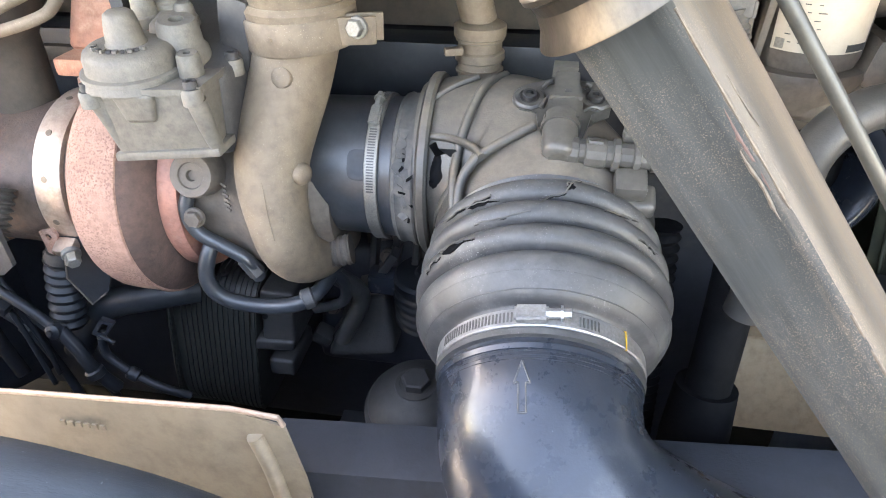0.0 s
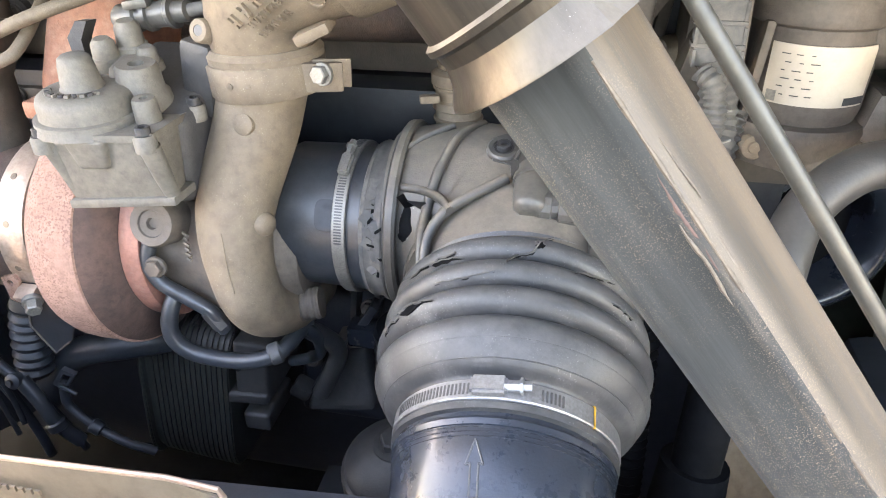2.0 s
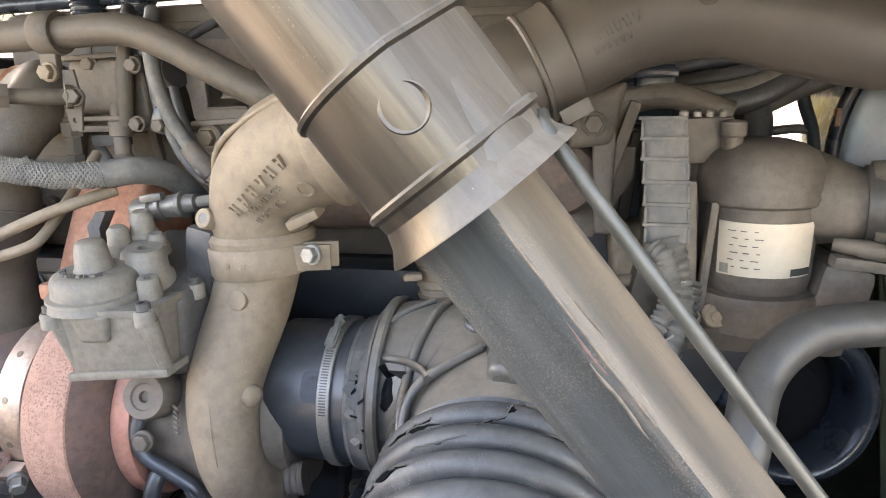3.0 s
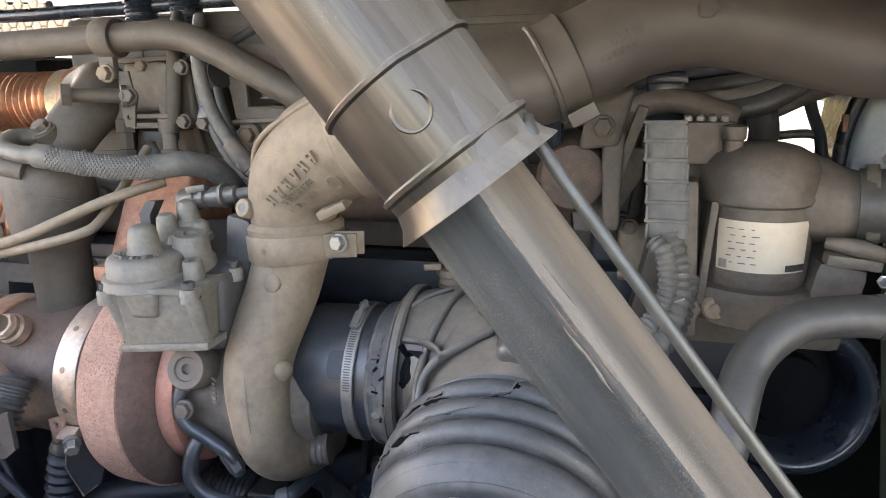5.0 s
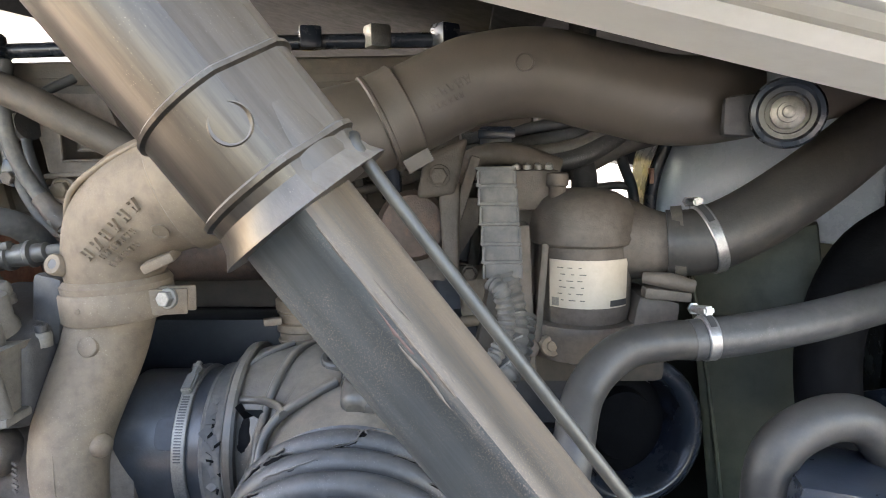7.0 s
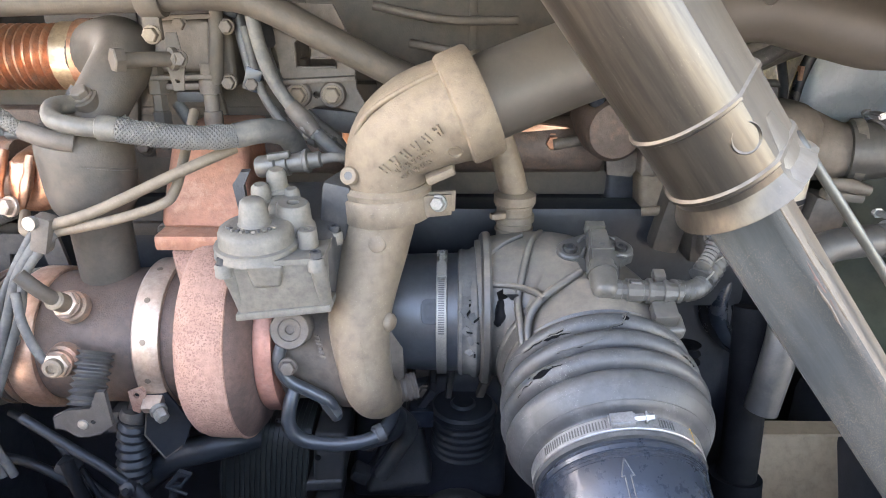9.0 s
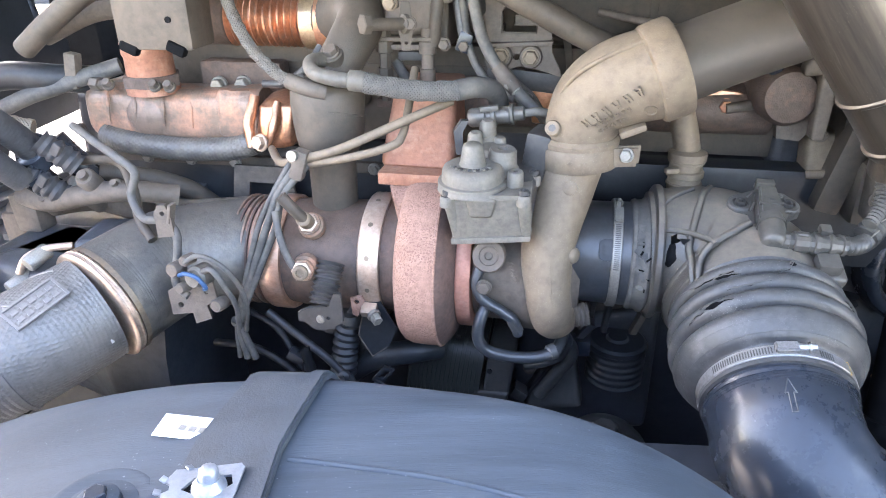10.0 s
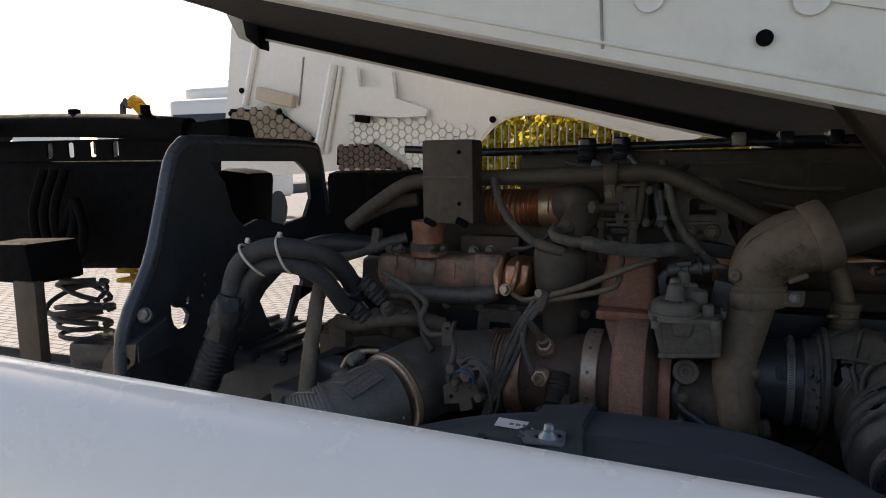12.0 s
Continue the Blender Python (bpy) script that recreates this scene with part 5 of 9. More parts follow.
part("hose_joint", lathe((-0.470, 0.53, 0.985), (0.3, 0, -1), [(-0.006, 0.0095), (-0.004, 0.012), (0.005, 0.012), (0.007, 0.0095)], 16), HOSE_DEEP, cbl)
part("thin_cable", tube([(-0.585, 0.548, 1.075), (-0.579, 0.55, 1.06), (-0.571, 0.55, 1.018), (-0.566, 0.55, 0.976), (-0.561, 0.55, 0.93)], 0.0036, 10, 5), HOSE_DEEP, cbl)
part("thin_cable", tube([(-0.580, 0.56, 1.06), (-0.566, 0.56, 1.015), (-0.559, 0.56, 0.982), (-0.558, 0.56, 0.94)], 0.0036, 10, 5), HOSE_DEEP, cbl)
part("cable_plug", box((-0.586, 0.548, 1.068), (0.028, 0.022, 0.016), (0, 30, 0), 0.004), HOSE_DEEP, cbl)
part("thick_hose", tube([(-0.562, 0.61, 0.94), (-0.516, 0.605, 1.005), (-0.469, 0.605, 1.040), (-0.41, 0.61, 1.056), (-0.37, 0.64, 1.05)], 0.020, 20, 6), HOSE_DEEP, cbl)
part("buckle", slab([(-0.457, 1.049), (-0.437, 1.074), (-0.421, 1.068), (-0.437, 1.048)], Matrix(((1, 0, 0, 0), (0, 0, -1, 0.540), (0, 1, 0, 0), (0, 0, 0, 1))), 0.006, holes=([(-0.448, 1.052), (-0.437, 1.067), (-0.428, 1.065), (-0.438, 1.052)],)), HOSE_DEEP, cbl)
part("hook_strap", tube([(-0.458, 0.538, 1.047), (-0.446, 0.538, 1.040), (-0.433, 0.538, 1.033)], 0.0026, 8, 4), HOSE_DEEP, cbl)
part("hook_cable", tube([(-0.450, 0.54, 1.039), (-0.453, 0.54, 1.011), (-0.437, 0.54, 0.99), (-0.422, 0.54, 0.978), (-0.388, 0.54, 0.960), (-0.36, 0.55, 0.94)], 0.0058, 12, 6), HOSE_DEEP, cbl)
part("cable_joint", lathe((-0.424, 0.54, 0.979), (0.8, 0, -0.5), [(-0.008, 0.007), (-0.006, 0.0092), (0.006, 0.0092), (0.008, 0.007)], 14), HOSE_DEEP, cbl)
# oil lines under the turbocharger
oil = thing("turbo_oil_line", (-0.25, 0.57, 1.1), "grey rubber-sleeved turbocharger oil line", "pipe")
part("line", tube([(-0.292, 0.562, 1.252), (-0.298, 0.553, 1.228), (-0.289, 0.55, 1.203), (-0.262, 0.552, 1.184), (-0.241, 0.555, 1.167), (-0.234, 0.562, 1.140)], 0.0078, 16, 8), HOSE_BLUE, oil)
part("nut", lathe((-0.239, 0.557, 1.158), (0.4, 0.1, -0.8), [(-0.012, 0.0095), (0.012, 0.0095)], 6), RUBBER, oil)
oil2 = thing("turbo_oil_return", (-0.25, 0.55, 1.08), "grey curved oil return pipe below the compressor", "pipe")
part("line", tube([(-0.276, 0.585, 1.196), (-0.289, 0.560, 1.168), (-0.293, 0.551, 1.135), (-0.278, 0.553, 1.111), (-0.24, 0.556, 1.102), (-0.20, 0.558, 1.106), (-0.175, 0.572, 1.114), (-0.165, 0.62, 1.12)], 0.0092, 16, 8), HOSE_BLUE, oil2)
part("collar", lathe((-0.182, 0.567, 1.111), (0.8, 0.45, 0.2), [(-0.008, 0.0095), (-0.005, 0.0125), (0.005, 0.0125), (0.008, 0.0095)], 18), RUBBER, oil2)

# breather hose between head and duct
bh = thing("breather_hose", (-0.015, 0.7, 1.34), "dusty breather hose with a clip above the intake elbow", "hose")
part("hose_line", tube([(-0.07, 0.76, 1.56), (-0.04, 0.73, 1.49), (-0.018, 0.715, 1.43), (-0.007, 0.715, 1.390)], 0.019, 20, 6), CAST, bh)
part("quick_coupling", lathe((-0.006, 0.712, 1.330), (0, 0.02, 1), [(0, 0.024), (0.02, 0.024), (0.022, 0.027), (0.03, 0.027), (0.032, 0.024), (0.045, 0.024), (0.047, 0.028), (0.058, 0.028), (0.062, 0.021)], 28), CAST, bh)
part("clip", box((-0.03, 0.682, 1.368), (0.02, 0.01, 0.008), (0, 0, 20), 0.002), CAST, bh)

for k, z in enumerate((1.338, 1.352, 1.372)):
    part("coupling_rib", lathe((-0.006, 0.712, z), (0, 0.02, 1), [(0, 0.0242), (0.0012, 0.0262), (0.0036, 0.0262), (0.0048, 0.0242)], 28), CAST, bh)

# pressure sensor on the duct
sen = thing("pressure_sensor", (0.085, 0.6, 1.345), "dusty black pressure sensor with connector on the intake elbow", "sensor")
sz = Vector((0.05, -0.35, 0.94)).normalized()
sx = (Vector((1, 0, 0)) - sz * sz.x).normalized()
SM = Matrix((sx, sz.cross(sx), sz)).transposed().to_4x4()
SM.translation = (0.054, 0.625, 1.349)


def on_sensor(x, y, z):
    return SM @ Vector((x, y, z))


part("mount_plate", slab([(-0.016, -0.008), (-0.012, 0.004), (-0.004, 0.010), (0.024, 0.024), (0.062, 0.022), (0.076, 0.006), (0.078, -0.012), (0.060, -0.024), (0.052, -0.058), (0.014, -0.062), (0.008, -0.028), (-0.008, -0.024)], SM @ Matrix.Translation((0, 0, -0.012)), 0.013), SENSOR, sen)
part("mount_neck", lathe(on_sensor(0.032, -0.02, -0.035), sz, [(0, 0.034), (0.024, 0.032), (0.03, 0.028)], 28), DUCT, sen)
for x, y in ((0.0, -0.009), (0.0626, -0.003)):
    part("screw_ear", lathe(on_sensor(x, y, -0.006), sz, [(0, 0.0165), (0.008, 0.016), (0.010, 0.014), (0.010, 0.010), (0.008, 0.0095), (0.008, 0.001)], 26), SENSOR, sen)
    cap_screw("screw", on_sensor(x, y, 0.002), sz, 0.0068, 0.006, sen, DARK_CAST)
for p, q in (((0.012, -0.022), (0.019, -0.008)), ((0.012, 0.006), (0.022, 0.014)), ((0.05, 0.014), (0.058, 0.012)), ((0.052, -0.02), (0.066, -0.018))):
    part("plate_rib", tube([on_sensor(*p, 0.002), on_sensor((p[0] + q[0]) / 2, (p[1] + q[1]) / 2, 0.006), on_sensor(*q, 0.004)], 0.0022, 8, 3), SENSOR, sen)
part("sensor_body", slab([(0.0155, -0.052), (0.0495, -0.050), (0.0495, -0.022), (0.0465, 0.000), (0.0455, 0.015), (0.0225, 0.014), (0.0215, -0.004), (0.0175, -0.022)], SM, 0.017), SENSOR, sen)
part("body_face", slab([(0.020, -0.049), (0.046, -0.048), (0.0445, 0.012), (0.0255, 0.0115)], SM @ Matrix.Translation((0, 0, 0.0165)), 0.0032), SENSOR, sen)
part("head_clip", slab([(0.0195, 0.013), (0.0435, 0.014), (0.0430, 0.0235), (0.0200, 0.0225)], SM @ Matrix.Translation((0, 0, 0.010)), 0.013), SENSOR, sen)
part("body_step", slab([(0.0185, -0.026), (0.0485, -0.024), (0.0485, -0.020), (0.0185, -0.022)], SM @ Matrix.Translation((0, 0, 0.017)), 0.0048), SENSOR, sen)
# Dark plates on the face paint the shade of two slots.
part("lock_slot", slab([(0.0275, -0.0465), (0.0365, -0.046), (0.0365, -0.040), (0.0275, -0.0405)], SM @ Matrix.Translation((0, 0, 0.0195)), 0.0008), BLACK, sen)
part("lock_slot", slab([(0.0325, -0.017), (0.0385, -0.0168), (0.0385, -0.0125), (0.0325, -0.0127)], SM @ Matrix.Translation((0, 0, 0.0195)), 0.0008), RUBBER, sen)
kn = [on_sensor(0.0312, y, z) for y, z in ((-0.042, 0.010), (-0.056, 0.009), (-0.072, 0.008), (-0.084, 0.007), (-0.0895, 0.006))]
part("plug_knuckle", tube(kn, [0.0160, 0.0162, 0.0160, 0.0145, 0.0085], 28, 5), SENSOR, sen)
part("knuckle_ring", lathe(on_sensor(0.0312, -0.055, 0.009), SM.col[1].xyz, [(-0.003, 0.0155), (-0.003, 0.0180), (0.0025, 0.0180), (0.0025, 0.0155)], 30), SENSOR, sen)
for x in (0.026, 0.037):
    part("knuckle_dimple", box(on_sensor(x, -0.0845, 0.0175), (0.003, 0.004, 0.003), (-20, 0, 0), 0.0008), RUBBER, sen)
pa = on_sensor(0.1, -0.078, 0.006) - on_sensor(0.0, -0.0775, 0.006)
part("plug", lathe(on_sensor(0.038, -0.0775, 0.006), pa, [(0, 0.0125), (0.010, 0.0125), (0.011, 0.0110), (0.016, 0.0110), (0.017, 0.0138), (0.034, 0.0138), (0.035, 0.0122), (0.040, 0.0122), (0.041, 0.0150), (0.046, 0.0150), (0.047, 0.0115), (0.058, 0.0115), (0.059, 0.0142), (0.064, 0.0142), (0.065, 0.0112), (0.074, 0.0105), (0.075, 0.0125), (0.079, 0.0125), (0.080, 0.008)], 12), SENSOR, sen, angle=20)
part("plug_window", box(on_sensor(0.062, -0.078, 0.0195), (0.012, 0.014, 0.003), (-20, 3, 0), 0.001), SENSOR, sen)
part("plug_latch", hull_box([on_sensor(x, y, z) for z in (0.012, 0.022) for x, y in ((0.086, -0.070), (0.100, -0.070), (0.100, -0.056), (0.086, -0.056))], 0.002), SENSOR, sen)
part("plug_foot", hull_box([on_sensor(x, y, z) for z in (-0.012, 0.004) for x, y in ((0.082, -0.116), (0.110, -0.114), (0.110, -0.088), (0.082, -0.090))], 0.003), SENSOR, sen)
part("foot_ledge", hull_box([on_sensor(x, y, z) for z in (-0.03, -0.012) for x, y in ((0.080, -0.122), (0.121, -0.119), (0.121, -0.090), (0.080, -0.094))], 0.006, 3), SENSOR, sen)
part("loom", ribbed([(0.163, 0.553, 1.325), (0.188, 0.565, 1.318), (0.215, 0.59, 1.32), (0.238, 0.615, 1.345), (0.248, 0.64, 1.385)], 0.0095, 0.003, 0.0075, 14), SENSOR, sen)

# ---- fuel filter module and hoses beside the strut ----
fm = thing("fuel_filter_module", (0.32, 0.74, 1.3), "grey filter module with a domed bowl and paper label", "filter")
FC = Vector((0.318, 0.715, 0))
part("bowl", lathe(FC + Vector((0, 0, 1.365)), (0, 0, 1), [(0, 0.05), (0.012, 0.053), (0.085, 0.0545), (0.088, 0.059), (0.094, 0.0605), (0.098, 0.059), (0.104, 0.0595), (0.122, 0.0565), (0.135, 0.0475), (0.142, 0.036), (0.146, 0.022), (0.147, 0.004)], 52), CAST_DARK, fm)
part("bowl_base", lathe(FC + Vector((0, 0.004, 1.325)), (0, 0, 1), [(0, 0.058), (0.026, 0.064), (0.034, 0.066), (0.04, 0.064), (0.042, 0.05)], 40), CAST_DARK, fm)
part("brand_bar", lathe(FC + Vector((0, 0, 1.388)), (0, 0, 1), [(0, 0.0556), (0, 0.0564), (0.0065, 0.0565), (0.0065, 0.0556)], 8, arc=(112, 136)), INK, fm)
part("code_patch", lathe(FC + Vector((0, 0, 1.388)), (0, 0, 1), [(0, 0.0556), (0, 0.0564), (0.009, 0.0565), (0.009, 0.0556)], 4, arc=(46, 55)), BOLT, fm)
part("label", lathe(FC + Vector((0, 0, 1.386)), (0, 0, 1), [(0, 0.0545), (0.0, 0.0552), (0.052, 0.0562), (0.052, 0.055)], 30, arc=(42, 138)), LABEL, fm, "cream paper label with small print")
for row in range(6):
    for k in range(3):
        a = radians(236 + 11 * k + 3 * (row % 2))
        part("print_bar", box((FC.x + 0.0562 * math.cos(a), FC.y + 0.0562 * math.sin(a), 1.43 - 0.007 * row), (0.0072 - 0.002 * ((row + k) % 3), 0.0006, 0.0008), (0, 0, math.degrees(a) + 90), 0), RUBBER_DUSTY, fm)
part("module_head", box((0.33, 0.785, 1.33), (0.18, 0.12, 0.10), (0, 0, 0), 0.014), ENGINE, fm)
part("module_foot", box((0.262, 0.80, 1.425), (0.10, 0.08, 0.16), (0, 0, 0), 0.02), ENGINE, fm)
part("module_web", box((0.225, 0.77, 1.36), (0.04, 0.06, 0.14), (0, 12, 0), 0.01), ENGINE, fm)
part("return_pipe", tube([(0.30, 0.79, 1.53), (0.24, 0.79, 1.55), (0.19, 0.80, 1.54), (0.17, 0.82, 1.50)], 0.014, 14, 6), CAST_DARK, fm)
part("side_arm", tube([(0.345, 0.725, 1.455), (0.385, 0.71, 1.45), (0.41, 0.70, 1.451), (0.432, 0.692, 1.453)], [0.052, 0.040, 0.033, 0.033], 32, 5), CAST_DARK, fm)
part("arm_collar", lathe((0.418, 0.697, 1.452), (0.93, -0.25, 0.1), [(-0.006, 0.034), (-0.005, 0.04), (0.006, 0.04), (0.007, 0.034)], 32), PLASTIC_DUSTY, fm)
part("lever", tube([(0.375, 0.672, 1.418), (0.40, 0.662, 1.416), (0.425, 0.66, 1.41)], [0.006, 0.009, 0.007], 12, 4), CAST_DARK, fm)
part("lever_foot", box((0.40, 0.672, 1.4), (0.05, 0.02, 0.012), (0, 6, 0), 0.004), CAST_DARK, fm)
part("side_lug", box((0.392, 0.70, 1.37), (0.05, 0.05, 0.05), (0, 10, 0), 0.012), CAST_DARK, fm)
part("top_port", lathe((0.287, 0.70, 1.488), (0, 0, 1), [(0, 0.0095), (0.026, 0.0095), (0.028, 0.012), (0.04, 0.012), (0.042, 0.008)], 18), CAST_DARK, fm)
part("top_block", box((0.262, 0.725, 1.51), (0.055, 0.04, 0.045), (0, 0, 4), 0.006), CAST_DARK, fm)
for k in range(4):
    part("top_stud", lathe((0.243 + 0.012 * k, 0.715, 1.53), (0, -0.2, 1), [(0, 0.0045), (0.008, 0.0045), (0.01, 0.002)], 10), BOLT, fm)
part("cast_rib", box((0.268, 0.69, 1.40), (0.008, 0.03, 0.11), (0, 4, 0), 0.003), CAST_DARK, fm)
part("cast_rib", box((0.25, 0.70, 1.39), (0.02, 0.04, 0.17), (0, -3, 0), 0.006), CAST_DARK, fm)
part("flange_disc", lathe((0.279, 0.672, 1.343), (0.05, -1, 0.05), [(-0.02, 0.013), (0, 0.013), (0.003, 0.011), (0.003, 0.006), (0.005, 0.005)], 20), CAST, fm)
part("casting_web", tube([(0.29, 0.685, 1.335), (0.33, 0.672, 1.33), (0.37, 0.68, 1.345)], [0.012, 0.014, 0.010], 12, 5), CAST_DARK, fm)
hex_bolt("module_bolt", (0.255, 0.685, 1.34), (0, -1, 0), 0.012, 0.012, fm, CAST_DARK)
hex_bolt("module_bolt", (0.355, 0.69, 1.33), (0, -1, 0), 0.009, 0.010, fm, CAST_DARK)

bigh = thing("coolant_hose", (0.47, 0.69, 1.44), "thick black coolant hose with a steel band clamp", "hose")
part("hose_line", tube([(0.405, 0.695, 1.452), (0.44, 0.688, 1.455), (0.49, 0.69, 1.475), (0.57, 0.71, 1.522), (0.7, 0.78, 1.6)], 0.036, 32, 6), HOSE_BLACK, bigh)
worm_clamp("worm_clamp", (0.447, 0.688, 1.457), (0.93, 0.02, 0.33), 0.0365, 0.012, 85, bigh, ZINC, "steel band clamp")
smh = thing("heater_hose", (0.4, 0.57, 1.3), "bent grey coolant pipe joined to a rubber hose", "hose")
part("bent_pipe", tube([(0.262, 0.5, 1.20), (0.276, 0.51, 1.285), (0.294, 0.55, 1.335), (0.33, 0.57, 1.367), (0.372, 0.575, 1.376), (0.40, 0.578, 1.376)], 0.0185, 24, 8), HOSE_BLACK, smh)
part("rubber_end", tube([(0.395, 0.578, 1.376), (0.45, 0.585, 1.38), (0.53, 0.6, 1.391), (0.65, 0.64, 1.41)], 0.0195, 24, 6), RUBBER, smh)
worm_clamp("worm_clamp", (0.412, 0.58, 1.378), (0.99, 0.1, 0.08), 0.0198, 0.011, 80, smh, ZINC, "bright worm-drive clamp")
loom = thing("wiring_loom", (0.21, 0.58, 1.45), "dusty corrugated wiring conduit", "wiring loom")
trunk = curve([(0.2175, 0.655, 1.535), (0.2195, 0.645, 1.50), (0.2225, 0.64, 1.46), (0.2235, 0.635, 1.425)], 2)
for i, (p, q) in enumerate(zip(trunk, trunk[1:])):
    c = (p + q) / 2
    part("trunking_link", box(c, (0.038, 0.024, (q - p).length - 0.0012), (-6, 0, -4), 0.0022), RUBBER_DUSTY, loom)
    part("link_bead", box(p, (0.0415, 0.0275, 0.0036), (-6, 0, -4), 0.0014), RUBBER_DUSTY, loom)
    for dx in (-0.0185, 0.0185):
        part("link_edge", box(c + Vector((dx, -0.0125, 0)), (0.003, 0.003, (q - p).length * 0.8), (-6, 0, -4), 0.001), RUBBER_DUSTY, loom)
part("conduit", ribbed([(0.224, 0.635, 1.43), (0.232, 0.628, 1.395), (0.233, 0.615, 1.366), (0.224, 0.60, 1.342), (0.206, 0.585, 1.325)], 0.014, 0.0022, 0.0085, 18), RUBBER_DUSTY, loom)
part("side_conduit", ribbed([(0.212, 0.615, 1.425), (0.222, 0.605, 1.415), (0.226, 0.60, 1.385), (0.216, 0.59, 1.36), (0.202, 0.575, 1.345)], 0.0075, 0.002, 0.006, 14), RUBBER_DUSTY, loom)
for k, p in enumerate(((0.234, 0.61, 1.395), (0.236, 0.60, 1.372), (0.224, 0.585, 1.35), (0.21, 0.57, 1.335))):
    # Pale bars paint glints on the conduit's ribs.
    part("rib_glint", box(p, (0.013, 0.002, 0.0018), (0, -8 - 16 * k, 0), 0.0006), BOLT, loom)
st = thing("pipe_stay", (0.16, 0.74, 1.5), "dusty cast stay under the charge pipe joint", "bracket")
part("stay_arm", hull_box([(0.16, 0.72, 1.41), (0.178, 0.72, 1.41), (0.178, 0.75, 1.41), (0.16, 0.75, 1.41), (0.155, 0.72, 1.52), (0.18, 0.72, 1.52), (0.18, 0.75, 1.52), (0.155, 0.75, 1.52)], 0.005, 3), CAST_DARK, st)
part("stay_head", hull_box([(0.13, 0.715, 1.50), (0.175, 0.715, 1.505), (0.175, 0.75, 1.505), (0.13, 0.75, 1.50), (0.14, 0.715, 1.55), (0.19, 0.715, 1.57), (0.19, 0.75, 1.57), (0.14, 0.75, 1.55)], 0.009, 3), CAST_DARK, st)
hex_bolt("stay_bolt", (0.157, 0.712, 1.527), (0, -1, 0), 0.010, 0.010, st, CAST_DARK)
part("stay_rib", box((0.183, 0.735, 1.50), (0.012, 0.02, 0.10), (0, 18, 0), 0.003), CAST_DARK, st)
alt = thing("starter_pump", (0.115, 0.75, 1.46), "dark rusty round pump housing behind the strut", "pump")
part("drum", lathe((0.118, 0.80, 1.465), (0.1, -1, 0.05), [(-0.02, 0.04), (0.06, 0.042), (0.07, 0.036), (0.074, 0.02), (0.076, 0.004)], 32), RUST_DARK, alt)
part("drum_port", lathe((0.10, 0.74, 1.53), (0, -0.3, 1), [(-0.03, 0.012), (0.012, 0.012), (0.014, 0.016), (0.024, 0.016)], 16), PLASTIC, alt)
cvr = thing("starter_cover", (0.16, 0.78, 1.45), "dark grey faceted cover beside the charge pipe", "cover")
part("cover_plate", slab([(0.111, 1.50), (0.123, 1.509), (0.155, 1.478), (0.168, 1.497), (0.202, 1.498), (0.201, 1.465), (0.159, 1.397), (0.126, 1.40)], Matrix.Translation((0, 0.785, 0)) @ pose(0, 0, 0, 90, 0, 0), 0.02), CAST_DARK, cvr)
part("cover_column", hull_box([(0.185, 0.77, 1.29), (0.25, 0.77, 1.29), (0.25, 0.83, 1.29), (0.185, 0.83, 1.29), (0.175, 0.78, 1.40), (0.245, 0.78, 1.42), (0.245, 0.83, 1.42), (0.175, 0.83, 1.40)], 0.012, 3), CAST, cvr)
part("column_ring", tube([(0.18, 0.768, 1.345), (0.215, 0.762, 1.35), (0.25, 0.768, 1.355)], 0.007, 10, 4), CAST, cvr)
hex_bolt("cover_bolt", (0.19, 0.772, 1.405), (0, -1, 0), 0.008, 0.008, cvr, CAST_DARK)
part("cover_shaft", tube([(0.05, 0.775, 1.44), (0.11, 0.775, 1.452)], 0.008, 12, 3), CAST_DARK, cvr)
vbx = thing("black_relay_box", (0.225, 0.85, 1.55), "black plastic relay box above the filter", "box")
part("box_body", box((0.226, 0.86, 1.553), (0.044, 0.04, 0.064), (0, 0, 0), 0.005), PLASTIC, vbx)
part("box_lid", box((0.226, 0.838, 1.575), (0.048, 0.01, 0.012), (0, 0, 0), 0.002), PLASTIC, vbx)
dk = thing("hose_bundle", (0.33, 0.85, 1.55), "bundle of dark hoses running forward under the charge pipe", "hose bundle")
for k, (z0, z1, r, m) in enumerate(((1.53, 1.60, 0.013, RUBBER), (1.545, 1.615, 0.012, PLASTIC_DUSTY), (1.56, 1.59, 0.011, RUBBER), (1.578, 1.572, 0.009, RUBBER), (1.515, 1.585, 0.014, RUBBER_DUSTY))):
    part("hose_line", tube([(0.18, 0.88, z0 - 0.01), (0.25, 0.86 + 0.012 * k, z0), (0.33, 0.84 + 0.012 * k, z0 + 0.012), (0.40, 0.86, (z0 + z1) / 2 + 0.012), (0.50, 0.90, z1)], r, 14, 6), m, dk)
part("hose_down", tube([(0.335, 0.86, 1.54), (0.345, 0.87, 1.51), (0.34, 0.88, 1.46), (0.33, 0.9, 1.40)], 0.018, 16, 5), RUBBER, dk)
part("thin_line", tube([(0.395, 0.90, 1.56), (0.405, 0.905, 1.53), (0.42, 0.92, 1.50), (0.43, 0.93, 1.46)], 0.0075, 12, 5), HOSE_BLUE, dk)
part("thin_line", tube([(0.37, 0.92, 1.50), (0.40, 0.92, 1.503), (0.425, 0.92, 1.50)], 0.006, 10, 4), RUBBER, dk)
part("clip", box((0.36, 0.835, 1.585), (0.02, 0.01, 0.008), (0, -20, 0), 0.002), ZINC, dk)
fst = thing("engine_front_casing", (0.3, 0.95, 1.3), "dark timing casing and hoses at the front of the engine", "casing")
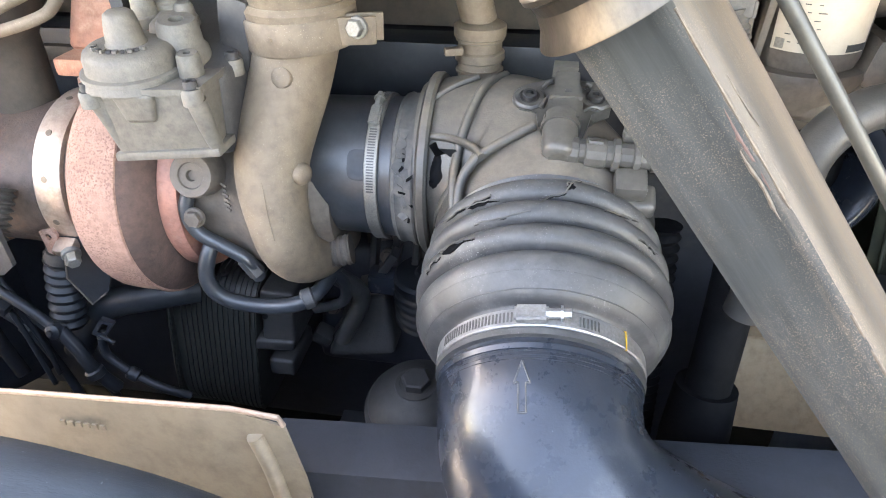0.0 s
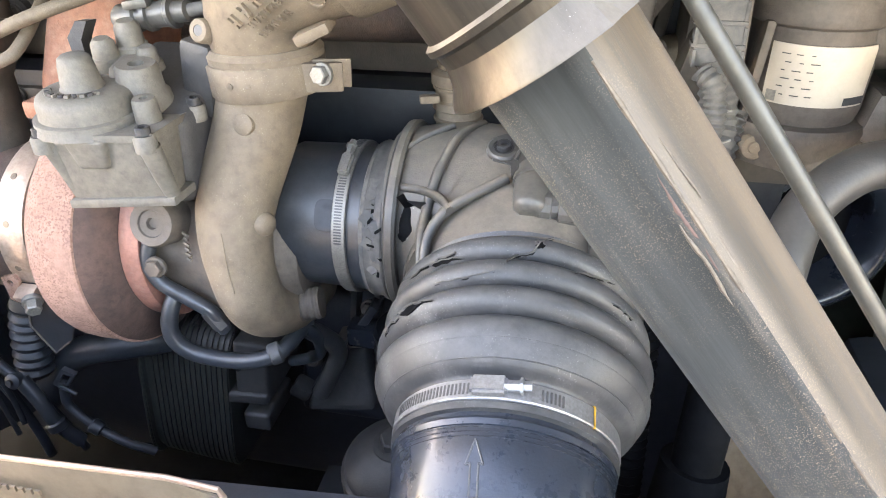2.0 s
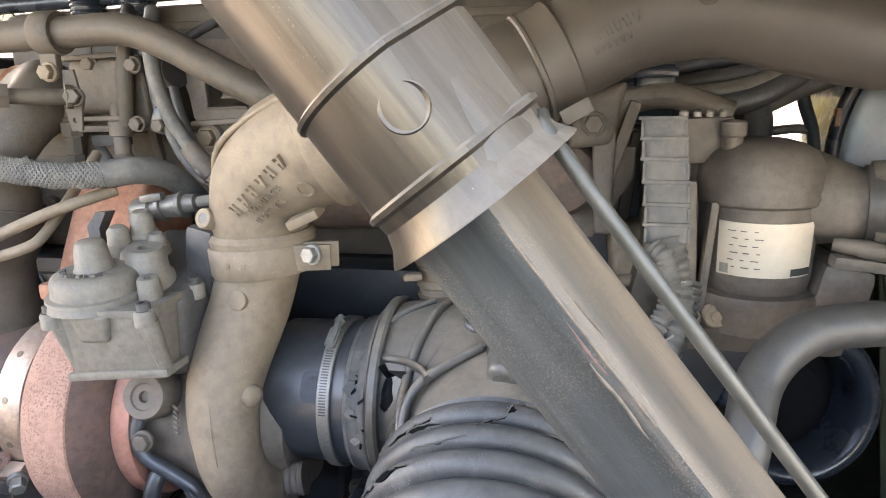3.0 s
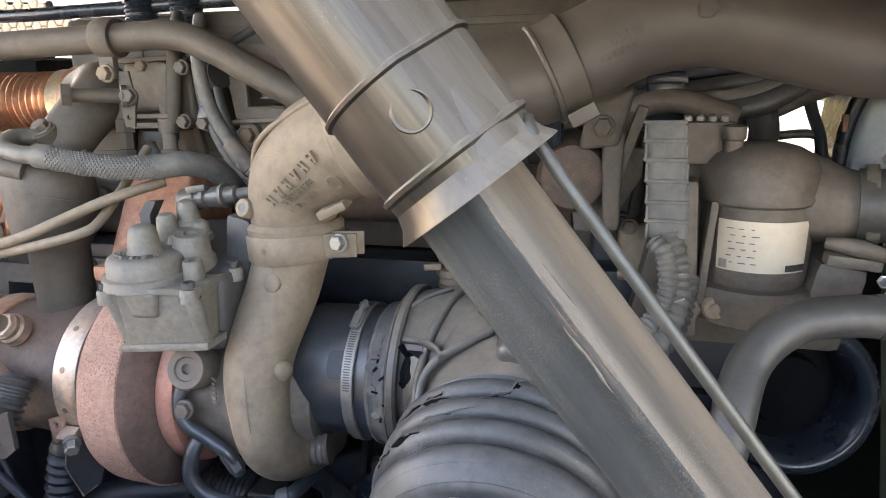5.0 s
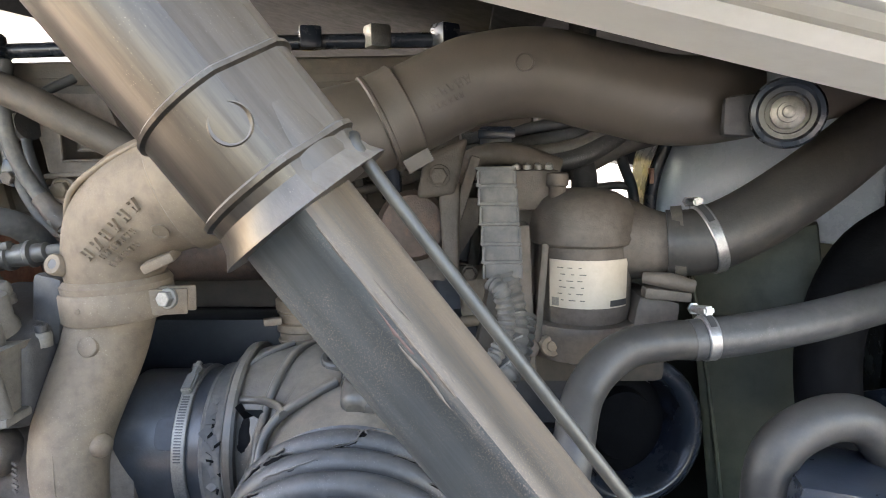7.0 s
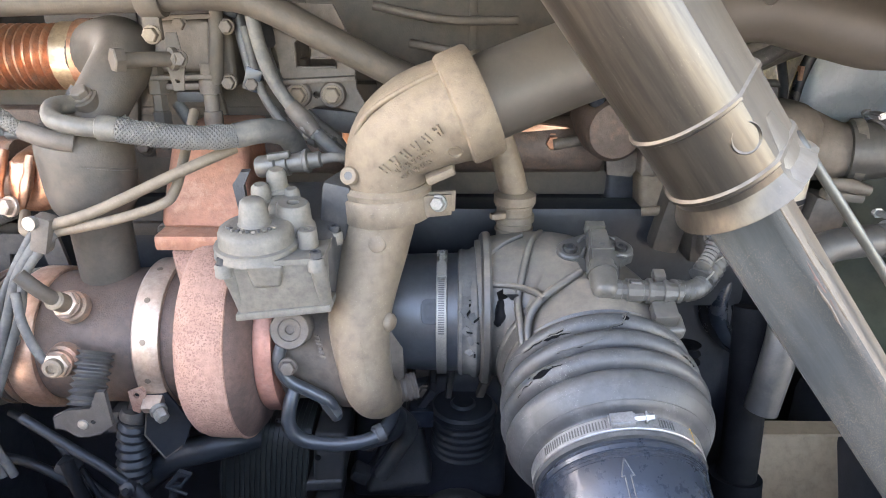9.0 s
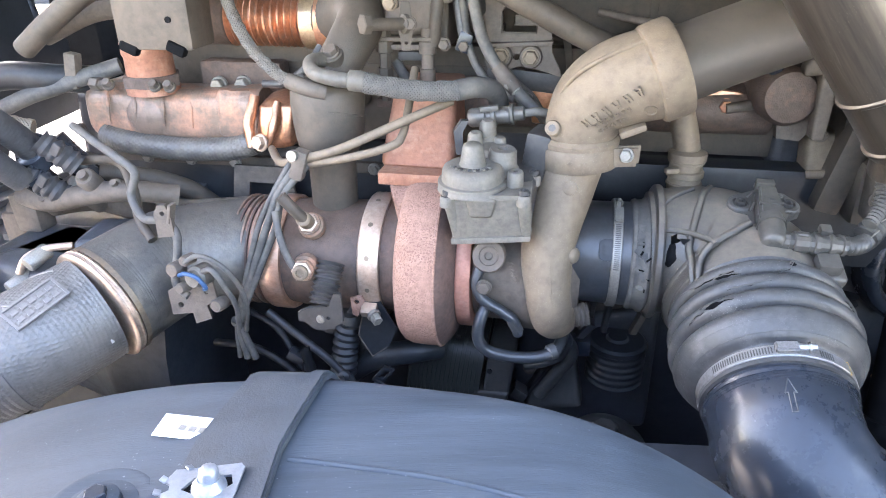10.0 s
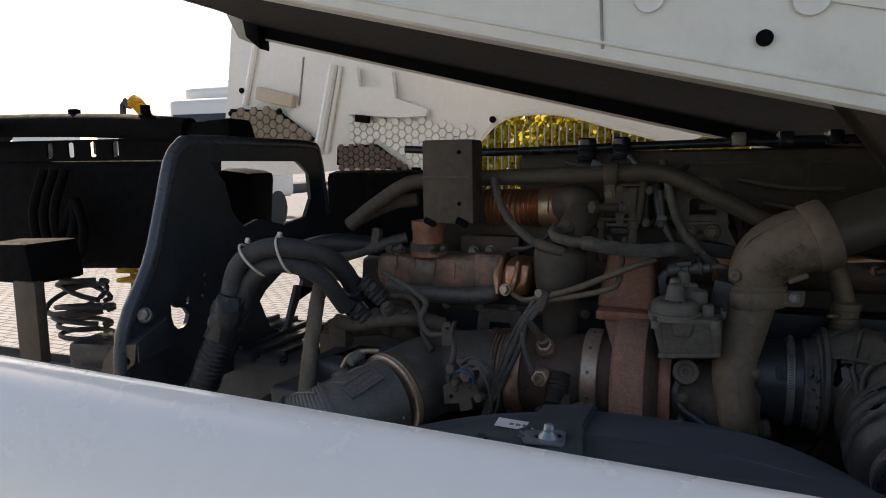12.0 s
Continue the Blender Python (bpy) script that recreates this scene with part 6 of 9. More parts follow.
part("casing_wall", hull_box([(0.14, 0.83, 0.75), (0.45, 0.86, 0.75), (0.45, 1.4, 0.75), (0.14, 1.4, 0.75), (0.14, 0.83, 1.50), (0.36, 0.86, 1.465), (0.36, 1.4, 1.465), (0.14, 1.4, 1.50)], 0.02, 3), BLOCK, fst)
part("casing_rib", box((0.2, 0.828, 1.45), (0.014, 0.02, 0.12), (0, 8, 0), 0.004), ENGINE, fst)
part("casing_rib", box((0.20, 0.828, 1.40), (0.12, 0.02, 0.014), (0, 12, 0), 0.004), ENGINE, fst)
for p in ((0.18, 0.82, 1.40), (0.225, 0.82, 1.37), (0.17, 0.82, 1.33), (0.24, 0.82, 1.29)):
    hex_bolt("casing_bolt", p, (0, -1, 0), 0.009, 0.009, fst, CAST_DARK)
pul = thing("fan_pulley", (0.44, 0.7, 1.2), "dark round pulley ring behind the coolant pipe", "pulley")
part("ring", lathe((0.40, 0.80, 1.19), (0.25, -0.95, 0.1), [(-0.05, 0.095), (-0.012, 0.101), (0.003, 0.1005), (0.011, 0.096), (0.015, 0.089), (0.014, 0.082), (0.008, 0.076), (-0.004, 0.072), (-0.045, 0.068)], 56), PLASTIC, pul)
part("hub_disc", lathe((0.39, 0.84, 1.186), (0.25, -0.95, 0.1), [(-0.01, 0.09), (0.0, 0.08), (0.004, 0.05), (0.02, 0.045), (0.024, 0.02)], 40), BLACK, pul)
tank = thing("coolant_tank", (0.62, 1.0, 1.45), "translucent grey coolant expansion tank", "tank")
part("tank_body", hull_box([(0.463, 0.95, 1.44), (0.80, 0.95, 1.40), (0.80, 1.15, 1.40), (0.463, 1.15, 1.44), (0.475, 0.95, 1.56), (0.80, 0.95, 1.66), (0.80, 1.15, 1.66), (0.475, 1.15, 1.56)], 0.03, 4), TANK, tank)
part("tank_seam", tube([(0.452, 0.95, 1.44), (0.455, 0.945, 1.50), (0.468, 0.94, 1.55), (0.485, 0.94, 1.572), (0.56, 0.935, 1.605), (0.66, 0.935, 1.63)], 0.0095, 12, 6), PLASTIC, tank)
part("tank_strap", box((0.452, 0.94, 1.515), (0.006, 0.012, 0.022), (0, 0, 0), 0.001), RUST, tank, "faded red clip")
mnt = thing("rubber_mount", (0.471, 0.58, 1.57), "round rubber mount with a bright threaded bolt", "mount")
MA = Vector((-0.35, -0.93, 0.0)).normalized()
part("bush", lathe((0.474, 0.581, 1.584), MA, [(-0.05, 0.031), (0.0, 0.032), (0.003, 0.030), (0.004, 0.026), (0.001, 0.0235), (0.001, 0.019), (-0.004, 0.018), (-0.004, 0.001)], 36), PLASTIC, mnt)
part("stud", lathe((0.472, 0.576, 1.584), MA, [(-0.008, 0.0145), (0.001, 0.0145), (0.003, 0.0125), (0.004, 0.0092), (0.010, 0.0088), (0.011, 0.0055), (0.017, 0.0050), (0.018, 0.003)], 24), BOLT, mnt)
part("mount_arm", hull_box([(0.425, 0.60, 1.565), (0.455, 0.60, 1.563), (0.47, 0.66, 1.563), (0.44, 0.66, 1.565), (0.425, 0.60, 1.60), (0.455, 0.60, 1.604), (0.47, 0.66, 1.604), (0.44, 0.66, 1.60)], 0.006), CONDUIT, mnt)
part("mount_hanger", box((0.50, 0.635, 1.64), (0.03, 0.03, 0.16), (0, 10, 20), 0.006), FRAME, mnt)
rad = thing("radiator_frame", (0.62, 0.95, 1.2), "olive grey radiator side frame and shroud", "radiator")
part("side_panel", hull_box([(0.36, 1.02, 0.7), (0.95, 0.98, 0.7), (0.95, 1.05, 0.7), (0.36, 1.08, 0.7), (0.36, 1.02, 1.462), (0.95, 0.98, 1.45), (0.95, 1.05, 1.45), (0.36, 1.08, 1.462)], 0.008), OLIVE, rad)
part("side_fold", hull_box([(0.55, 0.80, 0.7), (0.70, 0.72, 0.7), (0.72, 0.76, 0.7), (0.57, 0.84, 0.7), (0.48, 0.86, 1.42), (0.62, 0.80, 1.46), (0.64, 0.84, 1.46), (0.50, 0.90, 1.42)], 0.006), OLIVE, rad)
part("fold_edge", tube([(0.545, 0.80, 0.9), (0.515, 0.835, 1.2), (0.482, 0.86, 1.42)], 0.003, 10, 4), OLIVE, rad)
part("fan_ring", tube([(0.60, 0.70, 1.22), (0.60, 0.72, 1.33), (0.64, 0.74, 1.42), (0.72, 0.76, 1.47)], 0.035, 18, 6), BLACK, rad)
blk = thing("black_valve_box", (0.5, 0.5, 1.15), "black plastic valve box low in the bay", "box")
part("valve_body", box((0.50, 0.50, 1.22), (0.11, 0.1, 0.14), (0, 6, -10), 0.014), PLASTIC, blk)
part("valve_hose", tube([(0.44, 0.5, 1.2), (0.44, 0.5, 1.29), (0.475, 0.505, 1.325), (0.52, 0.51, 1.325), (0.56, 0.52, 1.28)], 0.02, 18, 6), HOSE_BLACK, blk)
part("valve_label", box((0.49, 0.444, 1.245), (0.055, 0.002, 0.03), (0, 6, -10), 0), TANK, blk, "dull grey label")
dh = thing("drain_hose", (0.25, 0.45, 1.0), "dark ribbed hose running down beside the intake", "hose")
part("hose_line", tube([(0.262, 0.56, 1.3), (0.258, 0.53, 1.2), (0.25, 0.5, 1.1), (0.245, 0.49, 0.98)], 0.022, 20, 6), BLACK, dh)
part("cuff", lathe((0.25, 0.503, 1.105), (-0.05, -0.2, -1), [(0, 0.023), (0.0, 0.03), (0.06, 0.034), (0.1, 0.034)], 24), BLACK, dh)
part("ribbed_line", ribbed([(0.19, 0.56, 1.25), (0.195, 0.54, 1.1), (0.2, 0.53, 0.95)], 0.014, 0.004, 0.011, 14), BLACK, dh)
fr = thing("cooling_pack", (0.75, 1.1, 0.5), "dark radiator and fan shroud at the front of the engine", "radiator")
part("core", box((0.92, 1.1, 1.0), (0.10, 1.5, 1.1), (0, 0, 0), 0.01), BLOCK, fr)
part("shroud_ring", lathe((0.80, 1.12, 1.05), (1, 0, 0), [(-0.02, 0.42), (0.0, 0.45), (0.08, 0.50), (0.1, 0.50), (0.1, 0.40), (0.0, 0.38), (-0.02, 0.38)], 48), PLASTIC, fr)
for k in range(7):
    a = 2 * math.pi * k / 7
    part("fan_blade", box((0.74, 1.12 + 0.22 * math.cos(a), 1.05 + 0.22 * math.sin(a)), (0.012, 0.09, 0.30), (math.degrees(a) + 90, 0, 24), 0.004), PLASTIC, fr)
part("fan_hub", lathe((0.68, 1.12, 1.05), (1, 0, 0), [(0, 0.05), (0.02, 0.09), (0.09, 0.09)], 28), BLOCK, fr)
# Dark box added to hide the bright ground; no such cover is known.
part("added_lower_box", box((0.72, 0.62, 0.82), (0.52, 0.35, 0.5), (0, 0, 0), 0.03), FRAME, fr)
part("side_cover", box((0.86, 0.58, 1.2), (0.10, 0.34, 0.85), (0, 0, 0), 0.02), BLOCK, fr)
cover = thing("tan_panel", (0.3, 0.5, 1.0), "tan shield behind the hoses", "heat shield")
part("panel_sheet", box((0.390, 0.632, 1.001), (0.165, 0.004, 0.125), (-25, 0, 0), 0), OCHRE, cover)
part("folded_edge", box((0.390, 0.655, 1.058), (0.165, 0.030, 0.004), (0, 0, 0), 0), OCHRE, cover)

# ---- exhaust side: outlet pipe, sensors, foil elbow ----
exh = thing("exhaust_outlet", (-0.55, TY, 1.1), "dark heat-scaled exhaust outlet pipe with sensors", "exhaust pipe")
part("outlet_pipe", lathe((0, TY, TZ - 0.005), X, [(-0.615, 0.08), (-0.61, 0.086), (-0.585, 0.089), (-0.48, 0.091), (-0.472, 0.088)], 48), RUST_DARK, exh)
part("copper_band", lathe((0, TY, TZ - 0.008), X, [(-0.642, 0.086), (-0.641, 0.093), (-0.637, 0.0955), (-0.61, 0.0955), (-0.606, 0.093), (-0.606, 0.086)], 48), COPPER_PALE, exh, "copper-tinted clamp band")
hex_bolt("band_bolt", (-0.624, TY - 0.088, TZ + 0.034), (0, -0.93, 0.36), 0.006, 0.006, exh, BOLT)
for k in range(5):
    part("flange_ring", lathe((0, TY, TZ - 0.008), X, [(-0.690 + 0.0085 * k, 0.084), (-0.689 + 0.0085 * k, 0.0915 - 0.001 * (k % 2)), (-0.6855 + 0.0085 * k, 0.0915 - 0.001 * (k % 2)), (-0.6845 + 0.0085 * k, 0.084)], 44), RUST_DARK if k % 2 else TINTED, exh)
part("rust_collar", lathe((0, TY, TZ - 0.008), X, [(-0.69, 0.08), (-0.688, 0.088), (-0.645, 0.087), (-0.643, 0.08)], 40), RUST, exh)
for p, body in (((-0.553, 0.572, 1.292), 0.02), ((-0.551, 0.528, 1.236), 0.006)):
    d = Vector((0.05, -0.8, 0.6)) if p[2] > 1.27 else Vector((0.05, -0.99, 0.15))
    bm = lathe(Vector(p) - d * 0.02, d, [(0, 0.0205), (0.012, 0.0195), (0.015, 0.0165), (0.021, 0.0165)], 28)
    s1 = part("sensor_boss", bm, TINTED, exh, "brown welded boss")
    part("sensor_nut", lathe(Vector(p), d, [(0, 0.0155), (0.008, 0.0155), (0.009, 0.0125)], 6), STEEL_TAN, s1, angle=20)
    part("sensor_body", lathe(Vector(p) + d * 0.009, d, [(0, 0.0115), (body, 0.0115), (body + 0.002, 0.009), (body + 0.002, 0.0058), (body - 0.002, 0.0055), (body - 0.002, 0.0001)], 22), CAST, s1)
part("sensor_stem", tube([(-0.552, 0.552, 1.308), (-0.562, 0.54, 1.328), (-0.576, 0.535, 1.348)], 0.0085, 14, 4), ENGINE, exh)
part("sensor_lead", tube([(-0.551, 0.53, 1.238), (-0.566, 0.525, 1.245), (-0.582, 0.53, 1.285), (-0.592, 0.545, 1.32)], 0.0055, 12, 6), RUBBER_DUSTY, exh)
sp = thing("wastegate_spring", (-0.51, 0.5, 1.12), "rusty spring with a grey bracket below the exhaust pipe", "spring")
part("spring", ribbed([(-0.513, 0.545, 1.243), (-0.518, 0.508, 1.192)], 0.0165, 0.0048, 0.0080, 24), DARK_CAST, sp)
part("spring_bracket", slab([(-0.553, 1.163), (-0.552, 1.178), (-0.535, 1.187), (-0.506, 1.191), (-0.495, 1.213), (-0.485, 1.214), (-0.484, 1.168), (-0.500, 1.155), (-0.515, 1.151), (-0.528, 1.150), (-0.541, 1.161)], Matrix(((1, 0, 0, 0), (0, 0, -1, 0.503), (0, 1, 0, 0.005), (0, 0, 0, 1))), 0.006, holes=((-0.506, 1.172, 0.003),)), DARK_CAST, sp)
part("bracket_rivet", lathe((-0.518, 0.498, 1.174), (0, -1, 0), [(0, 0.007), (0.003, 0.006), (0.004, 0.002)], 12), BOLT, sp)
part("spring_rod", tube([(-0.545, 0.49, 1.125), (-0.528, 0.478, 1.085), (-0.505, 0.47, 1.035)], 0.008, 12, 4), BLACK, sp)

foilp = thing("foil_exhaust_pipe", (-0.95, 0.3, 1.0), "exhaust pipe wrapped in dimpled silver foil with a v-clamp", "exhaust pipe")
fe = [(-0.685, TY, 1.203), (-0.74, 0.615, 1.205), (-0.8, 0.575, 1.203), (-0.835, 0.505, 1.192), (-0.848, 0.465, 1.186)]


def dimpled(ctrl, r, pitch, depth, n=24):
    """A foil-wrapped tube, embossed with small staggered pyramids."""
    raw = curve(ctrl, n)
    s = np.concatenate([[0], np.cumsum([(b - a).length for a, b in zip(raw, raw[1:])])])
    count = max(12, int(s[-1] / pitch * 2))
    segs = 2 * int(2 * math.pi * r / pitch)
    at = np.linspace(0, s[-1], count)
    pts = [Vector(c) for c in zip(*[np.interp(at, s, [p[k] for p in raw]) for k in range(3)])]
    bm = sweep(bmesh.new(), pts, r, segs)
    bm.verts.ensure_lookup_table()
    for i in range(1, count - 1):
        for k in range(segs):
            if i % 2 or (k + i // 2) % 2:
                v = bm.verts[i * segs + k]
                v.co += (pts[i] - v.co).normalized() * depth
    return bm


part("upper_shell", dimpled(fe, 0.0875, 0.0072, 0.0005), SHIELD, foilp, "dusty grey dimpled heat shield round the bend", 12)
RC, RD = Vector((-0.848, 0.462, 1.186)), Vector((-0.38, -0.9, -0.18)).normalized()
part("v_clamp", lathe(RC, RD, [(-0.008, 0.085), (-0.007, 0.0885), (-0.0045, 0.0905), (-0.003, 0.0905), (-0.002, 0.0895), (0.002, 0.0895), (0.003, 0.0905), (0.0045, 0.0905), (0.007, 0.0885), (0.008, 0.085)], 72), STEEL_TAN, foilp, "straw-coloured steel v-clamp")
part("clamp_strap", lathe(RC - RD * 0.012, RD, [(-0.004, 0.086), (-0.004, 0.0895), (0.004, 0.0895), (0.004, 0.086)], 72), CLAMP_BROWN, foilp)
part("clamp_t_bolt", tube([(-0.885, 0.478, 1.272), (-0.915, 0.462, 1.272), (-0.94, 0.448, 1.262), (-0.952, 0.44, 1.24)], 0.0055, 12, 4), STEEL_TAN, foilp)
for p in ((-0.925, 0.452, 1.262), (-0.955, 0.44, 1.225)):
    part("clamp_trunnion", lathe(p, (0.3, 0.9, 0.3), [(-0.018, 0.011), (-0.016, 0.012), (0.016, 0.012), (0.018, 0.011), (0.018, 0.005), (0.0, 0.005)], 18), BOLT, foilp)
fo = [RC + RD * 0.01, (-0.90, 0.372, 1.166), (-0.972, 0.31, 1.138), (-1.05, 0.266, 1.113)]
fl = curve(fo, 16)
part("dull_sleeve", dimpled(fl[:22], 0.0815, 0.0060, 0.0007), FOIL_DULL, foilp, "dull grey finely embossed sleeve", 14)
part("foil_sleeve", dimpled(fl[20:], 0.080, 0.0065, 0.0017), FOIL, foilp, "silver embossed foil sleeve", 10)
part("foil_bend", dimpled([(-1.035, 0.274, 1.118), (-1.105, 0.235, 1.093), (-1.15, 0.195, 1.035), (-1.168, 0.17, 0.95), (-1.175, 0.16, 0.82)], 0.088, 0.0055, 0.0011), FOIL_SUNLIT, foilp, "foil-wrapped lower bend, sunlight put into its colour", 10)
part("bend_bead", tube([(-1.04, 0.262, 1.203), (-1.11, 0.215, 1.178), (-1.19, 0.16, 1.10), (-1.22, 0.13, 0.98)], 0.005, 10, 6), FOIL_SUNLIT, foilp)
part("bend_plug", lathe((-1.03, 0.213, 1.176), (0.1, -0.75, 0.65), [(-0.01, 0.013), (0.004, 0.012), (0.006, 0.006)], 18), ZINC, foilp)
for i, h in ((21, 0.0835), (34, 0.0845)):
    part("foil_seam", lathe(fl[i], fl[i + 1] - fl[i], [(-0.005, 0.077), (-0.003, h), (0.002, h + 0.0008), (0.004, 0.077)], 56), FOIL, foilp)
for q0, q1, turn in ((4, 14, 0.5), (9, 19, -0.35), (23, 33, 0.25)):
    rim = []
    for k in range(q0, q1):
        ahead = (fl[k + 1] - fl[k]).normalized()
        up = (Vector((0.2, -0.45, 0.87)) - ahead * ahead.dot(Vector((0.2, -0.45, 0.87)))).normalized()
        lean = turn + 0.09 * (k - q0)
        rim.append(fl[k] + (up * math.cos(lean) + ahead.cross(up) * math.sin(lean)) * 0.0803)
    part("fold_line", tube(rim, 0.0024, 8, 2), FOIL, foilp)
part("fold_line", tube([Vector((-0.815, 0.375, 1.21)), Vector((-0.80, 0.395, 1.19)), Vector((-0.79, 0.40, 1.165))], 0.0022, 8, 4), ZINC, foilp)
tn = Vector((0.22, -0.43, 0.87)).normalized()
tx = (-RD + tn * RD.dot(tn)).normalized()
tg = Matrix((tx, tn.cross(tx), tn)).transposed().to_4x4()
tg.translation = Vector((-0.8595, 0.362, 1.2415))
part("foil_tag", slab([(-0.038, -0.02), (-0.038, 0.02), (0.038, 0.02), (0.038, -0.02)], tg @ Matrix.Translation((0, 0, 0.001)), 0.0014), FOIL_DULL, foilp, "embossed metal tag with worn print")
for w, h, x, y in ((0.076, 0.0035, 0, 0.0185), (0.076, 0.0035, 0, -0.0185), (0.0035, 0.040, 0.0365, 0), (0.0035, 0.040, -0.0365, 0)):
    part("tag_border", slab([(-w / 2, -h / 2), (-w / 2, h / 2), (w / 2, h / 2), (w / 2, -h / 2)], tg @ Matrix.Translation((x, y, 0.0012)), 0.003), FOIL, foilp)
for k in range(2):
    for j in range(5):
        part("tag_mark", slab([(-0.0042, -0.004), (-0.0034, 0.004), (0.0036, 0.0042), (0.0042, -0.0036)], tg @ Matrix.Translation((-0.025 + 0.0125 * j, -0.0075 + 0.0145 * k, 0.0022)), 0.0014), FOIL, foilp)

wl = thing("sensor_wiring", (-0.6, 0.55, 1.1), "grey sensor cables bundled beside the exhaust pipe", "cable")
for off, r in ((0.0, 0.0062), (0.014, 0.0055), (-0.013, 0.0045)):
    part("cable", tube([(-0.56 + off, 0.573, 1.385), (-0.592 + off * 0.6, 0.56, 1.34), (-0.612 + off, 0.552, 1.29), (-0.64 + off * 0.7, 0.548, 1.22), (-0.672 + off * 0.3, 0.54, 1.13), (-0.668 + off, 0.54, 1.06)], r, 10, 6), RUBBER_DUSTY, wl)
part("cable_tie", lathe((-0.672, 0.54, 1.128), (0.2, 0, 1), [(-0.003, 0.012), (-0.003, 0.0135), (0.003, 0.0135), (0.003, 0.012)], 20), RUBBER, wl)
conn = thing("connector_bracket", (-0.66, 0.46, 1.18), "grey bracket carrying a blue cable connector", "connector")
part("bracket_sheet", slab([(-0.05, -0.03), (-0.055, 0.012), (-0.03, 0.026), (-0.012, 0.02), (0.024, 0.032), (0.03, 0.0), (0.012, -0.012), (0.018, -0.035), (-0.01, -0.045), (-0.014, -0.026)], pose(-0.685, 0.468, 1.21, 80, 0, 6) @ Matrix.Diagonal((0.85, 0.85, 1, 1)), 0.005, holes=((-0.034, -0.012, 0.005), (0.012, 0.012, 0.004))), CAST_DARK, conn)
for p, r in (((-0.712, 0.46, 1.258), 0.011), ((-0.70, 0.452, 1.234), 0.008), ((-0.655, 0.462, 1.205), 0.010), ((-0.69, 0.458, 1.275), 0.008)):
    part("knob", lathe(p, (-0.1, -1, 0.15), [(-0.012, r), (0.006, r), (0.009, r * 0.8), (0.009, r * 0.3)], 16), CAST_DARK, conn)
part("cable", tube([(-0.665, 0.452, 1.262), (-0.648, 0.447, 1.268), (-0.635, 0.452, 1.24), (-0.632, 0.468, 1.2), (-0.645, 0.49, 1.15)], 0.004, 10, 6), RUBBER_DUSTY, conn)
part("cable", tube([(-0.69, 0.45, 1.275), (-0.66, 0.445, 1.29), (-0.63, 0.455, 1.265), (-0.62, 0.475, 1.21), (-0.64, 0.5, 1.14)], 0.0035, 10, 6), RUBBER_DUSTY, conn)
part("connector_body", lathe((-0.672, 0.472, 1.25), (-0.2, -0.9, 0.1), [(0, 0.016), (0.02, 0.016), (0.024, 0.012), (0.03, 0.012)], 20), PLASTIC_DUSTY, conn)
part("blue_lock", tube([(-0.698, 0.446, 1.256), (-0.684, 0.440, 1.263), (-0.668, 0.440, 1.258), (-0.660, 0.444, 1.242), (-0.664, 0.446, 1.238)], 0.0032, 10, 5), BLUE, conn, "blue lock ring")
part("cable", tube([(-0.70, 0.462, 1.214), (-0.722, 0.47, 1.23), (-0.716, 0.478, 1.275), (-0.718, 0.485, 1.305), (-0.745, 0.495, 1.315), (-0.782, 0.51, 1.31), (-0.81, 0.53, 1.335), (-0.80, 0.535, 1.37), (-0.83, 0.54, 1.392), (-0.88, 0.56, 1.41), (-0.93, 0.59, 1.42)], 0.0062, 12, 8), RUBBER_DUSTY, conn)
part("clip", slab([(-0.012, -0.024), (-0.013, 0.012), (-0.006, 0.024), (0.004, 0.024), (0.010, 0.010), (0.011, -0.022)], pose(-0.728, 0.486, 1.322, 88, 0, 10), 0.010, holes=((-0.001, 0.012, 0.0035),)), CAST_DARK, conn)
part("clip_leaf", box((-0.718, 0.484, 1.333), (0.005, 0.016, 0.03), (0, 14, 0), 0.002), CAST_DARK, conn)

# ---- exhaust manifold, recirculation parts ----
man = thing("exhaust_manifold", (-0.75, 0.8, 1.35), "exhaust manifold under a dimpled heat shield with copper tint", "manifold")
def shield_shape(a):
    c, d = abs(math.cos(a)), abs(math.sin(a))
    return 1.0 / (c**4 + d**4) ** 0.25


part("shield", sweep(bmesh.new(), curve([(-1.02, 0.79, 1.402), (-0.985, 0.782, 1.401), (-0.85, 0.775, 1.399), (-0.74, 0.772, 1.402), (-0.69, 0.775, 1.404)], 8), [0.03 + 0.017 * min(1, i / 5) for i in range(33)], 36, shield_shape, (0, 0, 1)), TINTED, man, "grey shield with copper heat tint")
part("shield_swell", lathe((-0.90, 0.735, 1.402), (0, -1, 0.1), [(-0.02, 0.05), (0.0, 0.042), (0.008, 0.03), (0.011, 0.012), (0.0115, 0.001)], 28), TINTED, man)
part("shield_edge", dimpled([(-0.99, 0.738, 1.362), (-0.94, 0.728, 1.354), (-0.84, 0.72, 1.349), (-0.74, 0.722, 1.354), (-0.70, 0.726, 1.366)], 0.0205, 0.0062, 0.0008, 16), SHIELD, man, "grey dimpled lower lip", 12)
part("lip_end", lathe((-0.99, 0.738, 1.362), (-1, 0.1, 0.1), [(-0.01, 0.0205), (0.0, 0.018), (0.006, 0.012), (0.009, 0.002)], 20), SHIELD, man)
bm = hull_box([(-0.692, 0.70, 1.36), (-0.622, 0.705, 1.363), (-0.622, 0.80, 1.36), (-0.70, 0.80, 1.356), (-0.684, 0.712, 1.438), (-0.616, 0.715, 1.438), (-0.618, 0.80, 1.445), (-0.69, 0.80, 1.446)], 0.02, 3)
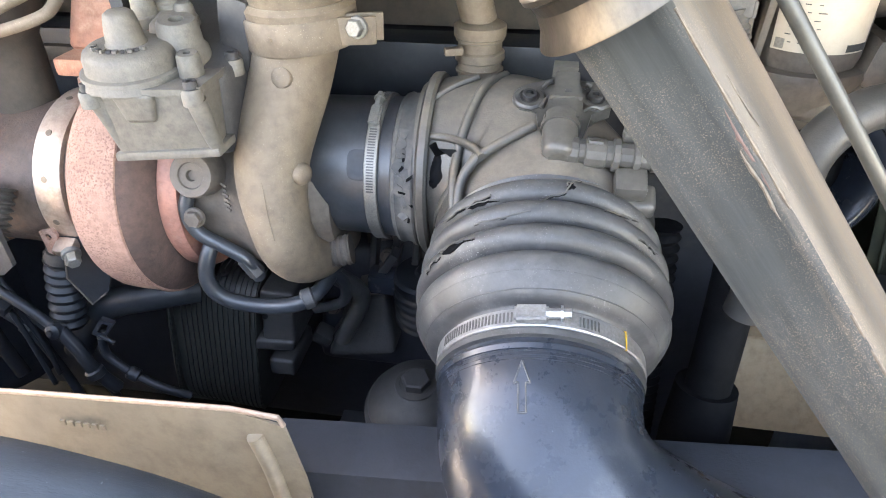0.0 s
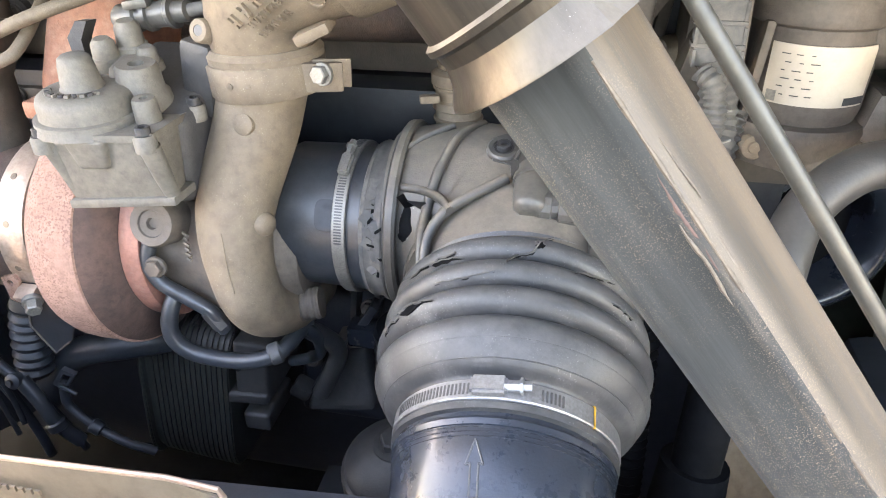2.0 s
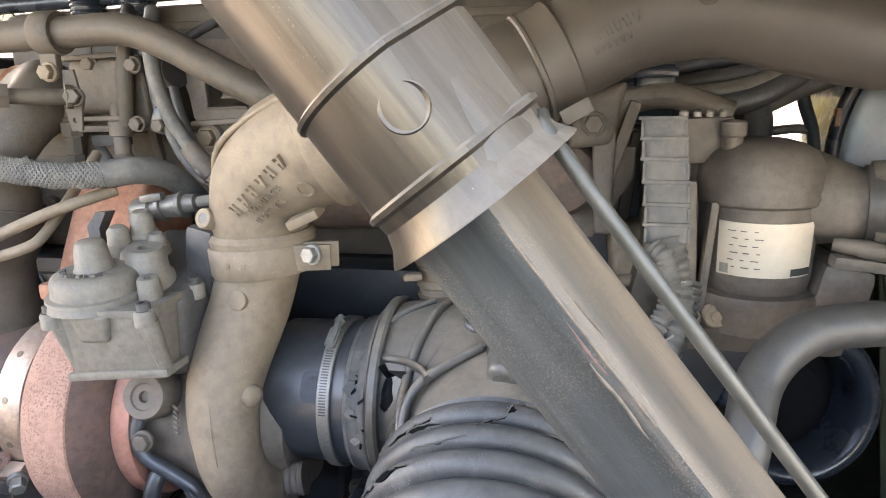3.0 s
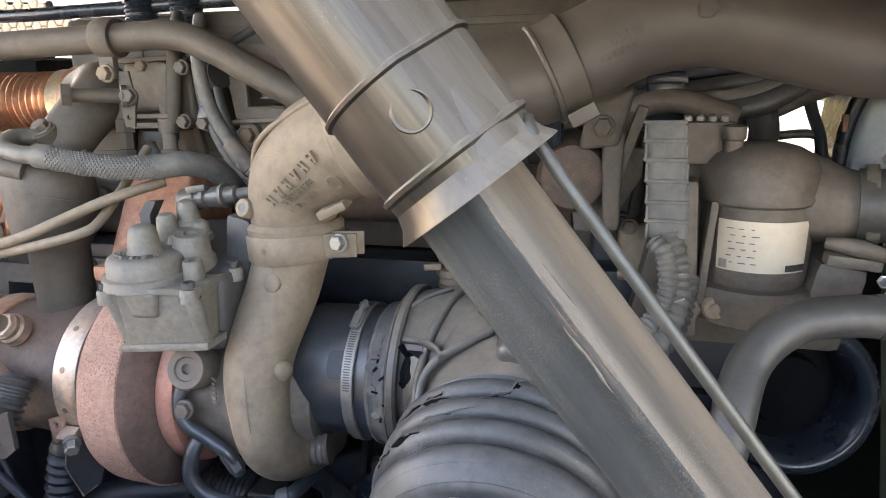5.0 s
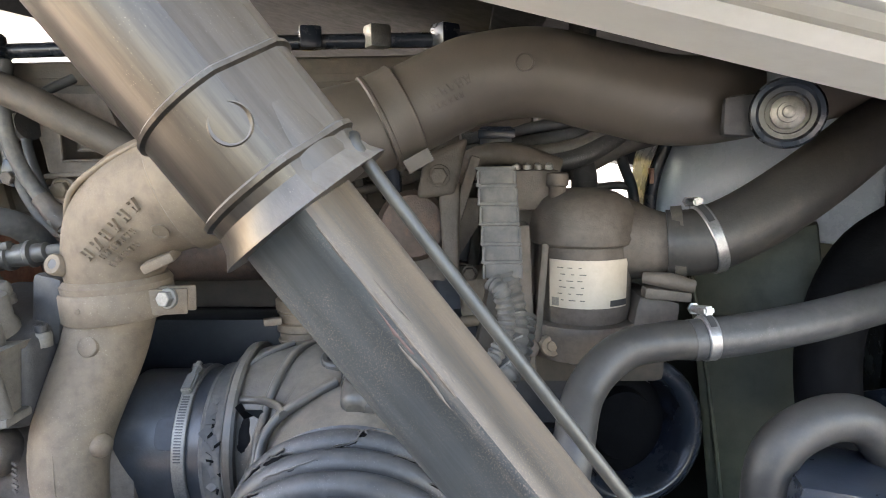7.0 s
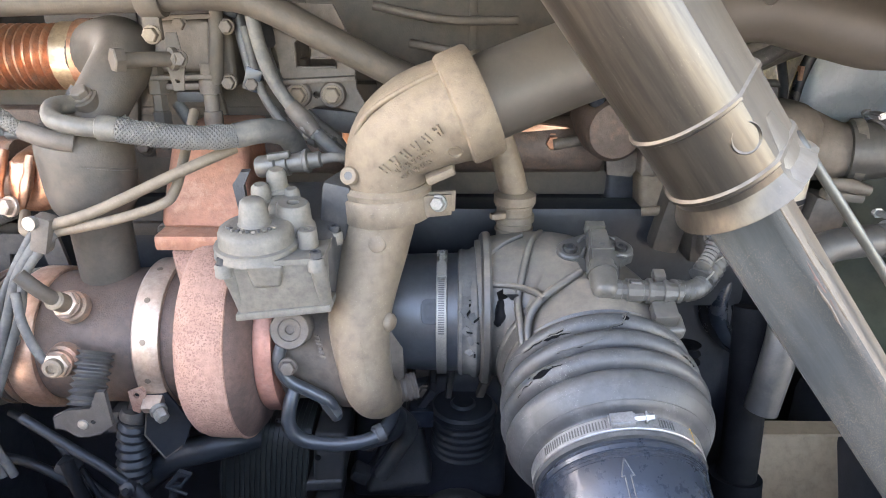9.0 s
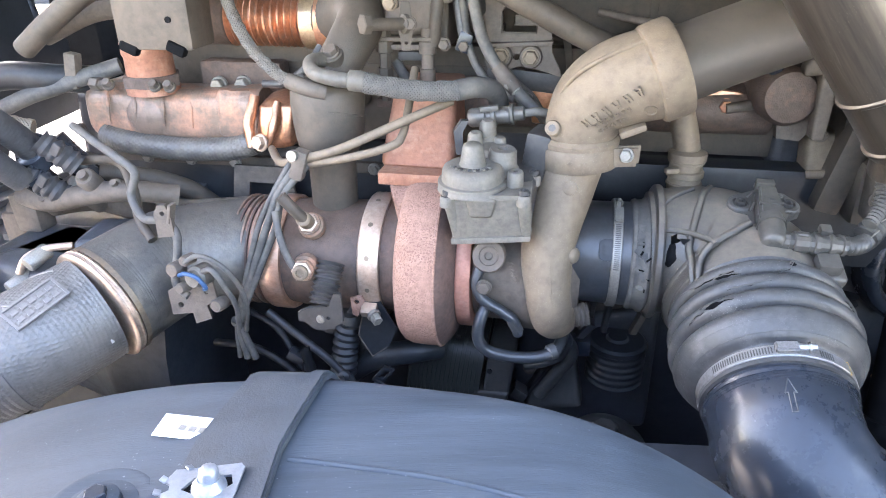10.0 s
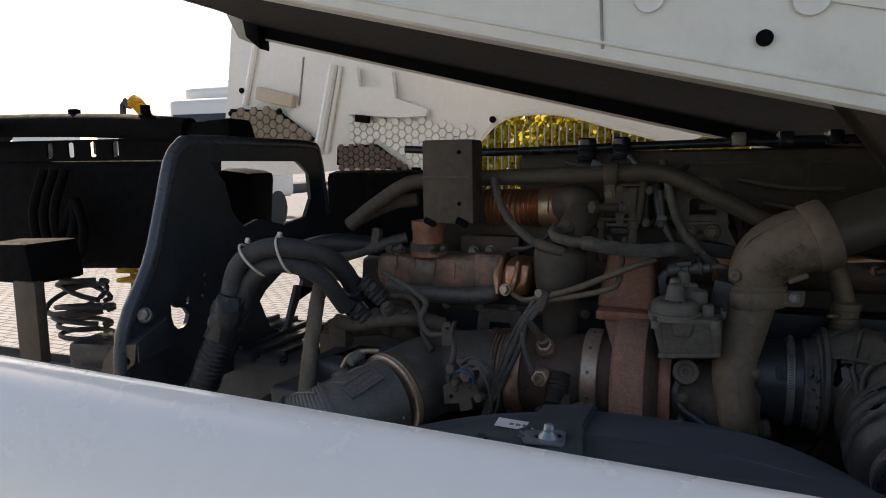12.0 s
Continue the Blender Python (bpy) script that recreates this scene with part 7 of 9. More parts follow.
part("shield_end", crumple(bm, 0.0032, 0.024, 2), CRUMPLED, man, "bright crumpled copper-coloured shield end", 50)
part("end_fold", crumple(tube([(-0.692, 0.728, 1.444), (-0.698, 0.706, 1.40), (-0.692, 0.694, 1.366)], [0.008, 0.0095, 0.007], 10, 4), 0.0015, 0.02, 1), CRUMPLED, man)
part("end_fold", crumple(tube([(-0.648, 0.715, 1.438), (-0.652, 0.698, 1.40), (-0.662, 0.69, 1.37)], [0.006, 0.008, 0.005], 10, 4), 0.0014, 0.016, 1), CRUMPLED, man)
part("shield_patch", crumple(box((-0.735, 0.752, 1.408), (0.07, 0.05, 0.085), (0, 4, 10), 0.016, None, 3), 0.0028, 0.03, 2), TINTED, man)
for k in range(5):
    part("shield_bead", tube([(-0.97 + 0.052 * k, 0.742, 1.444), (-0.966 + 0.052 * k, 0.727, 1.42), (-0.968 + 0.052 * k, 0.7255, 1.385)], [0.0015, 0.0035, 0.0015], 8, 4), TINTED, man)
hex_bolt("shield_bolt", (-0.669, 0.682, 1.379), (-0.3, -0.9, 0.2), 0.0115, 0.012, man, STEEL_TAN)
part("port_flange", box((-0.745, 0.81, 1.462), (0.15, 0.04, 0.05), (0, 0, 0), 0.008), RUST_DARK, man)
hex_bolt("manifold_bolt", (-0.780, 0.780, 1.449), (0, -1, 0), 0.0115, 0.016, man)
hex_bolt("manifold_bolt", (-0.740, 0.790, 1.450), (0, -1, 0), 0.0115, 0.016, man)
part("riser", lathe((-0.884, 0.745, 1.44), (0, 0, 1), [(0, 0.044), (0.012, 0.044), (0.016, 0.040), (0.06, 0.0385), (0.064, 0.041), (0.085, 0.041)], 32), SCALED, man, "copper-tinted riser pipe")
part("riser_clamp", lathe((-0.884, 0.745, 1.462), (0, 0, 1), [(-0.009, 0.042), (-0.009, 0.05), (0.009, 0.05), (0.009, 0.042)], 6), RUST_DARK, man)
for dx in (-0.055, 0.03, 0.056):
    hex_bolt("riser_bolt", (-0.884 + dx, 0.705, 1.458), (0, -0.7, 0.7), 0.008, 0.012, man, CAST_DARK)
part("stud_nut", lathe((-0.965, 0.72, 1.455), (1, -0.3, 0), [(-0.02, 0.012), (0.0, 0.012), (0.0, 0.008), (0.02, 0.008)], 6), CAST_DARK, man)
part("turbine_riser", hull_box([(-0.466, 0.655, 1.357), (-0.347, 0.65, 1.357), (-0.347, 0.76, 1.357), (-0.466, 0.76, 1.357), (-0.448, 0.70, 1.475), (-0.352, 0.70, 1.472), (-0.352, 0.82, 1.475), (-0.448, 0.82, 1.475)], 0.014, 3), SCALED, man, "rust-red manifold riser to the turbocharger")
part("runner", tube([(-0.36, 0.81, 1.43), (-0.15, 0.815, 1.43), (0.12, 0.815, 1.432)], 0.04, 20, 4), RUST_DARK, man)
part("copper_cover", crumple(box((0.035, 0.80, 1.44), (0.085, 0.03, 0.054), (0, 6, 0), 0.012), 0.003, 0.025, 2), CRUMPLED, man, "crumpled copper-coloured shield end", 50)
hex_bolt("cover_bolt", (0.05, 0.784, 1.442), (0, -1, 0), 0.01, 0.01, man, COPPER)
part("copper_strip", crumple(box((-0.225, 0.785, 1.44), (0.036, 0.03, 0.07), (0, 0, 0), 0.008), 0.0028, 0.02, 2), CRUMPLED, man, "", 50)
part("plate_end", box((0.11, 0.79, 1.437), (0.075, 0.02, 0.02), (0, -14, 0), 0.004), ENGINE, man)
gas = thing("recirculation_bellows", (-0.64, 0.78, 1.5), "copper-tinted steel bellows with gilded end bands", "bellows")
part("bellows_core", ribbed([(-0.74, 0.79, 1.557), (-0.6, 0.79, 1.557)], 0.036, 0.008, 0.0115, 40), COPPER, gas)
part("end_band", lathe((0, 0.79, 1.557), X, [(-0.612, 0.036), (-0.612, 0.046), (-0.588, 0.046), (-0.588, 0.036)], 40), BRASS, gas)
part("end_flange", lathe((0, 0.79, 1.557), X, [(-0.588, 0.04), (-0.586, 0.05), (-0.568, 0.05), (-0.562, 0.042)], 40), COPPER, gas)
part("far_pipe", lathe((0, 0.79, 1.557), X, [(-0.83, 0.042), (-0.745, 0.042), (-0.738, 0.036)], 32), RUST_DARK, gas)
part("curved_duct", tube([(-0.575, 0.785, 1.557), (-0.53, 0.765, 1.57), (-0.505, 0.73, 1.562), (-0.515, 0.695, 1.53), (-0.535, 0.67, 1.49)], [0.044, 0.042, 0.037, 0.034, 0.033], 32, 8), ENGINE, gas, "dusty cast duct")
can = thing("recirculation_canister", (-0.527, 0.655, 1.33), "dusty grey metal canister beside the turbocharger", "canister")
part("can_body", lathe((-0.541, 0.66, 1.405), (0, 0, 1), [(-0.13, 0.036), (-0.035, 0.037), (-0.022, 0.044), (-0.012, 0.05), (0.01, 0.0535), (0.05, 0.0555), (0.068, 0.055), (0.078, 0.05), (0.084, 0.04), (0.088, 0.02)], 48), ENGINE, can)
part("can_groove", lathe((-0.541, 0.66, 1.442), (0.12, 0.25, 1), [(-0.002, 0.052), (-0.001, 0.0565), (0.001, 0.0565), (0.002, 0.052)], 48), ENGINE, can)
for p in ((-0.575, 0.64, 1.487), (-0.51, 0.63, 1.49), (-0.50, 0.68, 1.492)):
    hex_bolt("can_bolt", p, (0, -0.3, 1), 0.0085, 0.009, can)
ecu = thing("grey_control_box", (-0.78, 0.63, 1.53), "grey control box hung over the manifold", "control box")
part("casing", box((-0.779, 0.645, 1.622), (0.116, 0.075, 0.18), (0, 0, 3), 0.007), ENGINE, ecu)
part("ledge", box((-0.779, 0.606, 1.632), (0.112, 0.006, 0.004), (0, 0, 3), 0.001), CAST_DARK, ecu)
for x in (-0.81, -0.75):
    for z in (1.685, 1.575):
        # Black disc on the casing paints the dark of a hole.
        part("hole", lathe((x, 0.6075 + 0.0, z), (0, -1, 0), [(-0.002, 0.0045), (0.0008, 0.0045), (0.0008, 0.002)], 12), BLACK, ecu)
for x in (-0.82, -0.745):
    part("foot", box((x, 0.612, 1.535), (0.028, 0.016, 0.016), (0, 25, 0), 0.004), BLACK, ecu)
stube = thing("coolant_tube", (-0.6, 0.69, 1.6), "long dusty steel coolant tube over the engine", "tube")
part("tube_line", tube([(-1.07, 0.69, 1.515), (-1.005, 0.69, 1.561), (-0.93, 0.69, 1.606), (-0.87, 0.69, 1.622), (-0.69, 0.69, 1.629), (-0.436, 0.69, 1.636), (-0.35, 0.69, 1.636), (-0.30, 0.69, 1.62), (-0.248, 0.69, 1.593), (-0.16, 0.695, 1.548), (-0.09, 0.71, 1.52)], 0.0175, 24, 8), ENGINE, stube)
part("tube_clamp", lathe((0, 0.69, 1.636), X, [(-0.456, 0.0178), (-0.456, 0.023), (-0.452, 0.0245), (-0.432, 0.0245), (-0.428, 0.023), (-0.428, 0.0178)], 32), ENGINE, stube)
part("clamp_foot", box((-0.444, 0.685, 1.602), (0.022, 0.01, 0.03), (0, 0, 0), 0.003), ENGINE, stube)
hex_bolt("clamp_bolt", (-0.444, 0.68, 1.594), (0, -1, 0), 0.009, 0.01, stube, CAST)
vb = thing("valve_body", (-0.42, 0.8, 1.48), "dusty cast valve body with brackets and studs", "valve")
part("valve_casting", hull_box([(-0.478, 0.748, 1.522), (-0.372, 0.748, 1.522), (-0.372, 0.85, 1.522), (-0.478, 0.85, 1.522), (-0.47, 0.745, 1.606), (-0.372, 0.745, 1.612), (-0.372, 0.85, 1.612), (-0.47, 0.85, 1.606)], 0.008, 3), ENGINE, vb)
part("valve_lid", hull_box([(-0.474, 0.728, 1.543), (-0.392, 0.728, 1.545), (-0.392, 0.76, 1.545), (-0.474, 0.76, 1.543), (-0.458, 0.724, 1.608), (-0.390, 0.724, 1.608), (-0.390, 0.76, 1.610), (-0.458, 0.76, 1.610)], 0.012, 4), CAST_DARK, vb, "smooth dusty lid")
part("lid_ledge", box((-0.437, 0.732, 1.539), (0.088, 0.026, 0.006), (0, -1, 0), 0.002), CAST_DARK, vb)
part("lid_ledge", box((-0.430, 0.736, 1.527), (0.060, 0.022, 0.008), (0, -1, 0), 0.002), CAST_DARK, vb)
part("top_ledge", box((-0.424, 0.735, 1.611), (0.085, 0.026, 0.006), (0, -2, 0), 0.002), CAST_DARK, vb)
part("side_column", lathe((-0.392, 0.728, 1.53), (0.12, 0.02, 1), [(0, 0.0085), (0.004, 0.0095), (0.08, 0.0095), (0.086, 0.0085), (0.092, 0.0085)], 20), ENGINE, vb)
# Dark box paints a recess's shade; it is not cut in.
part("recess", box((-0.425, 0.742, 1.512), (0.05, 0.012, 0.014), (0, 0, 0), 0.003), DARK_CAST, vb)
sb = Vector((0.05, 0.049, -0.004)).normalized()
hex_bolt("stud_head", (-0.464, 0.641, 1.5695), -sb, 0.0145, 0.013, vb, ENGINE, False)
part("stud_bar", lathe((-0.466, 0.639, 1.5695), sb, [(0, 0.0088), (0.055, 0.0088), (0.056, 0.0135), (0.062, 0.0135), (0.063, 0.0085), (0.072, 0.0085)], 20), ENGINE, vb)
hex_bolt("stud_nut", (-0.418, 0.682, 1.566), (0.3, -0.9, 0.1), 0.009, 0.012, vb, CAST_DARK)
part("stud_plate", slab([(-0.006, -0.034), (-0.009, -0.012), (-0.013, 0.0), (-0.009, 0.012), (-0.006, 0.034), (0.006, 0.034), (0.009, 0.012), (0.013, 0.0), (0.009, -0.012), (0.006, -0.034)], pose(-0.424, 0.688, 1.562, 90, 0, 10), 0.004, holes=((0, -0.022, 0.003),)), ENGINE, vb)
for x, z in ((-0.37, 1.60), (-0.428, 1.603), (-0.345, 1.53), (-0.375, 1.532)):
    hex_bolt("cover_bolt", (x, 0.728, z), (0, -1, 0), 0.008, 0.009, vb, CAST_DARK)
for x in (-0.468, -0.401):
    part("column", lathe((x, 0.725, 1.445), (0, 0.05, 1), [(0, 0.0075), (0.028, 0.0075), (0.029, 0.012), (0.05, 0.012), (0.051, 0.0095), (0.072, 0.0095), (0.073, 0.0135), (0.09, 0.0135), (0.092, 0.010), (0.11, 0.010)], 6 if x < -0.44 else 16), ENGINE if x < -0.44 else CAST_DARK, vb, angle=25)
    part("column_foot", box((x, 0.74, 1.44), (0.034, 0.03, 0.014), (0, 0, 0), 0.004), RUST_DARK, vb)
part("side_port", lathe((-0.352, 0.75, 1.585), (1, -0.4, 0.2), [(0, 0.014), (0.02, 0.014), (0.022, 0.018), (0.032, 0.018), (0.034, 0.01)], 16), DARK_CAST, vb)
brk2 = thing("slotted_bracket", (-0.26, 0.75, 1.48), "dusty slotted steel bracket with two bolts", "bracket")
sheet = [(-0.330, 1.615), (-0.316, 1.565), (-0.312, 1.536), (-0.300, 1.530), (-0.318, 1.512), (-0.312, 1.495), (-0.285, 1.492), (-0.262, 1.500), (-0.238, 1.496), (-0.215, 1.489), (-0.198, 1.484), (-0.204, 1.500), (-0.215, 1.52), (-0.218, 1.575), (-0.228, 1.60), (-0.24, 1.625), (-0.325, 1.628)]
slot = [(-0.292, 1.548), (-0.292, 1.578), (-0.286, 1.584), (-0.242, 1.584), (-0.238, 1.578), (-0.238, 1.572), (-0.272, 1.572), (-0.272, 1.560), (-0.240, 1.560), (-0.240, 1.548)]
part("bracket_sheet", slab(sheet, Matrix.Translation((0, 0.748, 0)) @ pose(0, 0, 0, 90, 0, 0), -0.006, holes=(slot, (-0.268, 1.513, 0.005))), CAST_DARK, brk2)
rim = [Vector((x, 0.746, z)) for x, z in slot + slot[:1]]
part("slot_rim", sweep(bmesh.new(), rim, 0.0018, 6), CAST_DARK, brk2)
part("bracket_fold", box((-0.262, 0.742, 1.533), (0.096, 0.016, 0.006), (0, -3, 0), 0.002), CAST_DARK, brk2)
for x in (-0.291, -0.246):
    part("bolt_pad", lathe((x, 0.752, 1.514), (0, -1, 0), [(-0.01, 0.018), (0.010, 0.017), (0.012, 0.0155)], 22), CAST_DARK, brk2)
    hex_bolt("bracket_bolt", (x, 0.742, 1.514), (0, -1, 0), 0.0105, 0.012, brk2, CAST)
part("back_web", box((-0.255, 0.77, 1.475), (0.12, 0.012, 0.03), (0, 6, 0), 0.003), DARK_CAST, brk2)
harn = thing("sensor_harness", (-0.32, 0.70, 1.5), "grey sleeved harness falling past the bracket", "wiring loom")
part("harness", tube([(-0.345, 0.74, 1.66), (-0.333, 0.71, 1.622), (-0.325, 0.70, 1.585), (-0.315, 0.70, 1.548), (-0.297, 0.70, 1.515), (-0.27, 0.695, 1.483), (-0.235, 0.685, 1.452), (-0.2, 0.68, 1.43)], 0.0085, 16, 8), RUBBER_DUSTY, harn)
part("harness_sleeve", tube([(-0.292, 0.698, 1.508), (-0.275, 0.696, 1.488), (-0.262, 0.692, 1.474)], [0.0105, 0.0125, 0.0105], 16, 4), CAST_DARK, harn)
part("second_lead", tube([(-0.336, 0.745, 1.60), (-0.318, 0.728, 1.55), (-0.298, 0.722, 1.505), (-0.262, 0.715, 1.47), (-0.225, 0.70, 1.445)], 0.0058, 12, 7), RUBBER, harn)
part("harness_clip", box((-0.268, 0.69, 1.480), (0.022, 0.012, 0.014), (0, 40, 0), 0.003), BOLT, harn)
fb = thing("braided_coolant_hose", (-0.4, 0.6, 1.47), "grey braided coolant hose across the manifold", "hose")
part("plain_end", tube([(-0.535, 0.652, 1.519), (-0.548, 0.625, 1.519), (-0.535, 0.598, 1.510), (-0.505, 0.590, 1.504), (-0.478, 0.592, 1.501)], 0.0105, 18, 8), PLASTIC_DUSTY, fb)
part("end_ferrule", lathe((-0.482, 0.592, 1.502), (0.98, 0.1, -0.1), [(-0.002, 0.0108), (0.0, 0.0142), (0.012, 0.0146), (0.020, 0.0142), (0.022, 0.0125)], 24), PLASTIC_DUSTY, fb)
braided([(-0.464, 0.594, 1.4995), (-0.43, 0.598, 1.4935), (-0.38, 0.604, 1.488), (-0.335, 0.615, 1.488)], 0.0125, 14, 95.0, 0.0013, RUBBER_DUSTY, fb, "woven grey sheath")
part("rear_bend", tube([(-0.338, 0.614, 1.488), (-0.31, 0.632, 1.490), (-0.29, 0.66, 1.478), (-0.284, 0.70, 1.44)], 0.0145, 18, 6), RUBBER_DUSTY, fb)
part("hose_eye", lathe((-0.526, 0.655, 1.522), (-0.1, -0.6, 0.8), [(-0.010, 0.017), (0.006, 0.017), (0.007, 0.014), (0.007, 0.008), (-0.010, 0.008)], 22), ENGINE, fb)
hex_bolt("banjo_bolt", (-0.526, 0.650, 1.528), (-0.1, -0.6, 0.8), 0.0105, 0.010, fb, CAST_DARK)
ph = thing("vent_hose", (-0.6, 0.62, 1.5), "thin grey hose arching over the canister", "hose")
braided([(-0.69, 0.66, 1.63), (-0.675, 0.655, 1.58), (-0.64, 0.632, 1.535), (-0.595, 0.612, 1.503), (-0.57, 0.607, 1.493)], 0.0078, 10, 130.0, 0.0010, PLASTIC_DUSTY, ph, "woven sheath")
part("hose_end", tube([(-0.578, 0.609, 1.495), (-0.55, 0.604, 1.487), (-0.525, 0.612, 1.48)], 0.0115, 16, 4), CAST_DARK, ph)
cm = thing("camshaft_sensor_loom", (-0.3, 0.75, 1.45), "bundle of dusty cables behind the actuator", "wiring loom")
for k, pts in enumerate(([(-0.35, 0.735, 1.60), (-0.335, 0.73, 1.52), (-0.30, 0.725, 1.47), (-0.265, 0.72, 1.462), (-0.235, 0.70, 1.45)], [(-0.30, 0.76, 1.50), (-0.27, 0.75, 1.475), (-0.24, 0.73, 1.455), (-0.22, 0.70, 1.43)], [(-0.46, 0.76, 1.50), (-0.43, 0.75, 1.46), (-0.39, 0.74, 1.44), (-0.36, 0.72, 1.45)])):
    part("cable", tube(pts, 0.006 + 0.001 * k, 12, 6), RUBBER_DUSTY, cm)
part("metal_plug", lathe((-0.262, 0.71, 1.462), (0.8, -0.3, -0.3), [(-0.02, 0.009), (-0.01, 0.009), (-0.01, 0.012), (0.0, 0.012), (0.0, 0.009), (0.008, 0.009), (0.008, 0.0125), (0.02, 0.0125), (0.022, 0.006)], 14), BOLT, cm)
pl = thing("steel_pipe_pair", (-0.5, 0.58, 1.38), "pair of thin dusty steel pipes held by a clip", "pipe")
part("upper_pipe", tube([(-0.65, 0.68, 1.37), (-0.60, 0.60, 1.376), (-0.557, 0.572, 1.392), (-0.496, 0.572, 1.41), (-0.405, 0.60, 1.448), (-0.348, 0.64, 1.468)], 0.0065, 12, 8), CAST, pl)
part("lower_pipe", tube([(-0.558, 0.575, 1.382), (-0.48, 0.572, 1.399), (-0.425, 0.585, 1.414), (-0.412, 0.60, 1.426), (-0.412, 0.64, 1.455), (-0.415, 0.7, 1.5)], 0.006, 12, 8), CAST, pl)
part("pipe_clip", box((-0.556, 0.567, 1.386), (0.02, 0.02, 0.045), (0, 18, 0), 0.004), CAST_DARK, pl)
part("clip_screw", lathe((-0.56, 0.558, 1.402), (-0.1, -1, 0.1), [(0, 0.008), (0.007, 0.008)], 14), BOLT, pl)
rp = thing("crankcase_rail", (-0.85, 0.74, 1.28), "grey conduit and ledge below the manifold", "conduit")
part("ledge", box((-0.72, 0.775, 1.318), (0.55, 0.03, 0.02), (0, 0, 0), 0.004), ENGINE, rp)
for i in range(6):
    hex_bolt("ledge_bolt", (-0.93 + 0.085 * i, 0.758, 1.318), (0, -1, 0), 0.0085, 0.008, rp)
part("conduit", tube([(-0.86, 0.66, 1.265), (-0.75, 0.668, 1.272), (-0.64, 0.672, 1.285)], 0.011, 14, 4), PLASTIC_DUSTY, rp)
part("arch_bracket", slab([(-0.06, -0.03), (-0.05, 0.03), (0.05, 0.03), (0.06, -0.03), (0.03, -0.03), (0.025, 0.0), (-0.025, 0.0), (-0.03, -0.03)], pose(-0.7, 0.74, 1.29, 90, 0, 0), 0.006), CAST_DARK, rp)

# castings and studs along the cylinder head
hd = thing("intake_bosses", (-0.3, 0.83, 1.45), "row of dusty cast bosses and studs along the head", "casting")
for i in range(11):
    x = -0.62 + 0.075 * i
    part("boss", lathe((x, 0.85, 1.405 + 0.02 * (i % 3)), (0, -1, 0), [(0, 0.02), (0.02, 0.018), (0.024, 0.014)], 16), ENGINE, hd)
    hex_bolt("stud", (x, 0.826, 1.405 + 0.02 * (i % 3)), (0, -1, 0), 0.009, 0.009, hd, CAST_DARK)
for i in range(6):
    x = -0.55 + 0.12 * i
    part("rib", box((x, 0.845, 1.50), (0.012, 0.03, 0.10), (0, 10 * (-1) ** i, 0), 0.003), ENGINE, hd)
part("long_rib", box((-0.25, 0.85, 1.475), (0.9, 0.024, 0.012), (0, 0, 0), 0.003), ENGINE, hd)
for x0, x1, z0, z1 in ((-0.20, 0.0, 1.62, 1.60), (-0.15, 0.10, 1.57, 1.545), (-0.05, 0.12, 1.50, 1.52)):
    part("thin_pipe", tube([(x0, 0.84, z0), ((x0 + x1) / 2, 0.825, (z0 + z1) / 2 - 0.008), (x1, 0.835, z1)], 0.006, 10, 5), CAST_DARK, hd)
wc = thing("upper_wiring", (-0.4, 0.72, 1.6), "dark cables and plugs around the valve body", "cable")
for pts, r in (([(-0.42, 0.80, 1.67), (-0.40, 0.77, 1.655), (-0.365, 0.75, 1.63), (-0.355, 0.74, 1.58), (-0.345, 0.735, 1.53)], 0.008), ([(-0.56, 0.80, 1.66), (-0.50, 0.78, 1.648), (-0.46, 0.77, 1.655), (-0.40, 0.79, 1.66)], 0.007), ([(-0.30, 0.80, 1.65), (-0.33, 0.78, 1.63), (-0.36, 0.76, 1.60), (-0.40, 0.76, 1.585)], 0.006), ([(-0.66, 0.70, 1.47), (-0.62, 0.69, 1.475), (-0.58, 0.685, 1.50), (-0.56, 0.70, 1.53)], 0.006)):
    part("cable", tube(pts, r, 12, 6), RUBBER, wc)
for p in ((-0.365, 0.745, 1.625), (-0.49, 0.775, 1.65), (-0.345, 0.735, 1.535)):
    part("plug", box(p, (0.022, 0.02, 0.03), (0, 20, 0), 0.004), PLASTIC, wc)

# injector harness on top
inj = thing("injector_caps", (-0.5, 0.86, 1.66), "black injector caps and harness on the valve cover", "connector")
for x in (-0.525, -0.447):
    part("cap_ribbed", ribbed([(x, 0.86, 1.66), (x, 0.86, 1.70)], 0.022, 0.002, 0.006, 24), PLASTIC, inj)
    part("cap_top", lathe((x, 0.86, 1.69), (0, 0, 1), [(0, 0.021), (0.022, 0.02), (0.026, 0.016)], 24), PLASTIC, inj)
part("harness", tube([(-1.0, 0.87, 1.70), (-0.8, 0.86, 1.688), (-0.6, 0.86, 1.69), (-0.4, 0.87, 1.695), (-0.1, 0.88, 1.70), (0.2, 0.88, 1.70)], 0.01, 12, 5), PLASTIC, inj)
for i in range(7):
    part("harness_clip", box((-0.2 + 0.09 * i, 0.875, 1.705), (0.03, 0.03, 0.03), (0, 0, 10 * i), 0.005), PLASTIC if i % 3 else BOLT, inj)

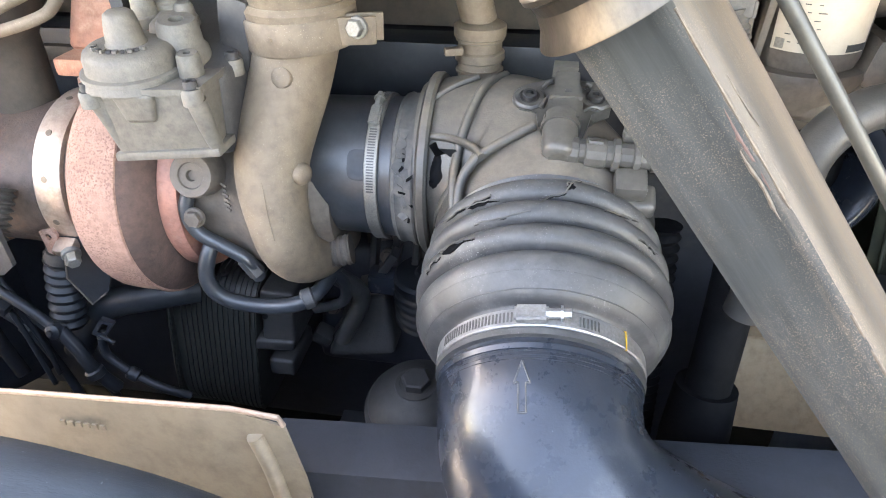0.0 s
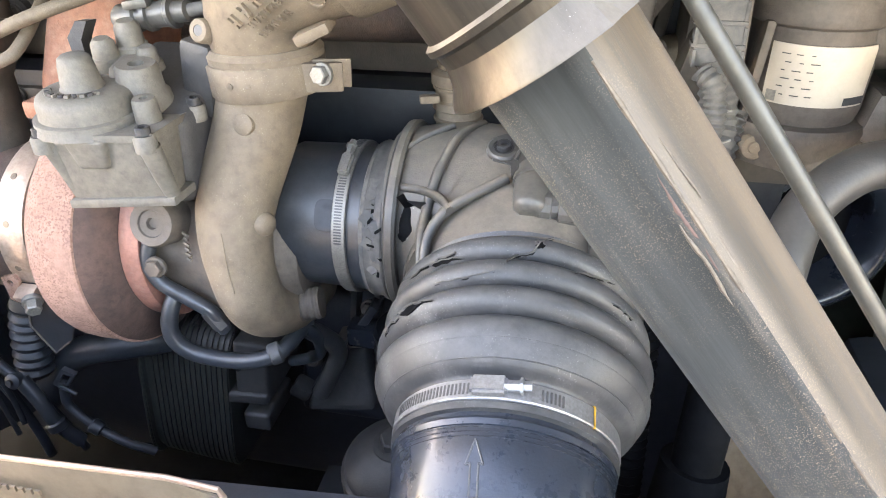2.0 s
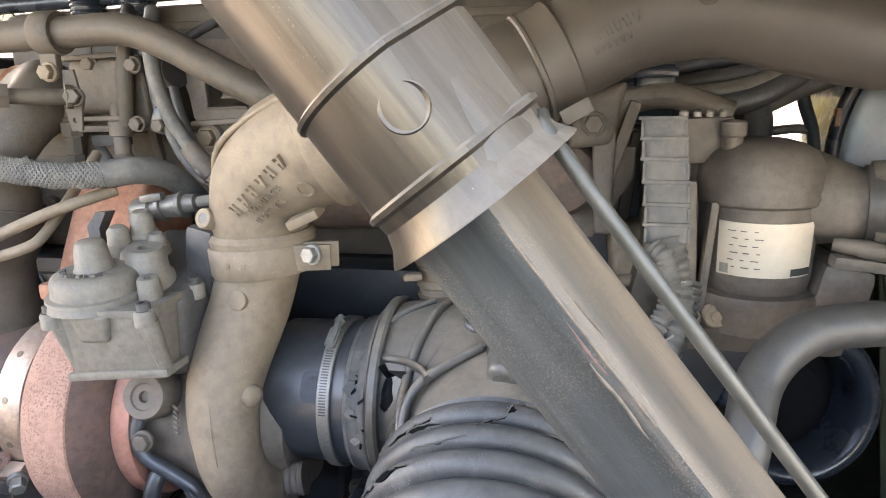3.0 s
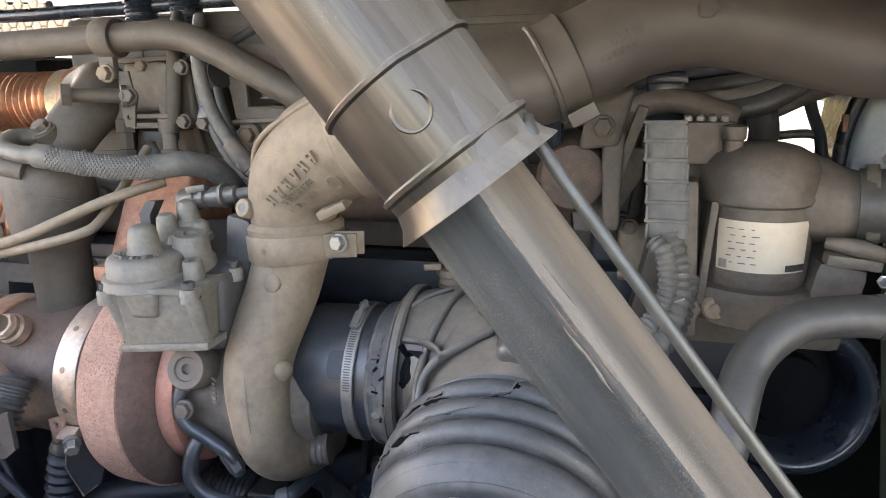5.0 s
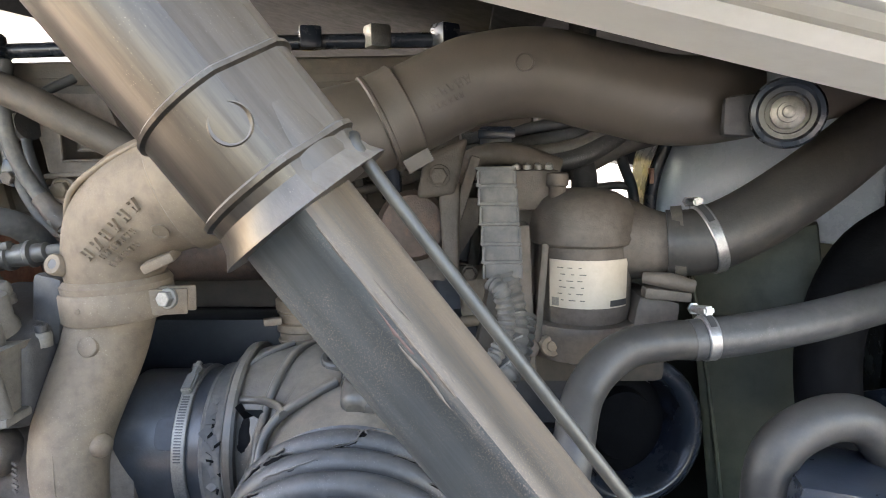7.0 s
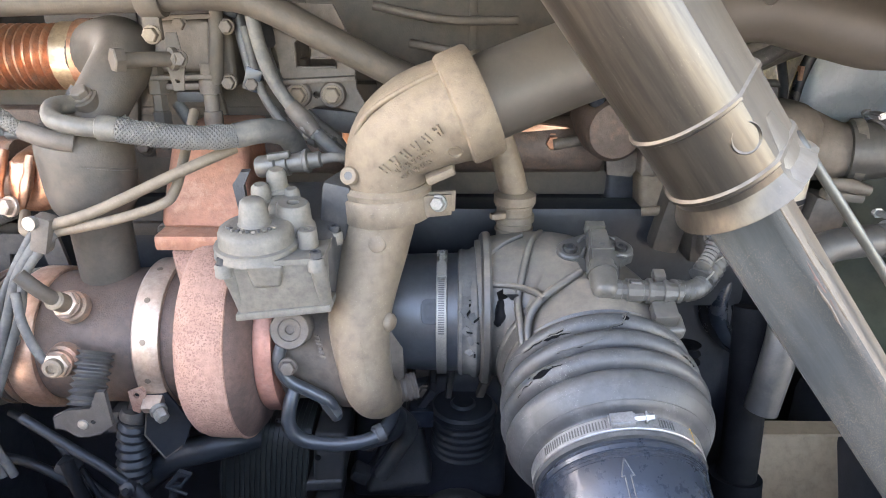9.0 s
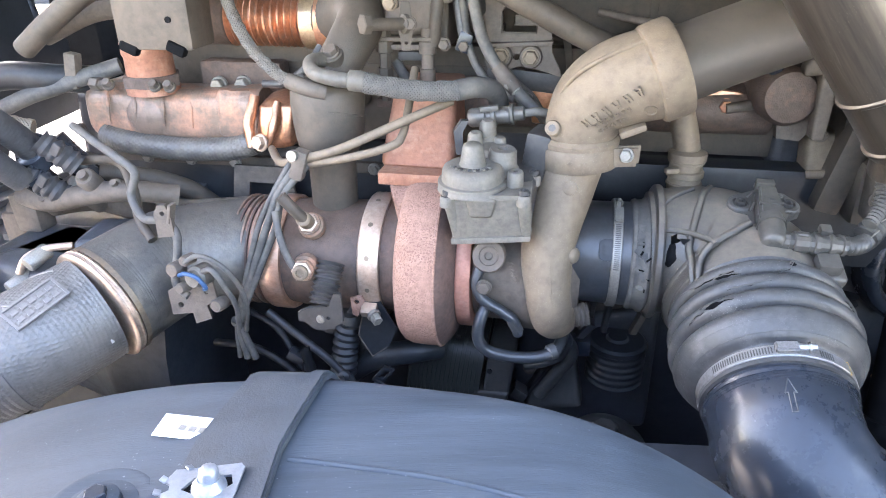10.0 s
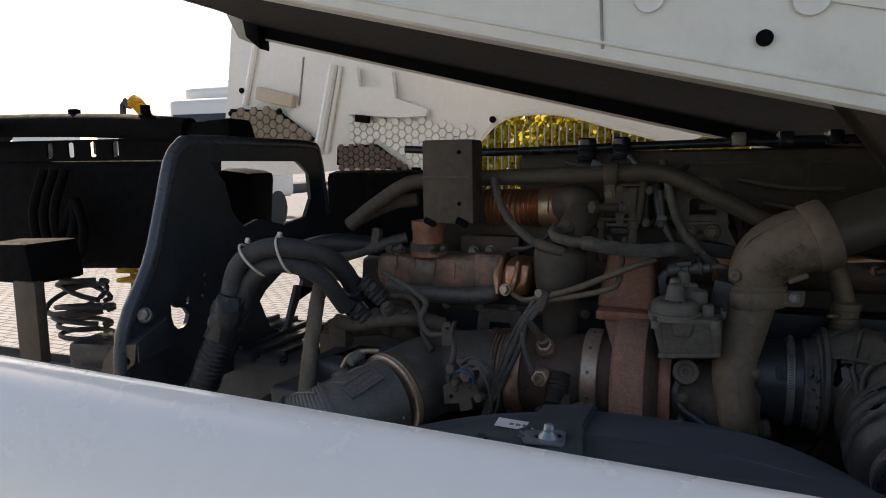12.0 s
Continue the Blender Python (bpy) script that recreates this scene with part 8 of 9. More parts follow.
# loose lines low on the exhaust side
for pts, r in (
    ([(-0.76, 0.60, 1.04), (-0.67, 0.58, 1.05), (-0.60, 0.58, 1.00), (-0.57, 0.58, 0.92), (-0.56, 0.58, 0.86)], 0.0065),
    ([(-0.70, 0.62, 1.10), (-0.64, 0.60, 1.08), (-0.60, 0.59, 1.02), (-0.545, 0.59, 0.95), (-0.52, 0.60, 0.86)], 0.0055),
):
    lw = thing("loose_cable", pts[0], "dark cable hanging below the exhaust pipe", "cable", "cables below the exhaust")
    part("cable_line", tube(pts, r, 12, 6), HOSE_DEEP, lw)
    part("cable_clip", lathe(pts[2], Vector(pts[3]) - Vector(pts[1]), [(-0.006, r), (-0.005, r + 0.003), (0.005, r + 0.003), (0.006, r)], 14), HOSE_DEEP, lw)

# ---- wheel arch ----
fender = thing("wheel_fender", (-0.4, -0.1, 0.8), "grey-black plastic wheel fender with a centre strap and white scuffs", "fender")


def arch(x, y):
    """Height of the fender's skin: a steep inner shell that opens into a broad outer one."""
    def inner():
        return 1.316 - 0.572 * max(0.0, -0.33 - x) ** 2 - 1.89 * max(0.0, x + 0.27) ** 2.3

    def outer():
        d = x + 0.25
        return 1.326 - (0.507 * (-d) ** 2.7 if d < 0 else 0.6 * d**2.5)

    k = min(1.0, max(0.0, (y - 0.0) / 0.2))
    k = k * k * (3 - 2 * k)
    z = outer() * (1 - k) + inner() * k
    if y > 0.17:
        z -= 6.0 * (y - 0.17) ** 1.6
    if y < -0.03:
        z -= 0.012 + 0.07 * (-0.03 - y)
    if y < -0.2:
        z -= 0.006
    return z


def arch_sheet(xs, ys, lift, lean=0.0):
    """A strip of the skin; lean carries it sideways, more on the crown than towards the outer rim."""
    bm = bmesh.new()
    grid = []
    for x in xs:
        row = []
        for y in ys:
            q = x + lean * (max(0.0, 0.08 - max(y, -0.05)) + 0.4 * max(0.0, -0.05 - y))
            row.append(bm.verts.new((q, y, arch(q, y) + lift)))
        grid.append(row)
    for a, b in zip(grid, grid[1:]):
        for i in range(len(ys) - 1):
            bm.faces.new((a[i], a[i + 1], b[i + 1], b[i]))
    ext = bmesh.ops.extrude_face_region(bm, geom=bm.faces[:])
    bmesh.ops.translate(bm, verts=[g for g in ext["geom"] if isinstance(g, bmesh.types.BMVert)], vec=(0, 0, -0.005))
    return bm


ys = [-0.47, -0.4, -0.3, -0.22, -0.205, -0.195, -0.12, -0.06, -0.036, -0.03, -0.028, -0.01, 0.03, 0.07, 0.11, 0.15, 0.17, 0.185, 0.2, 0.215, 0.235]
part("left_shell", arch_sheet(list(np.linspace(-1.32, -0.375, 40)), ys, 0.0), FENDER, fender)
part("right_shell", arch_sheet(list(np.linspace(-0.385, 0.42, 40)), ys, 0.004), FENDER, fender)
STRAP = material("stained plastic strap", (0.030, 0.039, 0.048), (0.021, 0.028, 0.036), 0.55, 0.0, 9, 500, 0.2, dust=(0.055, 0.067, 0.078), dust_at=(0.45, 0.75))
part("strap_rib", arch_sheet(list(np.linspace(-0.394, -0.382, 3)), ys, 0.0145, 0.2), STRAP, fender)
part("strap", arch_sheet(list(np.linspace(-0.452, -0.380, 8)), ys, 0.011, 0.2), STRAP, fender, "dark strap over the fender joint")
part("shell_crease", tube([(x, 0.066 - 0.35 * max(0.0, x + 0.27) ** 1.5, arch(x, 0.06) + 0.003) for x in np.linspace(-0.372, 0.05, 20)], 0.0028, 10, 3), FENDER, fender)
part("shell_crease", tube([(x, -0.118 + 0.16 * (x + 0.34), arch(x, -0.118 + 0.16 * (x + 0.34)) + 0.0035) for x in np.linspace(-0.335, 0.15, 24)], 0.0030, 8, 3), FENDER, fender)
part("shell_crease", tube([(x, -0.14 + 0.06 * (x + 0.5), arch(x, -0.14) - 0.001) for x in np.linspace(-0.9, -0.43, 12)], 0.0022, 8, 3), FENDER, fender)
bm, grid = bmesh.new(), []
for x in np.linspace(-1.32, 0.42, 60):
    grid.append([bm.verts.new((x, y, arch(x, max(y, -0.029)) + h)) for y, h in ((-0.0335, -0.006), (-0.0325, 0.003), (-0.029, 0.0068), (-0.023, 0.0085), (-0.016, 0.0075), (-0.008, 0.0055), (0.004, 0.0042), (0.006, -0.001))])
for u, v in zip(grid, grid[1:]):
    for q in range(7):
        bm.faces.new((u[q], u[q + 1], v[q + 1], v[q]))
part("bead", bm, FENDER, fender)
part("plug_recess", lathe((-0.492, 0.006, arch(-0.49, 0.006) + 0.0005), (0, 0, 1), [(-0.003, 0.040), (0.0002, 0.039), (0.0012, 0.036), (0.0006, 0.033), (0.0004, 0.001)], 32), FENDER, fender)
SCUFF = material("pale scuffed plastic", (0.10, 0.11, 0.12), (0.065, 0.072, 0.08), 0.7, 0.0, 90, 500, 0.2, spread=0.3)
for x0, y0, w in ((-0.35, -0.085, 0.03), (-0.33, -0.098, 0.05), (-0.30, -0.11, 0.06), (-0.29, -0.118, 0.025), (-0.36, -0.122, 0.02), (-0.44, -0.13, 0.03), (-0.23, -0.09, 0.04)):
    pts = [(x0 + w * (k / 6 - 0.5), y0 + 0.0015 * noise.noise(Vector((k * 0.9, x0 * 40, 0))) - 0.03 * w * (k / 6) ** 2) for k in range(7)]
    part("scuff", sweep(bmesh.new(), [Vector((x, y, arch(x, y) + 0.0042)) for x, y in pts], [0.0001, 0.0003, 0.0002, 0.0004, 0.0002, 0.0002, 0.0001], 6), SCUFF, fender)
for x0, x1, fn in ((-0.335, -0.10, lambda x: -0.118 + 0.16 * (x + 0.34)), (-0.78, -0.45, lambda x: -0.14 + 0.06 * (x + 0.5))):
    run = np.linspace(x0, x1, 30)
    part("pale_edge", sweep(bmesh.new(), [Vector((x, fn(x), arch(x, fn(x)) + 0.0052)) for x in run], [0.0004 + 0.0013 * abs(noise.noise(Vector((x * 38, 7.0, 0)))) for x in run], 6), SCUFF, fender)
part("recess_plug", lathe((-0.49, 0.006, arch(-0.49, 0.006) - 0.002), (0, 0, 1), [(0, 0.027), (0.004, 0.026), (0.006, 0.016), (0.012, 0.015), (0.014, 0.011)], 24), FENDER, fender)
hex_bolt("plug_bolt", (-0.49, 0.006, arch(-0.49, 0.006) + 0.008), (0, 0, 1), 0.008, 0.009, fender, PLASTIC)
CZ = arch(-0.412, 0.018) + 0.0125
CLIP = material("pale zinc spring clip", (0.30, 0.33, 0.37), (0.24, 0.265, 0.30), 0.40, 0.6, 40, 300, 0.05, spread=0.08)
cp = part("clip_plate", slab([(-0.433, -0.004), (-0.440, 0.008), (-0.436, 0.012), (-0.438, 0.017), (-0.443, 0.019), (-0.441, 0.031), (-0.434, 0.033), (-0.398, 0.046), (-0.394, 0.043), (-0.387, 0.004), (-0.390, 0.000)], pose(0, 0, CZ), 0.0022, holes=([(-0.428, 0.014), (-0.424, 0.026), (-0.400, 0.034), (-0.395, 0.026), (-0.399, 0.020), (-0.419, 0.012)],)), CLIP, fender, "pale zinc clip plate with a square hole")
part("clip_base", slab([(-0.428, 0.013), (-0.424, 0.027), (-0.399, 0.035), (-0.394, 0.025), (-0.400, 0.019), (-0.42, 0.011)], pose(0, 0, CZ - 0.0012), 0.001), BLACK, cp)
part("clip_hump", lathe((-0.4105, 0.021, CZ), (0.05, 0.1, 1), [(0, 0.0125), (0.004, 0.0115), (0.007, 0.0085), (0.009, 0.008)], 20), CLIP, cp)
part("clip_stud", lathe((-0.410, 0.022, CZ + 0.008), (0.05, 0.1, 1), [(0, 0.0070), (0.007, 0.0068), (0.009, 0.0055), (0.010, 0.003)], 18), CLIP, cp)
for x, y, rz in ((-0.442, 0.008, 20), (-0.444, 0.020, -10), (-0.432, 0.034, 60)):
    part("clip_tooth", box((x, y, CZ + 0.003), (0.005, 0.005, 0.0016), (0, 25, rz), 0.0005), CLIP, cp)
part("brass_screw", ribbed([(-0.412, -0.03, arch(-0.41, -0.03) + 0.012), (-0.404, -0.043, arch(-0.41, -0.03) + 0.016)], 0.0026, 0.0018, 0.0045, 10), OLD_BRASS, fender, "brass wing screw")
part("sticker", slab([(-0.026, -0.013), (-0.026, 0.013), (0.026, 0.015), (0.026, -0.011)], pose(-0.474, 0.098, arch(-0.474, 0.098) + 0.002, 2, 4, 4), 0.0008), LABEL_WHITE, fender, "white sticker with faint print")
for k in range(4):
    part("print_bar", box((-0.488 + 0.009 * k, 0.097, arch(-0.474, 0.098) + 0.0032), (0.006, 0.006, 0.0004), (2, 4, 4), 0), BOLT, fender)

# ---- white body panel in the foreground ----
panel = thing("white_body_panel", (-0.5, -0.5, 1.3), "glossy white painted side panel with a rolled top edge", "body panel")
bm = bmesh.new()
sec = [(-0.470, 1.40), (-0.474, 1.535), (-0.480, 1.549), (-0.491, 1.556), (-0.503, 1.5545), (-0.513, 1.548), (-0.524, 1.535), (-0.54, 1.50), (-0.553, 1.45), (-0.556, 1.44), (-0.561, 1.432), (-0.575, 1.36), (-0.6, 1.2), (-0.62, 0.9), (-0.62, 0.62)]
xs = (-2.6, -1.6, -1.0, -0.6, -0.2, 0.2, 0.6)
grid = [[bm.verts.new((x, y, z + (0.0 - 0.02 * (x + 0.4)))) for y, z in sec] for x in xs]
for a, b in zip(grid, grid[1:]):
    for i in range(len(sec) - 1):
        bm.faces.new((a[i], a[i + 1], b[i + 1], b[i]))
part("panel_skin", bm, WHITE, panel, angle=60)
part("rolled_edge", tube([(x, -0.4745, 1.541 - 0.02 * (x + 0.4)) for x in (-2.6, -1.0, 0.6)], 0.004, 10, 3), WHITE, panel)
for x in (-1.9, -1.0, -0.1):
    part("inner_clip", box((x, -0.466, 1.47 - 0.02 * (x + 0.4)), (0.05, 0.008, 0.03), (0, 1, 0), 0.003), BOLT, panel)

# ---- tilted cab above ----
cab = thing("tilted_cab", (0.2, 1.4, 1.6), "white truck cab tilted forward over the engine, seen from below", "truck cab")
SL = -0.256


def cab_z(x, dz=0.0):
    return 1.731 + SL * x + dz


def cab_sheet(name, rows, mat, xs, label=""):
    bm = bmesh.new()
    grid = [[bm.verts.new((x, y, cab_z(x, dz))) for y, dz in rows] for x in xs]
    for a, b in zip(grid, grid[1:]):
        for i in range(len(rows) - 1):
            bm.faces.new((a[i], a[i + 1], b[i + 1], b[i]))
    part(name, bm, mat, cab, label, 30)


CX = (-2.72, -1.8, -0.93, -0.36, 0.3, 1.0, 1.6)
cab_sheet("sill_flange", [(0.50, -0.012), (0.425, -0.006), (0.42, 0.0), (0.418, 0.006), (0.424, 0.012), (0.426, 0.02)], WHITE_SILL, CX, "dusty white sill flange")
cab_sheet("side_panel", [(0.426, 0.02), (0.425, 0.03), (0.36, 0.004), (0.254, -0.03), (0.246, -0.03), (0.241, -0.026), (0.240, -0.018), (0.240, 0.3), (0.235, 0.8), (0.27, 1.7)], WHITE_SILL, CX, "white painted cab side seen in shade")
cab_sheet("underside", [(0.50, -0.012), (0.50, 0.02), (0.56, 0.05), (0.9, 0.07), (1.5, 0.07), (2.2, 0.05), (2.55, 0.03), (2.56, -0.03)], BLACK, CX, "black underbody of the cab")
cab_sheet("far_sill", [(2.56, -0.03), (2.56, -0.042), (2.66, -0.042), (2.68, 0.0), (2.68, 1.6)], WHITE_SILL, CX, "far white sill")
cab_sheet("roof_side", [(0.27, 1.7), (1.5, 1.8), (2.68, 1.6)], WHITE, CX)
bm = bmesh.new()
rear = [(0.425, 0.03), (0.242, -0.03), (0.240, 0.3), (0.235, 0.8), (0.27, 1.7), (1.5, 1.8), (2.68, 1.6), (2.68, 0.0), (2.55, 0.05), (0.56, 0.05)]
bm.faces.new([bm.verts.new((-2.72 - 0.02 * dz, y, cab_z(-2.72, dz))) for y, dz in rear])
part("rear_wall", bm, WHITE_SILL, cab)
part("panel_seam", tube([(-0.39, 0.239, 1.817), (-0.392, 0.239, 1.85), (-0.396, 0.2385, 1.95)], 0.0022, 8, 3), BOLT, cab)
part("door_panel", box((0.11, 0.239, 1.948), (1.0, 0.006, 0.30), (0, 14.4, 0), 0.002), WHITE_SILL, cab)
part("sill_bead", tube([(x, 0.2395, cab_z(x, -0.006)) for x in (-2.6, -1.2, -0.2, 1.0)], 0.003, 8, 3), WHITE_SILL, cab)
# Black disc on the panel paints the drain hole's dark inside.
part("drain_hole", lathe((-0.187, 0.2365, 1.814), (0, -1, 0), [(0, 0.0105), (0.0028, 0.0105), (0.0028, 0.0001)], 24), BLACK, cab, "black disc painted for the round drain hole")
part("plug", lathe((-0.329, 0.2365, 1.878), (0, -1, 0), [(0, 0.02), (0.003, 0.019), (0.001, 0.014), (0.001, 0.0001)], 24), WHITE_SILL, cab)
part("plug", lathe((-0.136, 0.2365, 1.858), (0, -1, 0), [(0, 0.022), (0.003, 0.021), (0.001, 0.016), (0.001, 0.0001)], 24), WHITE_SILL, cab)
part("corner_hinge", hull_box([(-2.80, 2.50, 2.40), (-2.70, 2.50, 2.32), (-2.70, 2.60, 2.32), (-2.80, 2.60, 2.40), (-2.86, 2.50, 2.72), (-2.72, 2.50, 2.72), (-2.72, 2.60, 2.72), (-2.86, 2.60, 2.72)], 0.015), BLACK, cab)
part("hinge_strap", hull_box([(-2.93, 2.60, 2.42), (-2.78, 2.60, 2.36), (-2.78, 2.63, 2.36), (-2.93, 2.63, 2.42), (-3.10, 2.60, 2.72), (-2.82, 2.60, 2.72), (-2.82, 2.63, 2.72), (-3.10, 2.63, 2.72)], 0.01), BOLT, cab, "grey hinge strap")
hex_bolt("hinge_bolt", (-2.83, 2.50, 2.55), (0, -1, 0), 0.03, 0.02, cab, BLACK)
part("cross_member", box((0.25, 1.5, cab_z(0.25, 0.05)), (0.06, 2.0, 0.05), (0, 14, 0), 0.01), BLACK, cab)

# ---- cab mounting hoop, hoses and gearbox on the other side ----
hoop = thing("cab_support_hoop", (-1.43, 0.75, 1.0), "dark steel cab support hoop with cut-outs", "bracket")
yz = Matrix(((0, 0, 1, -1.43), (1, 0, 0, 0), (0, 1, 0, 0), (0, 0, 0, 1)))
out = [(0.30, 1.12), (0.315, 1.30), (0.40, 1.44), (0.445, 1.56), (0.482, 1.671), (0.51, 1.71), (0.555, 1.724), (0.77, 1.724), (1.06, 1.722), (1.10, 1.70), (1.115, 1.64), (1.14, 1.50), (1.22, 1.45), (1.22, 1.28), (1.05, 1.27), (0.95, 1.30), (0.86, 1.12)]
window = [(0.60, 1.676), (0.98, 1.674), (1.035, 1.64), (1.045, 1.56), (1.01, 1.505), (0.90, 1.49), (0.78, 1.515), (0.72, 1.50), (0.68, 1.54), (0.655, 1.62)]
gap = [(0.772, 1.285), (0.80, 1.31), (0.87, 1.345), (0.93, 1.362), (0.96, 1.35), (0.985, 1.31), (0.960, 1.250), (0.902, 1.168), (0.815, 1.196)]
part("hoop_plate", slab(out, yz, 0.012, holes=(window, gap, [(0.446, 1.345), (0.456, 1.338), (0.466, 1.329), (0.480, 1.328), (0.492, 1.322), (0.502, 1.305), (0.494, 1.286), (0.480, 1.278), (0.464, 1.278), (0.452, 1.290), (0.446, 1.310)], [(0.497, 1.333), (0.502, 1.334), (0.507, 1.342), (0.503, 1.352), (0.497, 1.346)], (0.562, 1.394, 0.004), (0.561, 1.369, 0.004), (0.551, 1.342, 0.0045), (0.612, 1.294, 0.010), (0.556, 1.237, 0.008))), FRAME, hoop)
edge = [(-1.43, y, z) for y, z in ((0.30, 1.12), (0.315, 1.30), (0.40, 1.44), (0.445, 1.56), (0.482, 1.671), (0.515, 1.71), (0.56, 1.724), (0.8, 1.724), (1.06, 1.722), (1.10, 1.70), (1.12, 1.62), (1.14, 1.50))]
# Flange lighter than the plate to paint its highlight.
part("hoop_flange", tube(edge, 0.016, 12, 3), RIM, hoop)
FB = Matrix(((1, 0, 0, 0), (0, 0, -1, 0.312), (0, 1, 0, 0), (0, 0, 0, 1)))
fbk = part("foot_bracket", slab([(-1.452, 1.274), (-1.384, 1.283), (-1.393, 1.240), (-1.434, 1.208), (-1.495, 1.209), (-1.484, 1.238)], FB, 0.005, holes=((-1.412, 1.243, 0.008), (-1.446, 1.222, 0.008))), CAST_DARK, hoop, "dusty folded foot bracket")
part("bracket_top", hull_box([(-1.452, 0.308, 1.270), (-1.384, 0.308, 1.279), (-1.384, 0.400, 1.318), (-1.452, 0.400, 1.312), (-1.452, 0.308, 1.275), (-1.384, 0.308, 1.284), (-1.384, 0.400, 1.323), (-1.452, 0.400, 1.317)], 0.0015), FRAME, fbk)
part("bracket_side", hull_box([(-1.388, 0.312, 1.240), (-1.383, 0.312, 1.240), (-1.383, 0.400, 1.255), (-1.388, 0.400, 1.255), (-1.388, 0.312, 1.281), (-1.383, 0.312, 1.281), (-1.383, 0.400, 1.320), (-1.388, 0.400, 1.320)], 0.0015), FRAME, fbk)
hex_bolt("foot_bolt", (-1.41, 0.36, 1.335), (0.3, -0.9, 0.3), 0.014, 0.012, hoop)

ch = thing("corrugated_hose", (-1.15, 0.4, 1.2), "black corrugated cable conduit with white ties", "hose")
part("conduit", ribbed([(-0.99, 0.58, 1.372), (-1.0, 0.50, 1.455), (-1.062, 0.44, 1.488), (-1.13, 0.42, 1.485), (-1.19, 0.415, 1.445), (-1.21, 0.403, 1.364), (-1.225, 0.395, 1.30)], 0.0210, 0.00025, 0.0056, 24), CONDUIT, ch)
part("end_collar", lathe((-0.99, 0.58, 1.372), (-0.1, -0.7, 0.7), [(-0.004, 0.02), (-0.004, 0.0285), (0.022, 0.0285), (0.024, 0.0255)], 24), PLASTIC, ch)
ch2 = thing("corrugated_hose", (-1.1, 0.42, 1.3), "second black corrugated conduit behind the first", "hose")
part("conduit", ribbed([(-1.0, 0.54, 1.345), (-1.015, 0.475, 1.42), (-1.07, 0.445, 1.452), (-1.13, 0.43, 1.445), (-1.175, 0.425, 1.40), (-1.195, 0.41, 1.33), (-1.212, 0.40, 1.29)], 0.0190, 0.00025, 0.0056, 24), CONDUIT, ch2)
part("tape_wrap", crumple(tube([(-1.200, 0.409, 1.385), (-1.206, 0.406, 1.36), (-1.214, 0.401, 1.33), (-1.228, 0.392, 1.285)], [0.030, 0.038, 0.039, 0.034], 20, 4), 0.0045, 0.022, 1), HOSE_DEEP, ch2, "crumpled black tape", 25)
ch5 = thing("corrugated_hose", (-1.26, 0.37, 1.2), "wide black corrugated conduit running down past the wheel", "hose")
part("conduit", ribbed([(-1.222, 0.396, 1.30), (-1.245, 0.38, 1.24), (-1.275, 0.365, 1.17), (-1.36, 0.31, 1.10), (-1.6, 0.25, 1.07), (-2.0, 0.2, 1.05)], 0.031, 0.0026, 0.0105, 24), HOSE_DEEP, ch5)
for p, d in (((-1.079, 0.435, 1.475), (0.9, 0.1, 0.25)), ((-1.15, 0.42, 1.462), (0.8, 0.1, 0.6))):
    zt = thing("cable_tie", p, "white nylon tie round the conduits", "cable tie", "white cable ties")
    w = Vector(d).normalized()
    side = Vector((0.0, 0.25, -1.0)).cross(w).cross(w).normalized()
    across = w.cross(side)
    loop = [Vector(p) + side * (0.043 * math.cos(a)) + across * (0.027 * math.sin(a)) for a in np.linspace(0, 2 * math.pi, 25)]
    part("tie_band", sweep(bmesh.new(), loop, 0.0028, 8), ZIPTIE, zt)
    part("tie_head", box(Vector(p) + Vector((-0.004, -0.012, 0.043)), (0.009, 0.008, 0.012), (0, 20, 0), 0.002), ZIPTIE, zt)
br = thing("braided_hose", (-1.07, 0.5, 1.1), "tan braided steel hose rising from the gearbox", "hose")
braided([(-1.03, 0.62, 1.40), (-1.075, 0.60, 1.41), (-1.092, 0.58, 1.375), (-1.06, 0.49, 1.27), (-1.025, 0.41, 1.18), (-1.01, 0.37, 1.09)], 0.0155, 16, 75.0, 0.0016, BRAID, br, "woven sheath")
jn = thing("coolant_junction", (-0.98, 0.62, 1.28), "grey pipe junction with hose ends on the engine", "pipe junction")
part("junction_body", tube([(-1.09, 0.60, 1.262), (-1.02, 0.615, 1.28), (-0.95, 0.63, 1.285), (-0.90, 0.65, 1.262), (-0.885, 0.68, 1.23)], [0.02, 0.024, 0.022, 0.021, 0.02], 20, 6), CAST_DARK, jn)
part("junction_foot", box((-1.075, 0.6, 1.24), (0.045, 0.05, 0.06), (0, 0, 0), 0.008), CAST_DARK, jn)
for p, q in (((-1.0, 0.56, 1.35), (-0.985, 0.60, 1.295)), ((-1.01, 0.63, 1.38), (-0.96, 0.66, 1.30))):
    part("hose_end", tube([p, q], [0.024, 0.019], 18, 4), PLASTIC, jn)
hex_bolt("junction_bolt", (-0.955, 0.60, 1.32), (0, -0.8, 0.6), 0.012, 0.012, jn)
part("lower_tube", tube([(-0.96, 0.66, 1.32), (-0.9, 0.7, 1.30), (-0.84, 0.73, 1.27), (-0.8, 0.76, 1.22)], 0.017, 16, 5), ENGINE, jn)
part("line", tube([(-0.95, 0.6, 1.36), (-0.86, 0.58, 1.37), (-0.82, 0.55, 1.345), (-0.80, 0.525, 1.30), (-0.775, 0.51, 1.275)], 0.0075, 12, 6), ENGINE, jn)
hh = thing("heater_hose_pair", (-1.1, 0.72, 1.46), "thick dark heater hoses beside the manifold", "hose")
